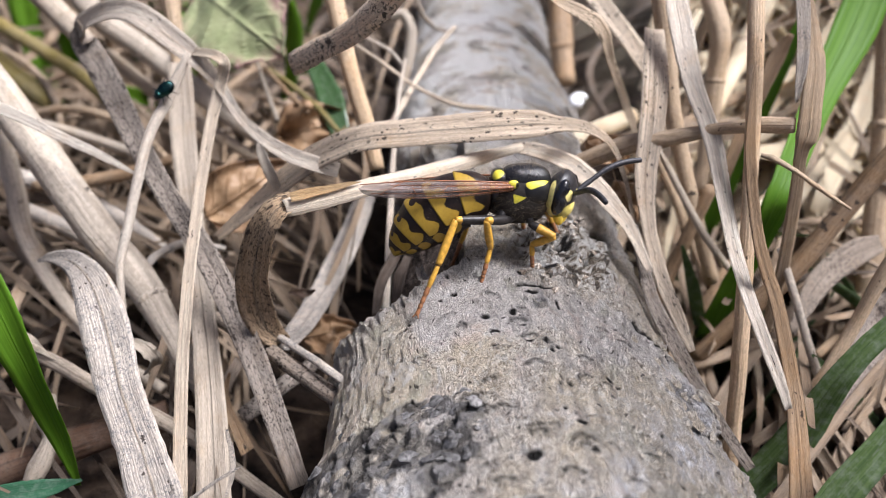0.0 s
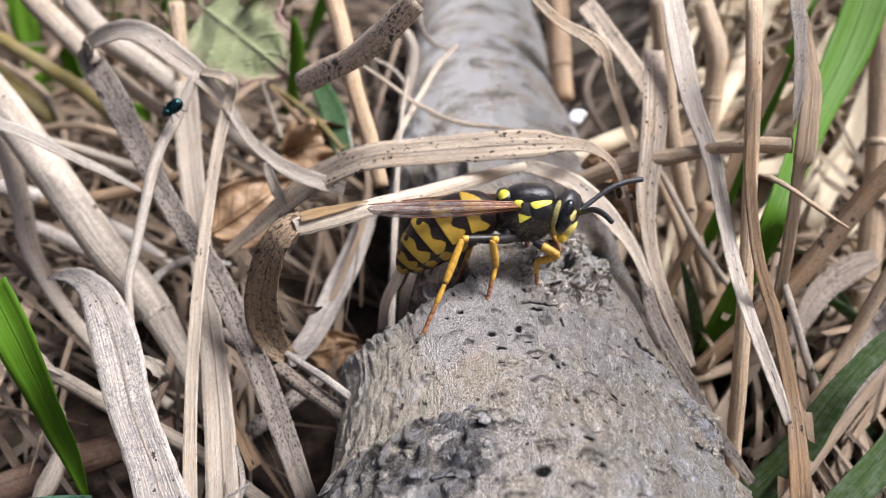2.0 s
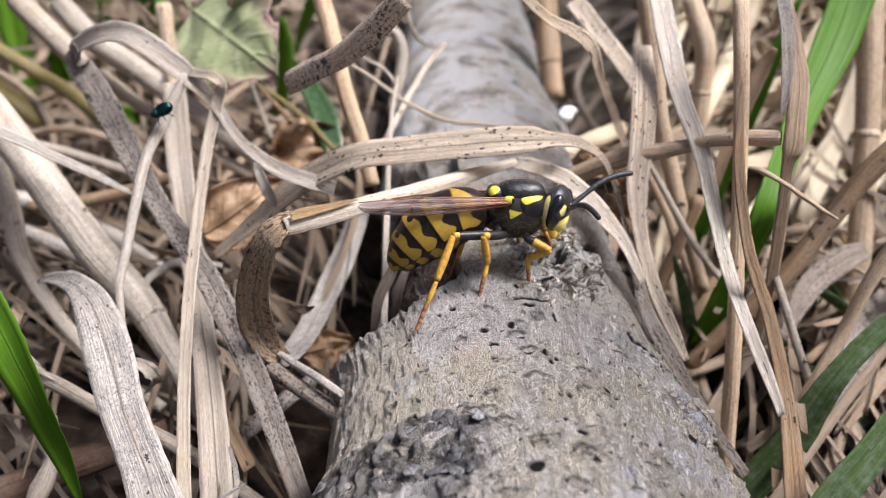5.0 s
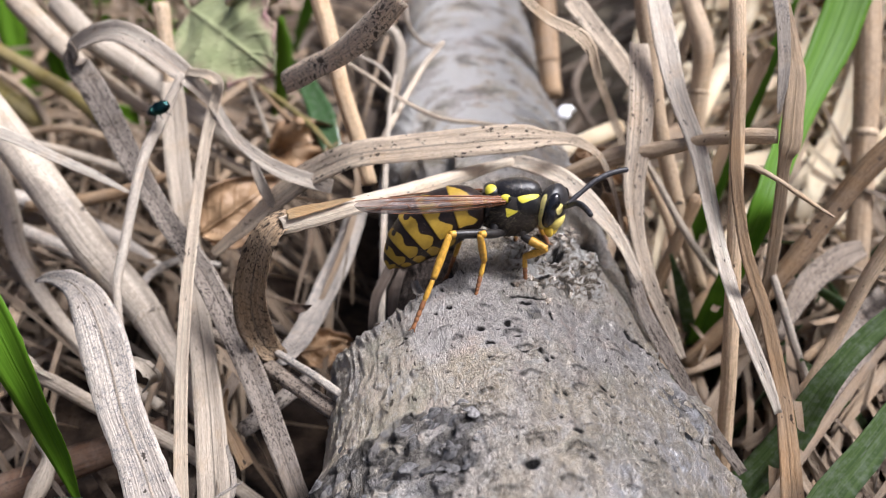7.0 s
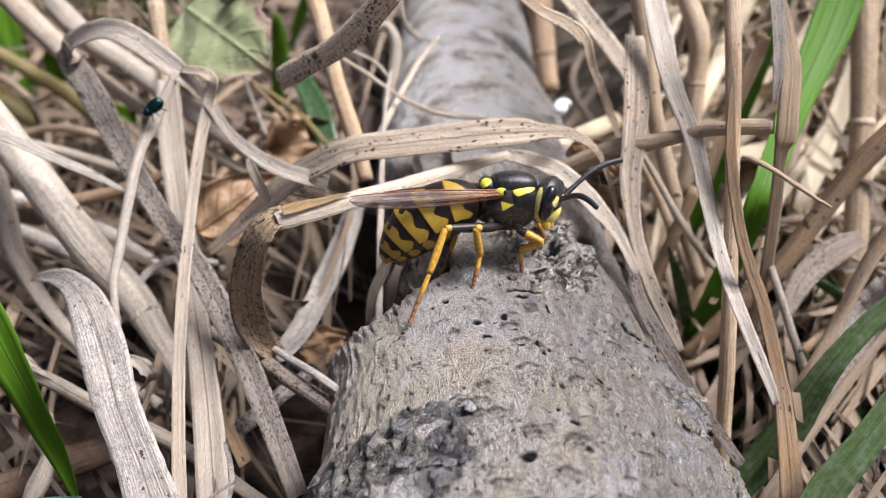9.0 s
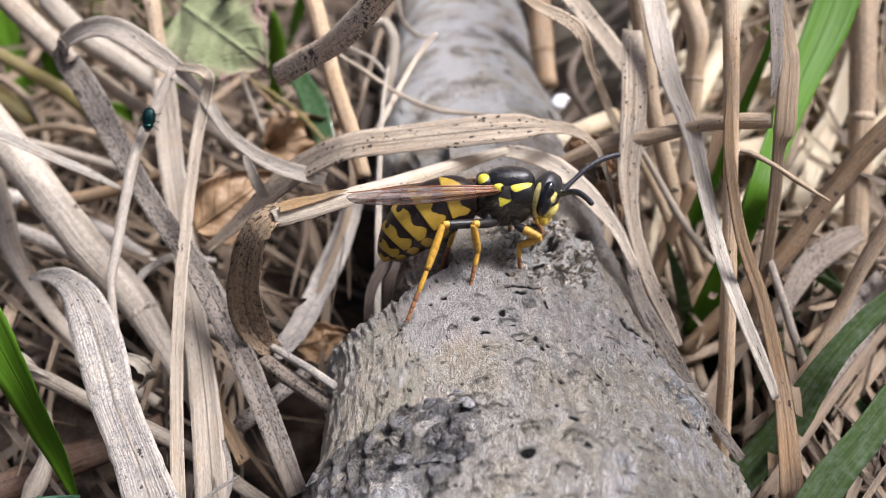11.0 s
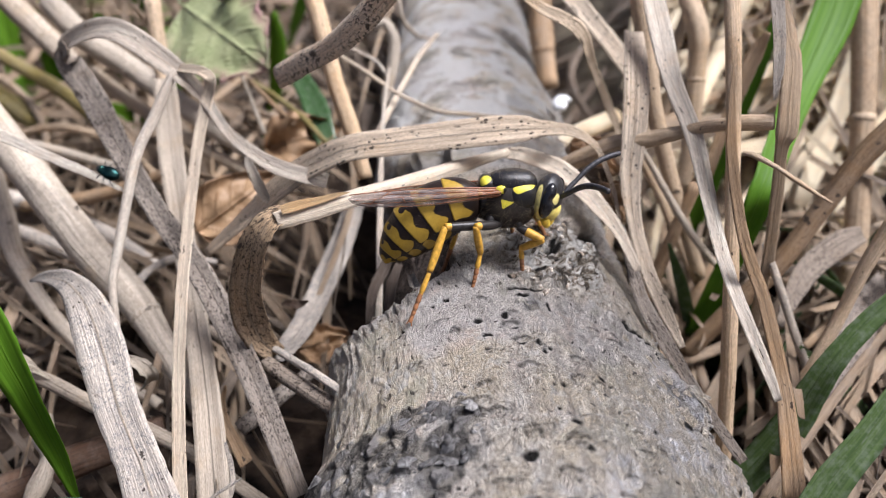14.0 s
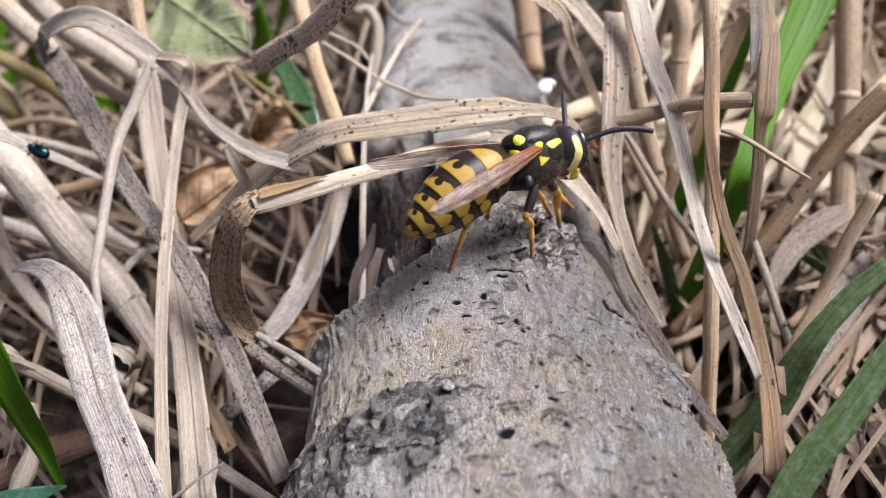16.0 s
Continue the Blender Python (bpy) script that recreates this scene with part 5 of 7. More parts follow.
blade("green_grass_leaf", "short glossy green grass blade", "leaf", "glossy",
      [(-15.9, 84.9, 28.0, 1.75), (-13.7, 81.1, 26.1, 2.76), (-12.3, 77.4, 24.3, 2.82), (-11.3, 74.8, 22.4, 1.90)], cup=0.2)
blade("straw", "bent dry stem loop beside the log", "straw", "pale",
      [(-6.3, 87.7, 31.9, 1.07), (-4.8, 87.9, 32.1, 1.34), (-3.8, 86.7, 30.5, 1.48), (-4.2, 84.6, 27.5, 1.34), (-5.3, 82.2, 24.2, 1.07)], round_=True)
blade("straw", "brown dry stem behind the log", "straw", "brown",
      [(15.7, 104.8, 31.8, 3.43), (16.0, 99.3, 25.8, 3.39), (16.5, 94.3, 20.5, 2.75)], round_=True)
blade("straw", "pale tan dry straw among dead grass", "straw", "straw",
      [(29.2, 83.9, 36.9, 2.13), (30.7, 80.6, 32.3, 2.50), (30.7, 79.0, 28.3, 2.28), (30.2, 76.2, 22.7, 1.92), (29.3, 73.0, 16.5, 1.69)], round_=True)
blade("withered_leaf", "curled brown dry grass blade", "leaf", "brown",
      [(33.0, 68.8, 36.4, 0.53), (32.0, 68.5, 34.3, 1.52), (30.8, 67.4, 31.0, 1.43), (29.3, 65.9, 27.2, 1.23), (28.0, 64.2, 23.1, 1.02)], cup=0.3)
blade("straw", "dry straw low in the litter", "straw", "brown",
      [(26.2, 62.2, 23.7, 1.21), (24.1, 60.6, 18.0, 1.36), (21.8, 58.5, 11.7, 1.28)], round_=True)
blade("straw", "dry straw low in the litter", "straw", "straw",
      [(21.2, 68.3, 25.4, 0.93), (23.6, 65.3, 21.1, 0.99), (25.9, 63.1, 16.3, 1.00), (28.6, 59.3, 11.0, 0.94)], round_=True)
blade("straw", "thin pale straw low in the litter", "straw", "pale",
      [(20.4, 62.4, 27.5, 0.53), (22.5, 61.3, 24.2, 0.76), (25.6, 59.3, 19.6, 0.77), (29.3, 57.5, 15.4, 0.67)], round_=True)
blade("straw", "grey dry straw low in the litter", "straw", "grey",
      [(29.1, 52.1, 23.4, 0.59), (30.6, 49.3, 19.4, 0.78), (32.0, 46.5, 15.4, 0.78), (33.5, 44.2, 12.2, 0.68)], round_=True)
blade("withered_leaf", "torn dull dry grass blade", "leaf", "dim",
      [(32.0, 50.9, 14.7, 0.73), (35.6, 55.2, 17.3, 2.35), (39.9, 58.3, 18.3, 2.53), (43.8, 60.6, 18.0, 1.69)], cup=0.2)
blade("withered_leaf", "brown dry grass blade in the litter", "leaf", "brown",
      [(25.5, 57.1, 11.4, 1.03), (29.4, 60.6, 14.5, 1.62), (33.1, 63.9, 15.7, 1.43)])
blade("withered_leaf", "dull grey flat dry blade", "leaf", "dim",
      [(30.1, 41.2, 11.4, 1.89), (34.5, 45.7, 12.7, 3.47), (40.4, 52.1, 12.9, 4.06), (46.1, 57.7, 13.9, 2.82)], cup=0.12)
blade("bark_shred", "dark shred of bark beside the log", "bark shred", "hide",
      [(-5.9, 48.7, 18.6, 0.49), (-5.4, 51.2, 20.4, 0.99), (-4.2, 53.5, 21.8, 0.91), (-3.7, 55.5, 22.9, 0.31)])
blade("bark_shred", "dark shred of bark beside the log", "bark shred", "hide",
      [(-3.9, 47.0, 21.3, 0.65), (-3.6, 49.1, 22.6, 0.95), (-3.0, 50.9, 23.4, 0.58)])
# filler straws behind the log, sunlight painted into their pale colour
blade("straw", "dry straw behind the log, painted pale as if sunlit", "straw", "lightened",
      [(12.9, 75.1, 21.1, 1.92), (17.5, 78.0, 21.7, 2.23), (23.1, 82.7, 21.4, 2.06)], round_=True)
blade("straw", "dry straw behind the log, painted pale as if sunlit", "straw", "lightened",
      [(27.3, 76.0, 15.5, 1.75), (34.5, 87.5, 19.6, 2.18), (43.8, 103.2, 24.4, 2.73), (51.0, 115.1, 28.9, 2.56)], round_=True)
blade("straw", "dry straw behind the log, painted pale as if sunlit", "straw", "lightened",
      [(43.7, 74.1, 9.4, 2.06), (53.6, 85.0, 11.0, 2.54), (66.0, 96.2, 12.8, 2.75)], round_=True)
blade("straw", "dry straw behind the log, painted pale as if sunlit", "straw", "lightened",
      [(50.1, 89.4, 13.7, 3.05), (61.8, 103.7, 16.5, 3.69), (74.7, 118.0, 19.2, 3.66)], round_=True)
blade("straw", "dry straw behind the log, painted pale as if sunlit", "straw", "lightened",
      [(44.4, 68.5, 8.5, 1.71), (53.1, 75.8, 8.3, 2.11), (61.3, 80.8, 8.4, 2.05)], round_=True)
blade("straw", "dry straw behind the log, painted pale as if sunlit", "straw", "lightened",
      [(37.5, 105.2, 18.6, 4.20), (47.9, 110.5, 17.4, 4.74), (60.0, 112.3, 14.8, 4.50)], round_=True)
blade("straw", "dry straw behind the log, painted pale as if sunlit", "straw", "lightened",
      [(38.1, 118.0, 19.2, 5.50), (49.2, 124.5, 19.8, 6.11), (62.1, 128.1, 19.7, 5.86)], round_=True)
blade("straw", "dry straw behind the log, painted pale as if sunlit", "straw", "lightened",
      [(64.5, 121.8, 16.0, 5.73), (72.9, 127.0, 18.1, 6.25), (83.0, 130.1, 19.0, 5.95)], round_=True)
blade("straw", "dry straw behind the log, painted pale as if sunlit", "straw", "lightened",
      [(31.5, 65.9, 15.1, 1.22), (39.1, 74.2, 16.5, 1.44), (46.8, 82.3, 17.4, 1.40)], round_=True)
# flat pale blades added facing the sun, to brighten the right background
blade("withered_leaf", "flat dead grass blade painted pale as if sunlit", "leaf", "lightened",
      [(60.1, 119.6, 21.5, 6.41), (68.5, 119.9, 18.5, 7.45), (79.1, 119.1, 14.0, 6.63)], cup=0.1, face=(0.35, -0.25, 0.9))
blade("withered_leaf", "flat dead grass blade painted pale as if sunlit", "leaf", "lightened",
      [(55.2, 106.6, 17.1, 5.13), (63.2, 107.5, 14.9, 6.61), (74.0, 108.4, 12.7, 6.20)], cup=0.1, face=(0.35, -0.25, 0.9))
blade("withered_leaf", "flat dead grass blade painted pale as if sunlit", "leaf", "lightened",
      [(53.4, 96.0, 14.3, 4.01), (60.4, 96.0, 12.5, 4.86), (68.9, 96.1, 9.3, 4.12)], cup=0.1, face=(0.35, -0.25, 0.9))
blade("withered_leaf", "flat dead grass blade painted pale as if sunlit", "leaf", "lightened",
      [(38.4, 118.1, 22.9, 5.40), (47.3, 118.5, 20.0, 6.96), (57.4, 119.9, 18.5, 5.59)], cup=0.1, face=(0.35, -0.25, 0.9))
blade("withered_leaf", "flat dead grass blade painted pale as if sunlit", "leaf", "lightened",
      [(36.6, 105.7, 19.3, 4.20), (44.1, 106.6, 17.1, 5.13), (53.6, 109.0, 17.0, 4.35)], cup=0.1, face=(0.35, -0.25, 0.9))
blade("withered_leaf", "flat dead grass blade painted pale as if sunlit", "leaf", "lightened",
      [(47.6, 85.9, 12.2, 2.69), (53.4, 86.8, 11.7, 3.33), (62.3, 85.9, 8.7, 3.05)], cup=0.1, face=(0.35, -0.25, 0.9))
blade("withered_leaf", "flat dead grass blade painted pale as if sunlit", "leaf", "lightened",
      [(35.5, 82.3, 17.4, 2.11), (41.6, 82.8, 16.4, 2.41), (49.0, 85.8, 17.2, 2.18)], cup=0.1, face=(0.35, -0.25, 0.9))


# small torn bits
for torn in ([(-38.5, 47.2, 18.1, 0.5), (-35.6, 47.0, 17.8, 0.7), (-34.0, 46.6, 16.2, 0.12)], [(-38.3, 46.5, 17.3, 0.35), (-35.1, 46.5, 17.1, 0.6), (-33.2, 46.2, 15.8, 0.1)],
             [(-37.9, 46.0, 17.2, 0.4), (-35.8, 46.0, 16.4, 0.5), (-35.0, 45.7, 14.8, 0.1)], [(-38.1, 46.8, 16.4, 0.3), (-36.2, 46.3, 17.2, 0.4), (-33.9, 46.4, 17.0, 0.08)]):
    blade("straw_fibre", "frayed pale fibre of a broken straw", "fibre", "cream", torn, cup=0.5, thick=0.12, twist=50, group="frayed fibres")
blade("leaf_scrap", "crumpled pale scrap of dry leaf", "leaf scrap", "pale",
      [(-25.4, 44.4, 20.0, 0.3), (-24.2, 44.0, 19.3, 1.1), (-23.7, 44.1, 17.9, 1.25), (-24.3, 44.4, 16.9, 0.9), (-25.0, 44.2, 16.1, 0.2)], cup=0.7, thick=0.06, twist=130, fray=0.2)
blade("leaf_scrap", "small bleached flap hanging off the spotted blade", "leaf scrap", "white",
      [(-15.8, 57.0, 31.0, 0.5), (-15.6, 56.8, 30.0, 0.85), (-15.3, 56.7, 28.6, 1.0), (-14.9, 56.9, 27.0, 0.8), (-14.6, 57.1, 26.3, 0.3)], cup=0.3, thick=0.05, fray=0.08)
blade("leaf_scrap", "brown ragged scrap on the curled blade", "leaf scrap", "dark",
      [(-13.0, 48.6, 21.3, 0.15), (-12.2, 48.4, 21.5, 0.55), (-11.4, 48.6, 21.2, 0.7), (-10.7, 48.5, 21.7, 0.1)], cup=0.6, thick=0.06, fray=0.3)
blade("bark_shred", "pale curl of torn bark on the log", "bark shred", "grey",
      [(-1.9, 46.9, 25.3, 0.5), (-1.7, 45.9, 25.2, 0.75), (-1.3, 45.0, 25.3, 0.6), (-0.7, 44.5, 25.5, 0.2)], cup=1.1, thick=0.1, fray=0.15)


# ---- the wasp (its own space: x ahead, y to its left, z up, in millimetres) ----
def chitin(name, base, rough=0.3, spec=0.5, yellow=None, hairy=0.0):
    """Shell: the yellow marking lies where the mesh's pat attribute is above nought."""
    n = Nodes(name, rough, spec)
    g = n.noise(n.place((3.0, 3.0, 3.0), shift=False), 1.0, 4, 0.6)
    col = n.mix(n.ramp(g, (0.35, 0.0), (0.7, 1.0)), base, tuple(min(1, 1.7 * c + 0.004) for c in base))
    if yellow:
        m = n.ramp(n.math("ADD", n.attr("pat"), n.math("MULTIPLY", n.math("SUBTRACT", g, 0.5), 0.12)), (0.0, 0.0), (0.05, 1.0))
        tone = n.mix(n.ramp(g, (0.3, 0.0), (0.7, 1.0)), tuple(0.8 * c for c in yellow), yellow)
        col = n.mix(m, col, tone)
        n.set("Roughness", n.mix(m, (rough, rough, rough), (0.42, 0.42, 0.42)))
    n.set("Base Color", col)
    n.bump(n.noise(n.place((14, 14, 14), shift=False), 1.0, 2, 0.5), 0.02 + 0.05 * hairy)
    return n.mat


YELLOW = (0.37, 0.235, 0.03)
LEMON = (0.66, 0.57, 0.045)
SHELL = chitin("banded_shell", (0.011, 0.006, 0.004), 0.34, 0.3, YELLOW)
THORAX_SHELL = chitin("thorax_shell", (0.007, 0.0065, 0.0065), 0.3, 0.45, LEMON, 0.2)
BACK_SHELL = chitin("back_shell", (0.008, 0.0075, 0.008), 0.24, 0.5, None, 0.35)
PLEURA = chitin("breast_shell", (0.012, 0.009, 0.007), 0.55, 0.25, LEMON, 0.8)
HEAD_SHELL = chitin("head_shell", (0.012, 0.011, 0.012), 0.4, 0.5, (0.86, 0.74, 0.26))
EYE = chitin("compound_eye", (0.006, 0.006, 0.008), 0.16, 0.6)
BLACK = chitin("black_limb", (0.014, 0.012, 0.011), 0.4, 0.4)
FEELER = chitin("antenna_black", (0.022, 0.021, 0.024), 0.5, 0.4)
AMBER = chitin("amber_limb", (0.41, 0.225, 0.03), 0.42, 0.4)
RUST = chitin("rusty_foot", (0.21, 0.092, 0.04), 0.5, 0.3)
FACE = chitin("pale_face", (0.62, 0.5, 0.13), 0.45, 0.35)
JAW = chitin("yellow_jaw", (0.6, 0.42, 0.05), 0.4, 0.4)


def hair_material():
    n = Nodes("fine_hair", 0.5, 0.3)
    n.set("Base Color", n.ramp(n.island(), (0.0, (0.06, 0.045, 0.03)), (1.0, (0.26, 0.2, 0.125))))
    return n.mat


def wing_material():
    """Smoky pleated membrane, rusty towards its root."""
    n = Nodes("smoky_wing", 0.25, 0.5)
    pleat = n.noise(n.place((0.3, 9.0, 1), uv=True, shift=False), 1.0, 2, 0.5)
    cloud = n.noise(n.place((0.6, 1.6, 1), uv=True, shift=False), 1.0, 3, 0.6)
    tone = n.mix(n.ramp(cloud, (0.4, 0.0), (0.6, 1.0)), (0.15, 0.105, 0.09), (0.34, 0.275, 0.25))
    n.set("Base Color", n.mix(n.ramp(n.math("MULTIPLY", n.sep_along(), 0.084), (0.05, 0.0), (0.42, 1.0)), (0.32, 0.12, 0.04), tone))
    n.set("Alpha", n.ramp(pleat, (0.35, 0.6), (0.7, 0.3)))
    n.bump(pleat, 0.08)
    return n.mat


HAIR, WING = hair_material(), wing_material()
VEIN = chitin("wing_vein", (0.16, 0.055, 0.02), 0.35, 0.5)


def with_pat(me, values):
    me.attributes.new("pat", "FLOAT", "POINT").data.foreach_set("value", np.asarray(values, dtype=np.float32))
    return me


def shell_of(name, rings, mat, pattern=None, k=56):
    """A closed shell from rings of (centre, axis x, axis z, half width, half height); pattern(u, angle from the back) gives the marking."""
    verts, pat = [], []
    for i, (c, fwd, up, hw, hh) in enumerate(rings):
        side = np.cross(up, fwd)
        for j in range(k):
            a = 2 * math.pi * j / k
            verts.append(c + side * (math.sin(a) * hw) + up * (math.cos(a) * hh))
            phi = a if a <= math.pi else 2 * math.pi - a
            pat.append(pattern(i / (len(rings) - 1), phi) if pattern else -1.0)
    return with_pat(mesh_of(name, verts, tube_faces(len(rings), k), mat), pat)


def blob(name, centre, half, mat, shape=None, pattern=None, nu=48, nv=48):
    """An ovoid; shape(direction) scales it, pattern(direction) marks it."""
    verts, pat = [], []
    for i in range(nu + 1):
        la = math.pi * i / nu
        for j in range(nv):
            lo = 2 * math.pi * j / nv
            d = np.array((math.sin(la) * math.cos(lo), math.sin(la) * math.sin(lo), math.cos(la)))
            s = shape(d) if shape else 1.0
            verts.append(np.asarray(centre) + d * np.asarray(half) * s)
            pat.append(pattern(d) if pattern else -1.0)
    faces = [(i * nv + j, (i + 1) * nv + j, (i + 1) * nv + (j + 1) % nv, i * nv + (j + 1) % nv) for i in range(nu) for j in range(nv)]
    return with_pat(mesh_of(name, verts, faces, mat), pat)


def limb(name, pts, widths, mats, split=(), k=10):
    """A jointed limb along points; split: shares of its length at which the next material begins."""
    q = spline([(*p, w) for p, w in zip(pts, widths)], 6)
    v, u, kk = ribbon_rings(q[:, :3], q[:, 3], 0.9, 0, np.array((0.1, 0.9, 0.3)), round_=True)
    me = mesh_of(name, v, tube_faces(len(q), kk), mats)
    for p in me.polygons:
        share = min(p.vertices) // kk / len(q)
        p.material_index = min(sum(share > s for s in split), len(mats) - 1 if isinstance(mats, (list, tuple)) else 0)
    return me


def hairs(name, count, seed, where, length):
    """Fine upright hairs; where(rng) gives a root and a direction."""
    rng = np.random.RandomState(seed)
    verts, faces = [], []
    for _ in range(count):
        p, d = where(rng)
        d = d + rng.randn(3) * 0.35 + np.array((-0.35, 0, 0.1))
        d /= np.linalg.norm(d)
        s = np.cross(d, rng.randn(3))
        s /= np.linalg.norm(s)
        t = np.cross(d, s)
        b = len(verts)
        l = length * rng.uniform(0.5, 1.2)
        verts += [p + s * 0.008, p - s * 0.004 + t * 0.007, p - s * 0.004 - t * 0.007, p + d * l]
        faces += [(b, b + 1, b + 3), (b + 1, b + 2, b + 3), (b + 2, b, b + 3)]
    return mesh_of(name, verts, faces, HAIR)


def spot(u, v, cu, cv, ru, rv):
    return 1 - math.hypot((u - cu) / ru, (v - cv) / rv)


def within(x, z, corners):
    """How far a point lies inside a convex outline, given clockwise or not; below nought outside."""
    cx, cz = sum(c[0] for c in corners) / len(corners), sum(c[1] for c in corners) / len(corners)
    least = 9.0
    for (ax, az), (bx, bz) in zip(corners, corners[1:] + corners[:1]):
        nx, nz = bz - az, ax - bx
        size = math.hypot(nx, nz)
        inner = ((cx - ax) * nx + (cz - az) * nz) / size
        least = min(least, ((x - ax) * nx + (z - az) * nz) / size * (1 if inner > 0 else -1))
    return least


def lump(name, centre, half, mat, power=2.0, mark=None, nu=40, nv=56):
    """A plate of shell: a swollen ovoid, squarer with a higher power; mark(x, y, z) gives the yellow on it."""
    verts, pat = [], []
    for i in range(nu + 1):
        la = math.pi * i / nu
        for j in range(nv):
            lo = 2 * math.pi * j / nv
            d = np.array((math.sin(la) * math.cos(lo), math.sin(la) * math.sin(lo), math.cos(la)))
            p = np.asarray(centre) + d * np.asarray(half) * sum(abs(c) ** power for c in d) ** (-1 / power)
            verts.append(p)
            pat.append(mark(*p) if mark else -1.0)
    faces = [(i * nv + j, (i + 1) * nv + j, (i + 1) * nv + (j + 1) % nv, i * nv + (j + 1) % nv) for i in range(nu) for j in range(nv)]
    return with_pat(mesh_of(name, verts, faces, mat), pat)


def build_thorax(wasp):
    """Breast, collar, back plates and wing caps, each a shell of its own."""
    base = ((-0.2, 0, -0.45), (2.3, 1.72, 2.15))

    def side_mark(x, y, z):
        return within(x, z, [(-0.98, 0.1), (0.1, -0.2), (-0.25, -0.45), (-0.9, -0.8)]) if abs(y) > 1.2 else -1.0

    th = part("thorax", lump("thorax", *base, PLEURA, 2.5, side_mark, 80, 110), wasp, "black furry breast with a yellow mark")

    def collar_mark(x, y, z):
        x, bulge = x - 0.15 * math.sin(9 * z), 0.04 * math.sin(5 * x)
        return max(within(x, z + bulge, [(-0.5, 1.0), (0.3, 1.2), (1.9, 1.36), (1.85, 1.02), (0.95, 0.5), (0.5, 0.46)]),
                   within(x, z, [(1.3, 1.4), (2.4, 1.4), (2.4, 1.0), (1.3, 0.95)])) if abs(y) > 0.75 else -1.0

    part("collar", lump("collar", (0.72, 0, 0.12), (1.5, 1.8, 1.28), THORAX_SHELL, 2.6, collar_mark, 110, 150), th, "black collar with yellow stripes")
    part("back_plate", lump("back_plate", (0.1, 0, 0.95), (2.08, 1.48, 1.24), BACK_SHELL, 2.5), th, "glossy black domed back plate")

    def rear_mark(x, y, z):
        return 0.5 - math.hypot(x + 2.1, 1.1 * (abs(y) - 0.85), 0.8 * (z - 1.45))

    part("scutellum", lump("scutellum", (-1.92, 0, 0.92), (0.72, 1.28, 0.92), THORAX_SHELL, 2.4, rear_mark, 60, 80), th, "black plate with two yellow spots")

    def last_mark(x, y, z):
        return 0.32 - math.hypot(0.7 * (x + 2.65), 0.6 * (abs(y) - 0.75), z - 0.55)

    part("hind_plate", lump("hind_plate", (-2.3, 0, 0.0), (0.5, 1.35, 0.95), THORAX_SHELL, 2.4, last_mark, 50, 60), th)
    for s in (1, -1):
        def ring(x, y, z):
            return math.hypot(x + 0.62, 0.7 * (z - 0.78)) - 0.16
        part("wing_cap", lump("wing_cap", (-0.97, s * 1.74, 0.84), (0.46, 0.24, 0.34), THORAX_SHELL, 2.1, ring, 30, 36), th, "yellow cap over the wing root")

    def fur(rng):
        d = rng.randn(3)
        d[2] = -abs(d[2]) + 0.25
        d /= np.linalg.norm(d)
        return np.asarray(base[0]) + d * base[1] * sum(abs(c) ** 2.5 for c in d) ** -0.4, d * (1, 1, 0.6)

    def down(rng):
        d = rng.randn(3)
        d[2] = abs(d[2]) + 0.3
        d /= np.linalg.norm(d)
        return np.array((0.0, 0, 0.95)) + d * (2.0, 1.46, 1.28), d + (0.2, 0, 0.5)

    part("hair", hairs("hair", 1700, 3, fur, 0.6), th)
    part("down", hairs("down", 420, 4, down, 0.55), th)
    part("neck", limb("neck", [(1.6, 0, -0.1), (2.9, 0, -0.2)], [1.9, 1.4], BLACK), th)
    return th


ABDOMEN = [(-2.3, 0, -0.75, 0.35), (-2.7, 0, -0.72, 1.3), (-3.45, 0, -0.7, 1.9), (-4.6, 0, -0.8, 2.22), (-6.0, 0, -1.45, 2.42), (-7.3, 0, -2.45, 2.36), (-8.4, 0, -3.55, 2.0),
           (-9.2, 0, -4.5, 1.5), (-9.75, 0, -5.25, 0.9), (-10.0, 0, -5.9, 0.15)]


JOINTS = []   # each segment of the abdomen and the middle of its front rim


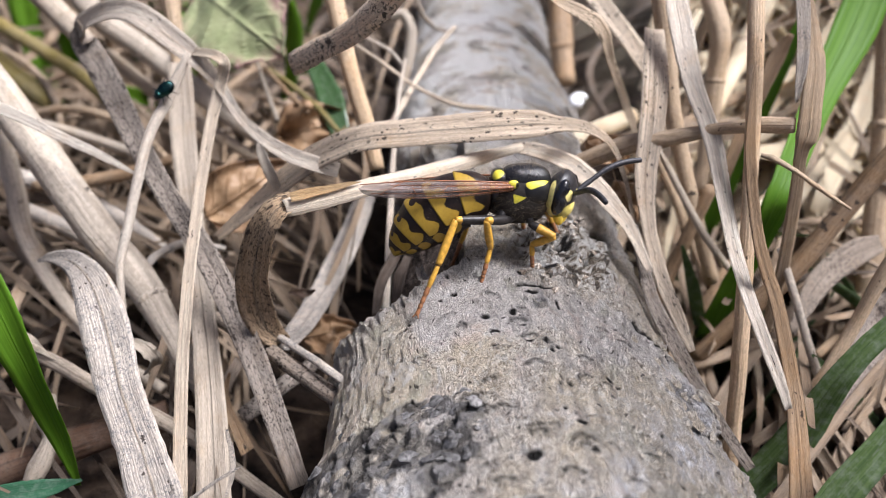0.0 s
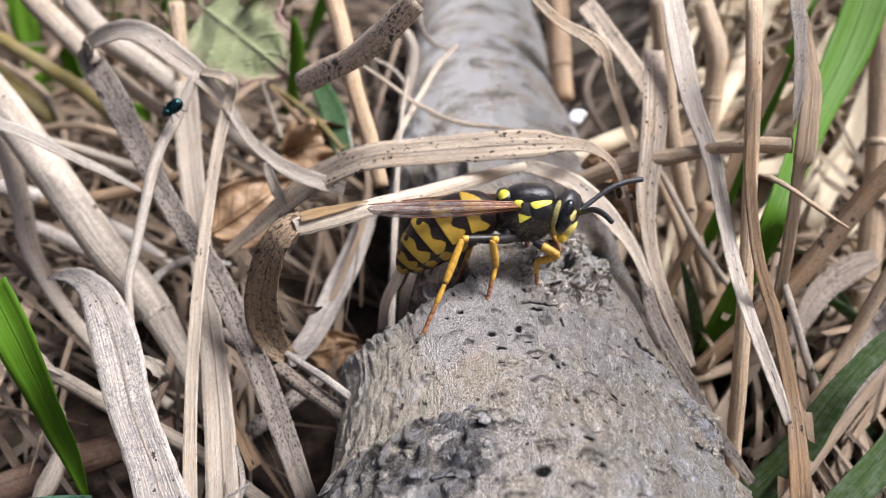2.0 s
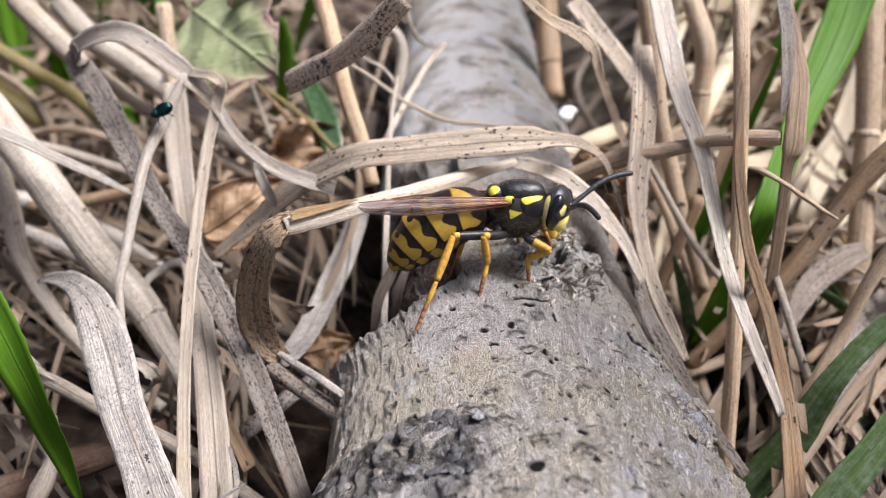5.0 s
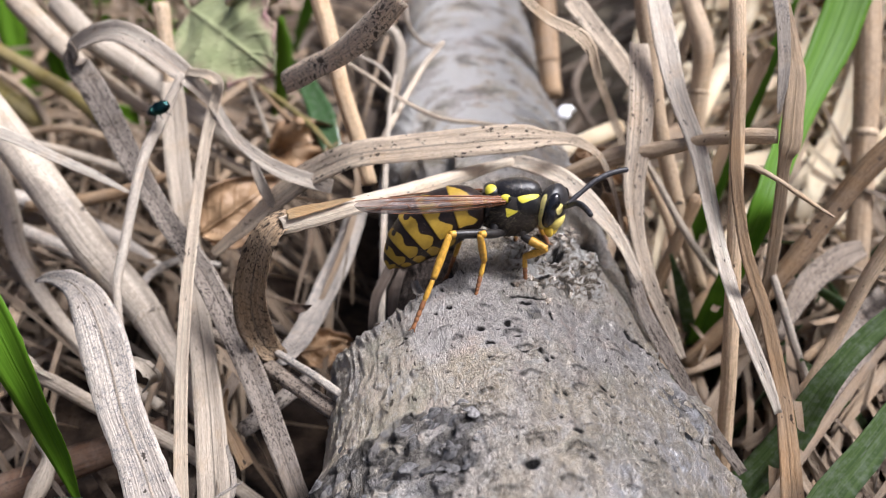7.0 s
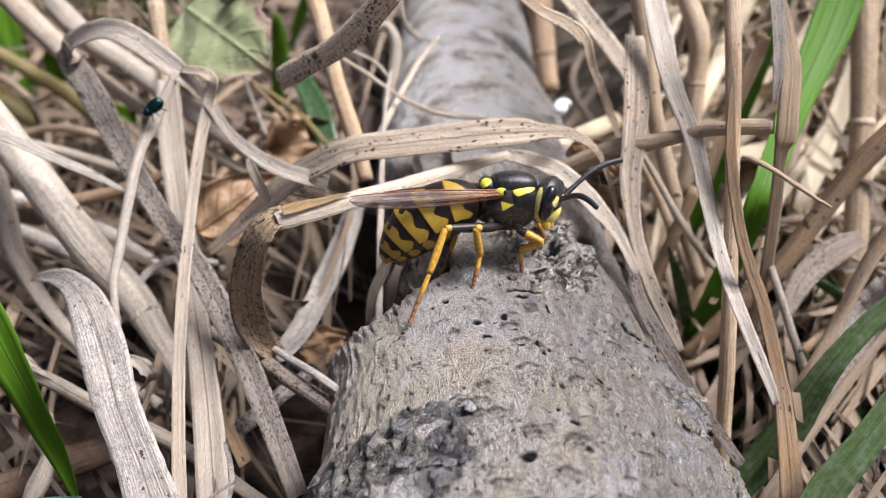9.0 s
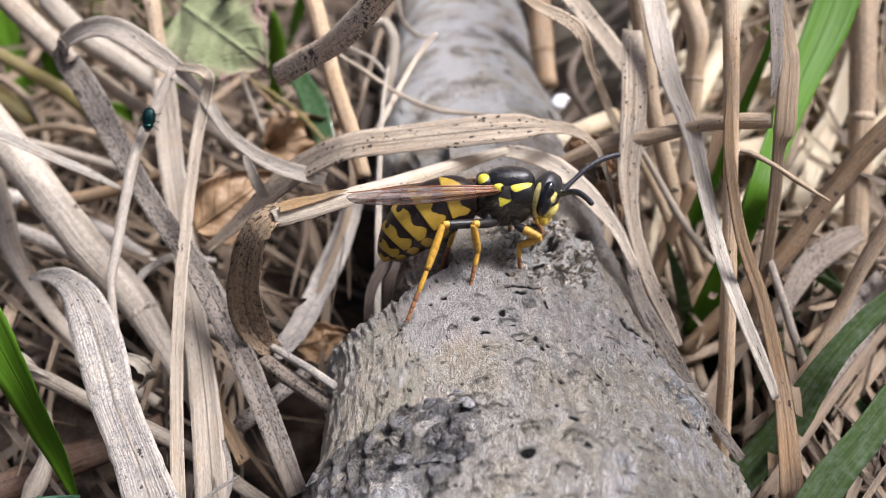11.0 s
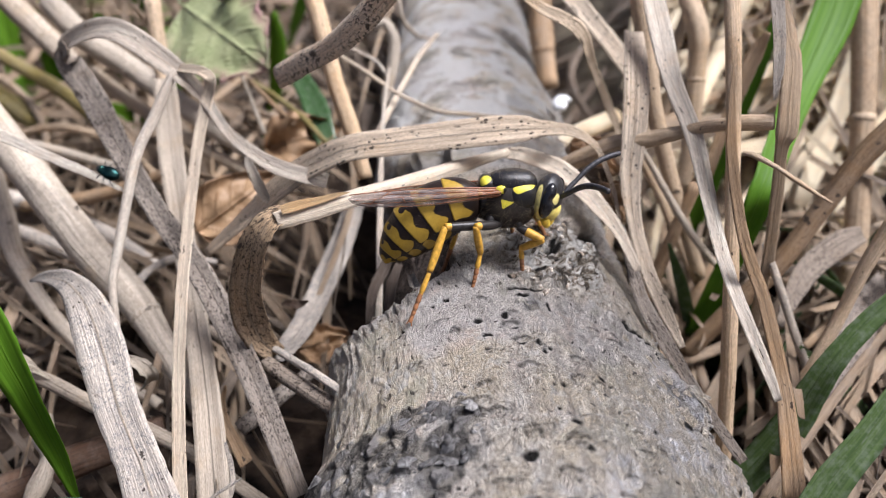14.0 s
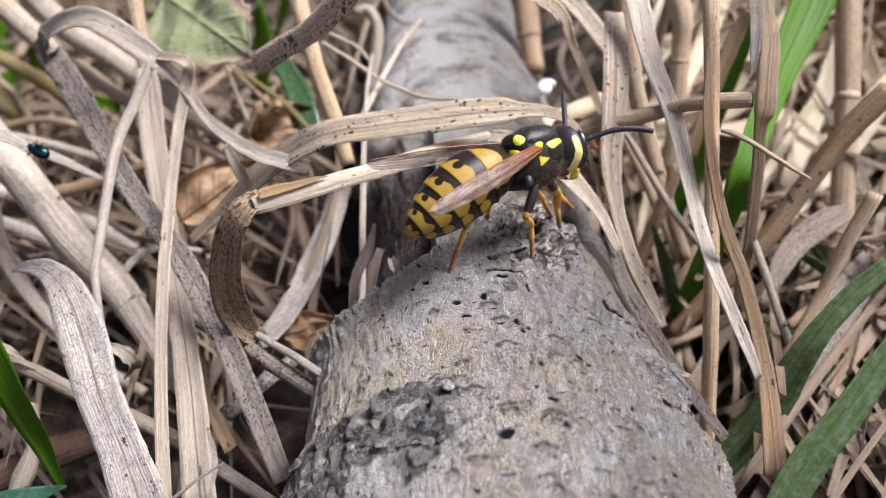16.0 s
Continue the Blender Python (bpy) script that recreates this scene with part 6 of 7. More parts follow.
def build_abdomen(wasp):
    q = spline(ABDOMEN, 14)
    line = q[:, :3]
    tang = np.gradient(line, axis=0)
    tang /= np.linalg.norm(tang, axis=1)[:, None]
    far = np.concatenate([[0], np.cumsum(np.linalg.norm(np.diff(line, axis=0), axis=1))])
    far /= far[-1]
    stalk = part("abdomen", limb("abdomen", [(-1.9, 0, -0.9), (-2.3, 0, -0.78), (-2.8, 0, -0.75)], [1.1, 0.55, 0.8], BLACK), wasp, "yellow and black banded abdomen")
    cuts = (0.0, 0.265, 0.465, 0.63, 0.775, 0.89, 1.0)
    for s in range(6):
        a, b = cuts[s], cuts[s + 1] + (0.018 if s < 5 else 0)
        rings = []
        steps = 30
        for i in range(steps + 1):
            f = a + (b - a) * i / steps
            c = np.array([np.interp(f, far, line[:, n]) for n in range(3)])
            t = np.array([np.interp(f, far, tang[:, n]) for n in range(3)])
            t /= np.linalg.norm(t)
            up = np.cross(t, (0, 1, 0))
            up = up / np.linalg.norm(up)
            up = up if up[2] > 0 or s > 3 else -up
            if up @ np.array((-0.6, 0, 0.8)) < 0:
                up = -up
            w = np.interp(f, far, q[:, 3])
            lip = 1 + 0.045 * (i / steps) ** 2 - (0.2 * max(0, (i - steps + 1.5) / 1.5) if s < 5 else 0)
            rings.append((c, -t, up, w * lip * 0.9, w * lip))

        def pattern(u, phi, s=s):
            """Yellow hind band, its black front edge reaching back along the spine and round two dots; spots on the belly plates."""
            front = 0.5 if s else 0.58
            front += (0.2 if s else 0.3) * max(0.0, 1 - phi / (0.3 if s else 0.75))
            front -= 0.12 * math.exp(-((phi - 0.95) / 0.3) ** 2) + 0.3 * math.exp(-((phi - 1.75) / 0.2) ** 2)
            front += 0.07 * math.exp(-((phi - 1.35) / 0.12) ** 2) + 0.02 * math.sin(9 * phi + s)
            y = u - front
            if s == 0:
                y = min(y, 0.5 - 0.5 * max(0, phi - 1.2))
            else:
                dot = max(spot(u, phi, 0.63, 0.55, 0.13, 0.15), min(0.5, 0.09 - abs(phi - 0.55) * 0.9) if u < 0.6 and s < 3 else -1)
                y = min(y, -dot if s < 5 else y)
            if phi > 1.93:
                y = 0.5 * min(1 - math.hypot((u - 0.68) / 0.36, (phi - 2.3) / 0.3), 0.97 - u) if s else -1.0
            return min(y, 1.6 * (0.985 - u) if s < 5 else y)

        seg = part("abdomen_segment", shell_of("abdomen_segment", rings, SHELL, pattern, 72), stalk)
        JOINTS.append((seg, tuple(rings[0][0])))

    def where(rng):
        f = rng.uniform(0.02, 0.9)
        c = np.array([np.interp(f, far, line[:, n]) for n in range(3)])
        w = np.interp(f, far, q[:, 3])
        a = rng.uniform(0, 2 * math.pi)
        d = np.array((0.0, math.sin(a), math.cos(a)))
        return c + d * w, d

    part("hair", hairs("hair", 350, 5, where, 0.35), stalk)
    return stalk


HEAD_AT = (2.95, 0, -0.25)


def build_head(wasp):
    """Head in its own space, its middle at the origin, the face to x."""
    def shape(d):
        return 1.0 - 0.16 * max(0, -d[2]) * abs(d[1]) - 0.12 * max(0, -d[0])

    def pattern(d):
        x, y, z = d[0], abs(d[1]), d[2]
        m = -1.0
        if x > 0.2:
            m = max(m, 0.55 - math.hypot(y / 1.15, (z + 0.5) / 0.7))                # face shield
            m = max(m, 0.5 - math.hypot(y / 0.5, (z - 0.3) / 0.26))                    # between the antennae
            m = max(m, 0.5 - math.hypot((y - 0.58) / 0.42, (z - 0.2) / 0.5))            # in the notch of the eye
        if y > 0.3:
            m = max(m, 0.5 - math.hypot((x + 0.24 + 0.1 * z) / (0.5 - 0.2 * z), max(0, abs(z + 0.12) - 0.55) / 0.42))   # stripe behind the eye
            m = max(m, 0.5 - math.hypot((x - 0.1) / 0.7, (z + 0.8) / 0.36))
        return m * 0.5

    head = part("head", blob("head", (0, 0, 0), (1.3, 2.0, 2.05), HEAD_SHELL, shape, pattern, 72, 84), wasp, "black head with a yellow face")
    part("face_shield", blob("face_shield", (0.78, 0, -0.78), (0.62, 1.22, 0.98), FACE, None, None, 32, 32), head, "pale yellow face shield")
    for s in (1, -1):
        def eye_shape(d):
            return 1.0 - 0.42 * max(0, d[0]) * math.exp(-((d[2] - 0.2) / 0.26) ** 2)
        part("eye", blob("eye", (0.42, s * 1.36, 0.12), (0.64, 0.78, 1.5), EYE, eye_shape, None, 36, 36), head, "glossy black compound eye")
        part("mandible", limb("mandible", [(0.55, s * 0.8, -1.5), (0.75, s * 0.6, -2.0), (0.8, s * 0.12, -2.3)], [0.85, 0.7, 0.18], [JAW, RUST], (0.7,)), head)

    def where(rng):
        d = rng.randn(3)
        d[0] = -abs(d[0]) * 0.4
        d /= np.linalg.norm(d)
        return d * (1.25, 1.95, 2.0), d

    part("hair", hairs("hair", 260, 8, where, 0.5), head)
    head.location = [c * MM for c in HEAD_AT]
    return head


def build_antenna(wasp):
    """Scape and beaded flagellum; the root at the origin, reaching along x and drooping at the tip."""
    pts = [(0, 0, 0), (0.75, 0, 0.02), (1.45, 0, 0.02)]
    ant = part("antenna", limb("antenna", pts, [0.4, 0.46, 0.46], FEELER), wasp)
    for i in range(10):
        a = i / 10
        x = 1.45 + 0.46 * i
        bend = -0.55 * (max(0, a - 0.2)) ** 2 * 3.6
        nxt = -0.55 * (max(0, a + 0.1 - 0.2)) ** 2 * 3.6
        w = 0.42 + 0.09 * math.sin(a * 3)
        part("antenna_joint", limb("antenna_joint", [(x - 0.02, 0, bend), (x + 0.22, 0, (bend + nxt) / 2), (x + 0.47, 0, nxt)], [w * 0.94, w, w * 0.93], FEELER), ant)
    return ant


def build_wing(wasp, s):
    """Folded fore wing; the root at the origin, reaching along -x."""
    nu, nv = 40, 13
    verts, uvs = [], []
    for layer in (0.012, -0.012):
        for i in range(nu):
            u = i / (nu - 1)
            w = 1.3 * (0.3 + 0.75 * math.sin(math.pi * (0.1 + 0.78 * u) ** 1.1)) * (1 if u < 0.9 else math.sqrt(max(0.0, 1 - ((u - 0.9) / 0.1) ** 2)) * 0.95 + 0.05)
            for j in range(nv):
                v = j / (nv - 1)
                z = 0.35 * w - v * w
                y = s * (0.12 * math.sin(v * 15) * 0.35 + 0.25 * math.sin(math.pi * v) + 0.1 * math.sin(u * 5))
                verts.append((-11.9 * u, y + s * layer, z))
                uvs.append((11.9 * u, v))
    m = nu * nv
    faces = []
    for i in range(nu - 1):
        for j in range(nv - 1):
            a = i * nv + j
            faces.append((a, a + 1, a + nv + 1, a + nv))
            faces.append((m + a, m + a + nv, m + a + nv + 1, m + a + 1))
    wing = part("wing", mesh_of("wing", verts, faces, WING, uvs=uvs), wasp, "folded smoky brown translucent wing")
    for v0, v1, end, w in ((0.0, 0.0, 0.99, 0.14), (0.3, 0.2, 0.8, 0.06), (0.55, 0.75, 0.92, 0.055), (0.8, 0.97, 0.75, 0.05), (0.2, 0.5, 0.95, 0.045)):
        line = []
        for i in range(12):
            u = end * i / 11
            w0 = 1.3 * (0.3 + 0.75 * math.sin(math.pi * (0.1 + 0.78 * u) ** 1.1))
            v = v0 + (v1 - v0) * i / 11
            line.append((-11.9 * u, s * (0.12 * math.sin(v * 15) * 0.35 + 0.25 * math.sin(math.pi * v) + 0.1 * math.sin(u * 5) + 0.02), 0.35 * w0 - v * w0))
        part("vein", limb("vein", line, [w] * 6 + [w * 0.6] * 6, VEIN), wing)
    for u0, v0, u1, v1 in ((0.42, 0.2, 0.47, 0.62), (0.56, 0.05, 0.6, 0.4), (0.66, 0.3, 0.63, 0.75), (0.72, 0.02, 0.8, 0.42), (0.3, 0.5, 0.36, 0.85), (0.82, 0.4, 0.86, 0.85)):
        line = []
        for i in range(5):
            u, v = u0 + (u1 - u0) * i / 4, v0 + (v1 - v0) * i / 4
            w0 = 1.3 * (0.3 + 0.75 * math.sin(math.pi * (0.1 + 0.78 * u) ** 1.1))
            line.append((-11.9 * u, s * (0.12 * math.sin(v * 15) * 0.35 + 0.25 * math.sin(math.pi * v) + 0.1 * math.sin(u * 5) + 0.02), 0.35 * w0 - v * w0))
        part("cross_vein", limb("cross_vein", line, [0.05] * 5, VEIN), wing)
    return wing


LEGS = {  # hip, thigh, shin, foot lengths
    "front": ((0.45, 1.05, -2.4), 2.3, 2.2, 2.2), "middle": ((-1.0, 1.1, -2.1), 2.7, 2.8, 2.9), "hind": ((-1.8, 1.2, -2.1), 3.9, 3.7, 4.3)}


def build_leg(wasp, which, s):
    """Hip fixed to the thorax; thigh, shin and foot lie along x from their joints."""
    (hx, hy, hz), thigh, shin, foot = LEGS[which]
    leg = part("leg", limb("leg", [(hx * 0.85, s * hy * 0.7, hz + 0.9), (hx, s * hy, hz + 0.3), (hx, s * hy, hz)], [0.9, 0.8, 0.6], BLACK), wasp, "yellow leg with a black thigh")
    a = part("thigh", limb("thigh", [(0, 0, 0), (thigh * 0.35, 0, 0), (thigh * 0.75, 0, 0), (thigh, 0, 0)], [0.56, 0.84, 0.78, 0.6], [BLACK, AMBER], ({"hind": 0.78, "middle": 0.7, "front": 0.3}[which],)), leg)
    b = part("shin", limb("shin", [(0, 0, 0), (shin * 0.12, 0, 0.02), (shin * 0.6, 0, 0), (shin, 0, 0)], [0.52, 0.62, 0.74, 0.58], AMBER), leg)
    part("spur", limb("spur", [(shin * 0.95, 0.1, -0.15), (shin * 1.02, 0.18, -0.4), (shin * 1.1, 0.2, -0.6)], [0.14, 0.1, 0.03], RUST), b)
    pts, wide, at = [], [], 0.0
    for n, share in enumerate((0.42, 0.19, 0.14, 0.1, 0.15)):
        big = 0.5 - 0.03 * n
        pts += [(foot * (at + 0.02), 0, 0), (foot * (at + 0.8 * share), 0, 0.02), (foot * (at + 0.97 * share), 0, 0)]
        wide += [big * 0.84, big, big * 0.82]
        at += share
    c = part("foot", limb("foot", pts, wide, [AMBER, RUST], (0.2 if which != "front" else 0.1,)), leg)
    for q in (1, -1):
        part("claw", limb("claw", [(foot * 0.97, q * 0.08, 0), (foot * 1.04, q * 0.2, 0.06), (foot * 1.07, q * 0.3, -0.08)], [0.14, 0.1, 0.03], RUST), c)
    return leg, a, b, c


def build_wasp():
    wasp = new("wasp")
    tagged(wasp, "black and yellow wasp feeding on the log", "wasp")
    build_thorax(wasp)
    bits = {"abdomen": build_abdomen(wasp), "head": build_head(wasp)}
    for s, key in ((-1, "r"), (1, "l")):
        bits["antenna_" + key] = build_antenna(wasp)
        bits["wing_" + key] = build_wing(wasp, s)
        for which in LEGS:
            bits[which + "_" + key] = build_leg(wasp, which, s)
    return wasp, bits


# ---- the small beetle ----
def build_beetle():
    """Body along x, its feet at z = 0."""
    shine = Nodes("metallic_green_shell", 0.18, 0.6)
    g = shine.noise(shine.place((1.2, 1.2, 1.2), shift=False), 1.0, 3, 0.5)
    shine.set("Base Color", shine.ramp(g, (0.4, (0.004, 0.014, 0.016)), (0.55, (0.012, 0.05, 0.046)), (0.68, (0.05, 0.12, 0.075))))
    shine.set("Metallic", 0.85)
    shine.bump(shine.noise(shine.place((16, 16, 16), shift=False), 1.0, 2, 0.5), 0.02)
    bug = new("beetle")
    tagged(bug, "tiny metallic green beetle crawling on straw", "beetle")
    for s in (1, -1):
        def cover(d, s=s):
            return 1.0 if d[1] * s > 0 else 0.94
        part("wing_case", blob("wing_case", (-0.18, s * 0.03, 0.5), (0.88, 0.56, 0.42), shine.mat, cover, None, 24, 24), bug)
        for x, lean in ((0.45, 0.4), (0.1, 0.0), (-0.35, -0.4)):
            part("leg", limb("leg", [(x, s * 0.35, 0.35), (x + lean * 0.5, s * 0.7, 0.45), (x + lean, s * 0.9, 0.02)], [0.12, 0.1, 0.05], BLACK), bug)
        part("antenna", limb("antenna", [(0.98, s * 0.14, 0.5), (1.25, s * 0.3, 0.6), (1.5, s * 0.45, 0.55)], [0.05, 0.05, 0.06], BLACK), bug)
    part("pronotum", blob("pronotum", (0.6, 0, 0.48), (0.32, 0.45, 0.34), shine.mat, None, None, 20, 20), bug)
    part("head", blob("head", (0.9, 0, 0.42), (0.2, 0.28, 0.24), BLACK, None, None, 16, 16), bug)
    return bug


WASP, BITS = build_wasp()
BEETLE = build_beetle()


WASP_ROWS = [  # seconds, place in millimetres, turn in degrees
    (0, 6.0, 47.85, 31.75, -19.7, 0.5, 1.2),
    (2, 6.0, 47.85, 31.75, -19.7, 0.5, 1.2),
    (4, 6.0, 47.85, 31.75, -19.7, 0.5, 1.2),
    (6.5, 6.0, 47.85, 31.75, -19.7, 0.5, 1.2),
    (9, 6.0, 47.85, 31.75, -19.7, 0.5, 1.2),
    (11.5, 6.0, 47.85, 31.75, -19.7, 0.5, 1.2),
    (13, 6.0, 47.85, 31.75, -19.7, 0.5, 1.2),
    (14.5, 6.0, 47.85, 31.75, -19.7, 0.5, 1.2),
    (15, 6.0, 47.85, 31.75, -19.7, 0.5, 1.2),
    (15.2, 6.05, 48.1, 32.0, -19, -1.5, 4.5),
    (15.4, 6.17, 48.0, 31.8, -20, -2.5, 8),
    (15.6, 6.19, 47.0, 33.2, -19.2, -5, 17.5),
    (15.7, 6.8, 46.8, 34.0, -19.6, -1.5, 24.5),
    (15.8, 7.7, 46.9, 34.3, -20, 2.5, 28.5),
    (16, 9.25, 46.8, 34.1, -20.2, 8.5, 32.4),
]
HEAD_ROWS = [(0, 0, 16, -24), (2, 0, 18, -23), (4, 0, 16, -25), (6.5, 0, 18, -26), (9, 0, 16, -24), (11.5, 0, 18, -23), (13, 0, 16, -24), (14.5, 0, 17, -24), (15.0, 0, 10, -12), (15.4, 0, 6, 0), (15.8, 0, 4, 8), (16.0, 0, 6, 10)]
ABDOMEN_ROWS = [(0, 4, 0), (1, 5.2, 0), (2, 4, 0), (3, 5.2, 0), (4, 4, 0), (6.5, 5, 0), (8, 4, 0), (9, 5.2, 0), (11.5, 4, 0), (13, 5.2, 0), (14.5, 4.2, 0), (15.2, 9, -2.5), (15.4, 10, -2.5), (15.6, 6, -4), (15.7, 2.5, -7), (15.8, 0.5, -11), (16.0, -1, -14)]
UNCURL = [(0, 0), (9, 0), (14.8, 0), (15.2, 0.5), (15.4, 1), (15.6, 4.5), (15.8, 5), (16.0, 6.5)]   # degrees that each joint of the abdomen straightens
WING_ROWS = [(0, 8, 0, 4.5), (4, 8, 0, 4.5), (9, 8, 0, 4.5), (14.5, 8, 0, 4.5), (15.2, 8, 1, 4), (15.4, 8, 3, 2), (15.6, 12, -10, -1), (15.7, 14, -10, -2), (15.8, 16, -8, 8), (16.0, 22, -11.5, 9)]
LEFT_FEELER = [(0, 0.79, 0.43, 0.43), (4, 0.79, 0.43, 0.44), (6.5, 0.77, 0.45, 0.46), (9, 0.75, 0.46, 0.48), (11.5, 0.73, 0.47, 0.49), (13, 0.70, 0.49, 0.52), (14.5, 0.71, 0.48, 0.51), (15, 0.50, 0.65, 0.57), (15.3, 0.24, 0.77, 0.58), (15.6, -0.05, 0.84, 0.54), (15.8, 0.00, 0.86, 0.50), (16, 0.07, 0.88, 0.47)]
RIGHT_FEELER = [(0, 0.19, -0.78, 0.60), (2, 0.21, -0.77, 0.61), (4, 0.19, -0.78, 0.60), (6.5, 0.14, -0.79, 0.59), (7.5, 0.12, -0.77, 0.63), (9, 0.25, -0.77, 0.59), (11.5, 0.21, -0.78, 0.59), (13, 0.41, -0.66, 0.62), (14.5, 0.36, -0.58, 0.73), (15, 0.76, -0.18, 0.62), (15.3, 0.89, -0.04, 0.45), (15.6, 0.94, -0.06, 0.34), (16, 0.93, 0.01, 0.35)]
FOOTHOLDS = {
    "hind_r": [(0, -1.94, 41.31, 25.08), (4, -1.94, 41.31, 25.08), (9, -1.94, 41.31, 25.08), (14.5, -1.94, 41.31, 25.08), (15, -1.94, 41.31, 25.08), (15.2, -1.94, 41.31, 25.08), (15.4, -1.94, 41.31, 25.08), (15.5, -1.94, 41.31, 25.08), (15.6, -0.80, 41.89, 25.28), (15.7, 1.49, 43.03, 25.67), (15.8, 2.61, 43.57, 25.86), (15.9, 2.58, 43.51, 25.87), (16, 2.54, 43.45, 25.87)],
    "middle_r": [(0, 2.90, 43.97, 26.05), (4, 2.90, 43.97, 26.05), (9, 2.90, 43.97, 26.05), (14.5, 2.90, 43.97, 26.05), (15, 2.90, 43.97, 26.05), (15.2, 2.90, 43.97, 26.05), (15.4, 2.90, 43.97, 26.05), (15.5, 2.90, 43.97, 26.05), (15.6, 2.90, 43.97, 26.05), (15.7, 6.80, 45.24, 26.40), (15.8, 9.85, 46.13, 26.64), (15.9, 9.46, 45.48, 26.43), (16, 9.08, 44.82, 26.21)],
    "front_r": [(0, 6.85, 45.31, 26.21), (4, 6.85, 45.31, 26.21), (9, 6.85, 45.31, 26.21), (14.5, 6.85, 45.31, 26.21), (15, 6.85, 45.31, 26.21), (15.2, 6.85, 45.31, 26.21), (15.4, 7.53, 45.41, 26.28), (15.5, 8.87, 45.60, 26.42), (15.6, 10.22, 45.79, 26.57), (15.7, 10.25, 45.68, 26.50), (15.8, 10.28, 45.57, 26.43), (15.9, 10.76, 46.25, 26.55), (16, 11.68, 47.73, 26.88)],
    "hind_l": [(0, 0.75, 48.88, 23.98), (4, 0.75, 48.88, 23.98), (9, 0.75, 48.88, 23.98), (14.5, 0.75, 48.88, 23.98), (15, 0.75, 48.88, 23.98), (15.2, 0.75, 48.88, 23.98), (15.4, 0.75, 48.88, 23.98), (15.5, 0.75, 48.88, 23.98), (15.6, 0.75, 48.88, 23.98), (15.7, 3.33, 49.44, 24.47), (15.8, 5.91, 50.00, 24.96), (15.9, 5.95, 49.96, 24.98), (16, 5.99, 49.92, 25.00)],
    "middle_l": [(0, 6.91, 51.05, 25.31), (4, 6.91, 51.05, 25.31), (9, 6.91, 51.05, 25.31), (14.5, 6.91, 51.05, 25.31), (15, 6.91, 51.05, 25.31), (15.2, 6.91, 51.05, 25.31), (15.4, 6.91, 51.05, 25.31), (15.5, 6.91, 51.05, 25.31), (15.6, 6.91, 51.05, 25.31), (15.7, 9.43, 50.90, 25.29), (15.8, 11.94, 50.74, 25.27), (15.9, 11.98, 50.62, 25.18), (16, 12.01, 50.51, 25.10)],
    "front_l": [(0, 9.36, 50.45, 26.18), (4, 9.36, 50.45, 26.18), (9, 9.36, 50.45, 26.18), (14.5, 9.36, 50.45, 26.18), (15, 9.36, 50.45, 26.18), (15.2, 9.36, 50.45, 26.18), (15.4, 9.36, 50.45, 26.18), (15.5, 11.17, 50.48, 25.93), (15.6, 12.97, 50.51, 25.68), (15.7, 13.39, 50.52, 25.56), (15.8, 13.81, 50.53, 25.44), (15.9, 14.23, 50.53, 25.32), (16, 14.65, 50.54, 25.20)],
}
BEETLE_ROWS = [
    (0, -24.39, 61.14, 33.94, -0.78, -0.36, -0.51),
    (2, -24.03, 60.34, 34.50, -0.80, -0.34, -0.50),
    (4, -24.06, 60.39, 34.29, -0.87, -0.27, -0.42),
    (6.5, -24.08, 60.58, 34.32, -0.92, -0.21, -0.33),
    (8, -24.20, 60.63, 34.33, -0.90, -0.23, -0.36),
    (9, -24.11, 60.54, 34.28, -0.80, -0.34, -0.50),
    (10.5, -24.08, 60.02, 33.87, -0.44, -0.51, -0.74),
    (11.5, -24.49, 58.61, 32.32, 0.01, -0.58, -0.82),
    (12, -25.34, 57.52, 30.59, -0.48, -0.50, -0.72),
    (12.5, -25.90, 56.69, 29.94, -0.65, -0.43, -0.62),
    (13, -26.06, 56.64, 30.00, -0.96, -0.15, -0.24),
    (13.5, -26.62, 56.52, 29.82, -0.98, 0.12, 0.15),
    (14, -27.86, 56.87, 29.85, -0.90, 0.26, 0.35),
    (14.5, -28.99, 57.41, 30.44, -0.87, 0.29, 0.39),
    (15, -31.30, 57.65, 31.15, -0.84, 0.32, 0.43),
    (15.5, -32.11, 58.24, 30.40, -0.86, 0.30, 0.41),
    (16, -32.43, 58.17, 30.44, -0.86, 0.31, 0.41),
]


# ---- what moves ----
SIZE = 0.94


def wasp_at(t):
    """The wasp's pose at a time, between its rows."""
    ts = [r[0] for r in WASP_ROWS]
    return pose(*[float(np.interp(t, ts, [r[i] for r in WASP_ROWS])) * (MM if i < 4 else 1) for i in range(1, 7)]) @ Matrix.Scale(SIZE, 4)


def head_at(t):
    return pose(*(c * MM for c in HEAD_AT), *[float(np.interp(t, [r[0] for r in HEAD_ROWS], [r[i] for r in HEAD_ROWS])) for i in (1, 2, 3)])


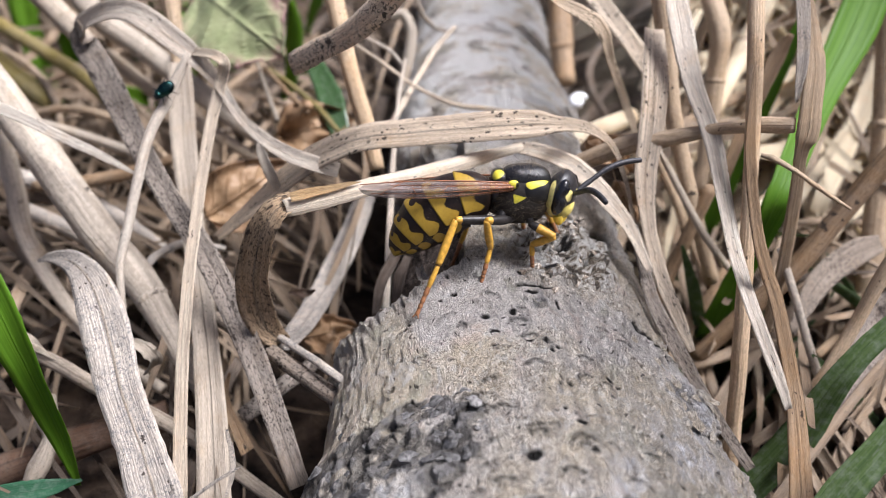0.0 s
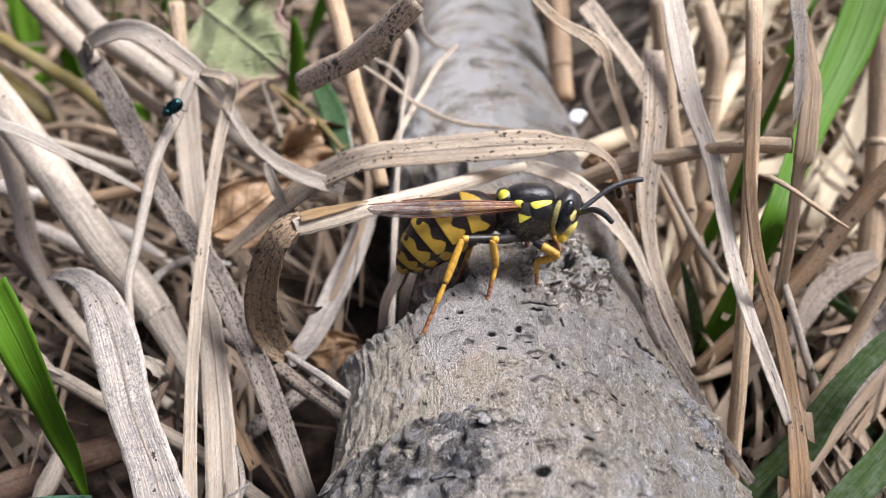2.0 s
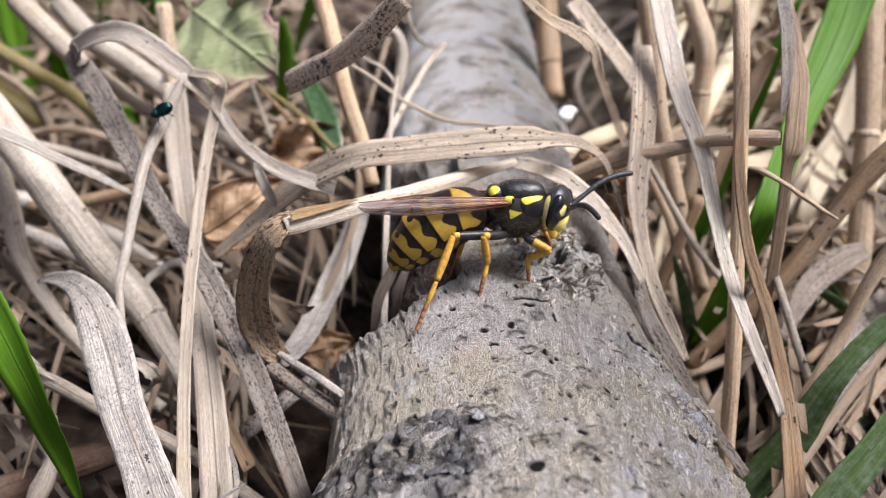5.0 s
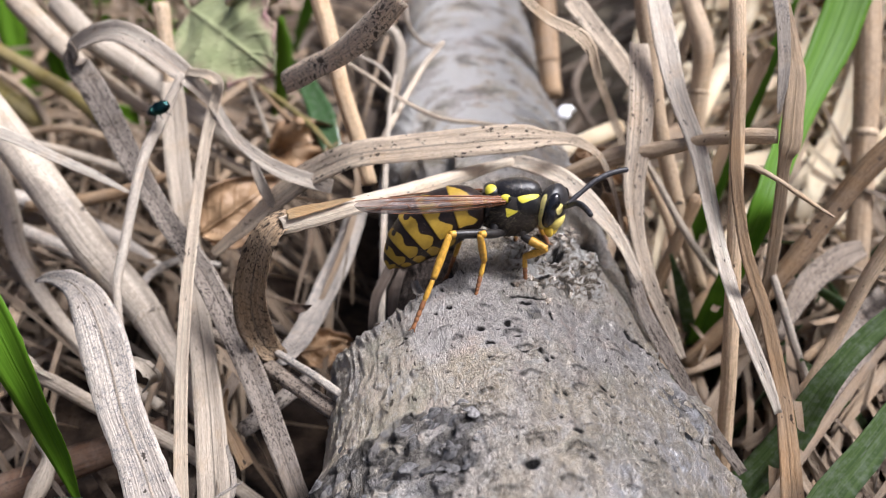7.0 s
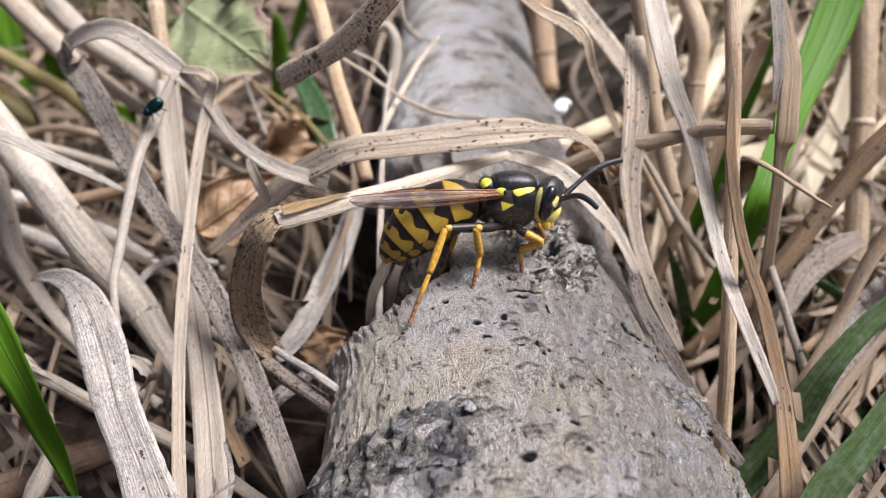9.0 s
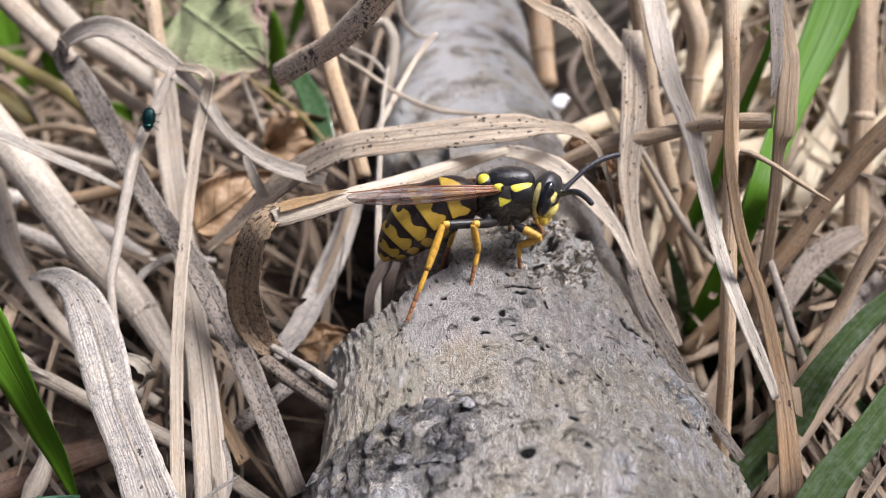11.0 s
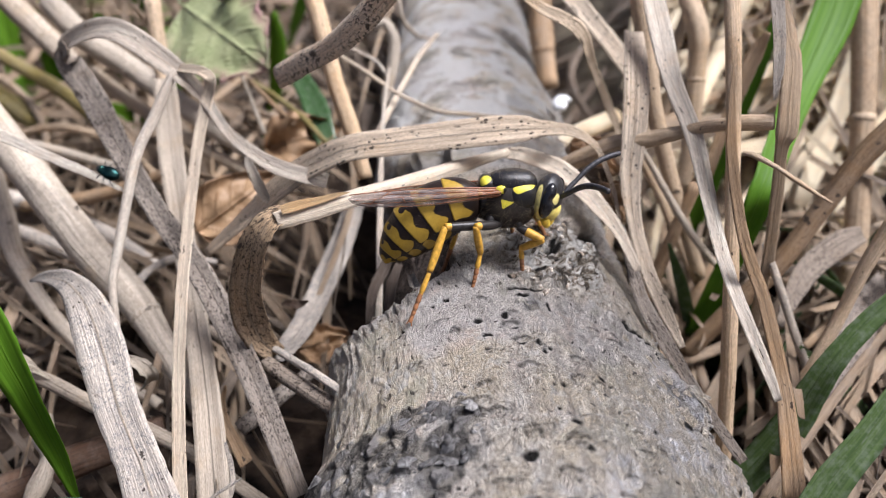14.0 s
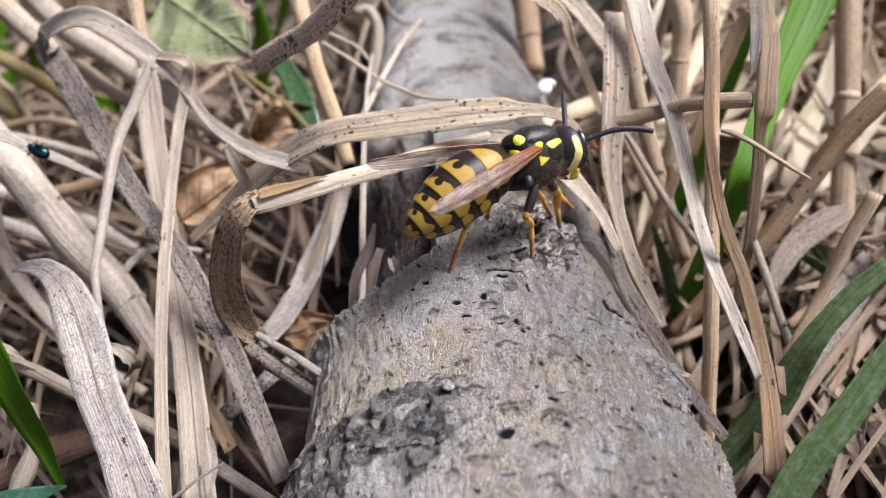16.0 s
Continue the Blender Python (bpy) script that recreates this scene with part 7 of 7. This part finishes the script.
def leg_poses(which, s, body, foot, t):
    """Poses of thigh, shin and foot in the wasp's space for a foothold in the world."""
    (hx, hy, hz), thigh, shin, tarsus = LEGS[which]
    hip = Vector((hx, s * hy, hz))
    toe = body.inverted() @ (Vector(foot) * MM) / MM
    ankle = toe + tarsus * (0.62 * Vector((0, 0, 1)) + 0.75 * (hip - toe).normalized()).normalized()
    way = ankle - hip
    d = min(way.length, (thigh + shin) * 0.995)
    way.normalize()
    ankle = hip + way * d
    along = (thigh ** 2 - shin ** 2 + d ** 2) / (2 * d)
    off = math.sqrt(max(0.0, thigh ** 2 - along ** 2))
    out = Vector({"hind": (-2.6, s * 0.9, 0.6), "middle": (-0.5, s * 0.9, 1.5), "front": (1.0, s * 0.9, 1.2)}[which])
    if which == "hind" and t > 15.65:
        out = Vector((3.0, s * 2.5, 3.0))
    out = (out - way * out.dot(way)).normalized()
    knee = hip + way * along + out * off
    side = Vector((0.2, s, 0.3))
    return [facing(a, b - a, side) for a, b in ((hip, knee), (knee, ankle), (ankle, toe))]


def motions():
    WASP.scale = (SIZE, SIZE, SIZE)
    walk(WASP, [(t, pose(x * MM, y * MM, z * MM, rx, ry, rz)) for t, x, y, z, rx, ry, rz in WASP_ROWS])
    times = [r[0] for r in WASP_ROWS]
    walk(BITS["head"], [(t, head_at(t)) for t in times])
    walk(BITS["abdomen"], [(t, pose(-2.0 * MM, 0, -0.8 * MM, 0, ry, rz) @ pose(2.0 * MM, 0, 0.8 * MM)) for t, ry, rz in ABDOMEN_ROWS])
    for n, (seg, _) in enumerate(JOINTS[1:], 1):
        made = []
        for t, bend in UNCURL:
            m = Matrix()
            for _, (x, y, z) in JOINTS[1:n + 1]:
                m = m @ pose(x * MM, y * MM, z * MM, 0, bend) @ pose(-x * MM, -y * MM, -z * MM)
            made.append((t, m))
        walk(seg, made)
    for key, s, rows in (("antenna_r", -1, RIGHT_FEELER), ("antenna_l", 1, LEFT_FEELER)):
        made = []
        for t, *d in rows:
            body = wasp_at(t)
            ahead = body.to_quaternion().inverted() @ Vector(d)
            root = head_at(t) @ (Vector((1.15, s * 0.42, 0.5)) * MM) / MM
            made.append((t, facing(root, ahead, (0, 0, 1))))
        walk(BITS[key], made)
    for key, s in (("wing_r", -1), ("wing_l", 1)):
        walk(BITS[key], [(t, pose(-1.0 * MM, s * 1.75 * MM, 0.75 * MM, s * tip, droop + (0 if s < 0 else -5 if t < 15.5 else 14), -s * splay)) for t, tip, droop, splay in WING_ROWS])
    for key, rows in FOOTHOLDS.items():
        which, s = key.split("_")[0], -1 if key.endswith("_r") else 1
        made = []
        for t, *f in rows:
            made.append((t, leg_poses(which, s, wasp_at(t), f, t)))
        for i, bone in enumerate(BITS[key][1:]):
            walk(bone, [(t, p[i]) for t, p in made])
    walk(BEETLE, [(t, facing((x, y, z), ahead, (0.1, -0.75, 0.65))) for t, x, y, z, *ahead in BEETLE_ROWS])


motions()
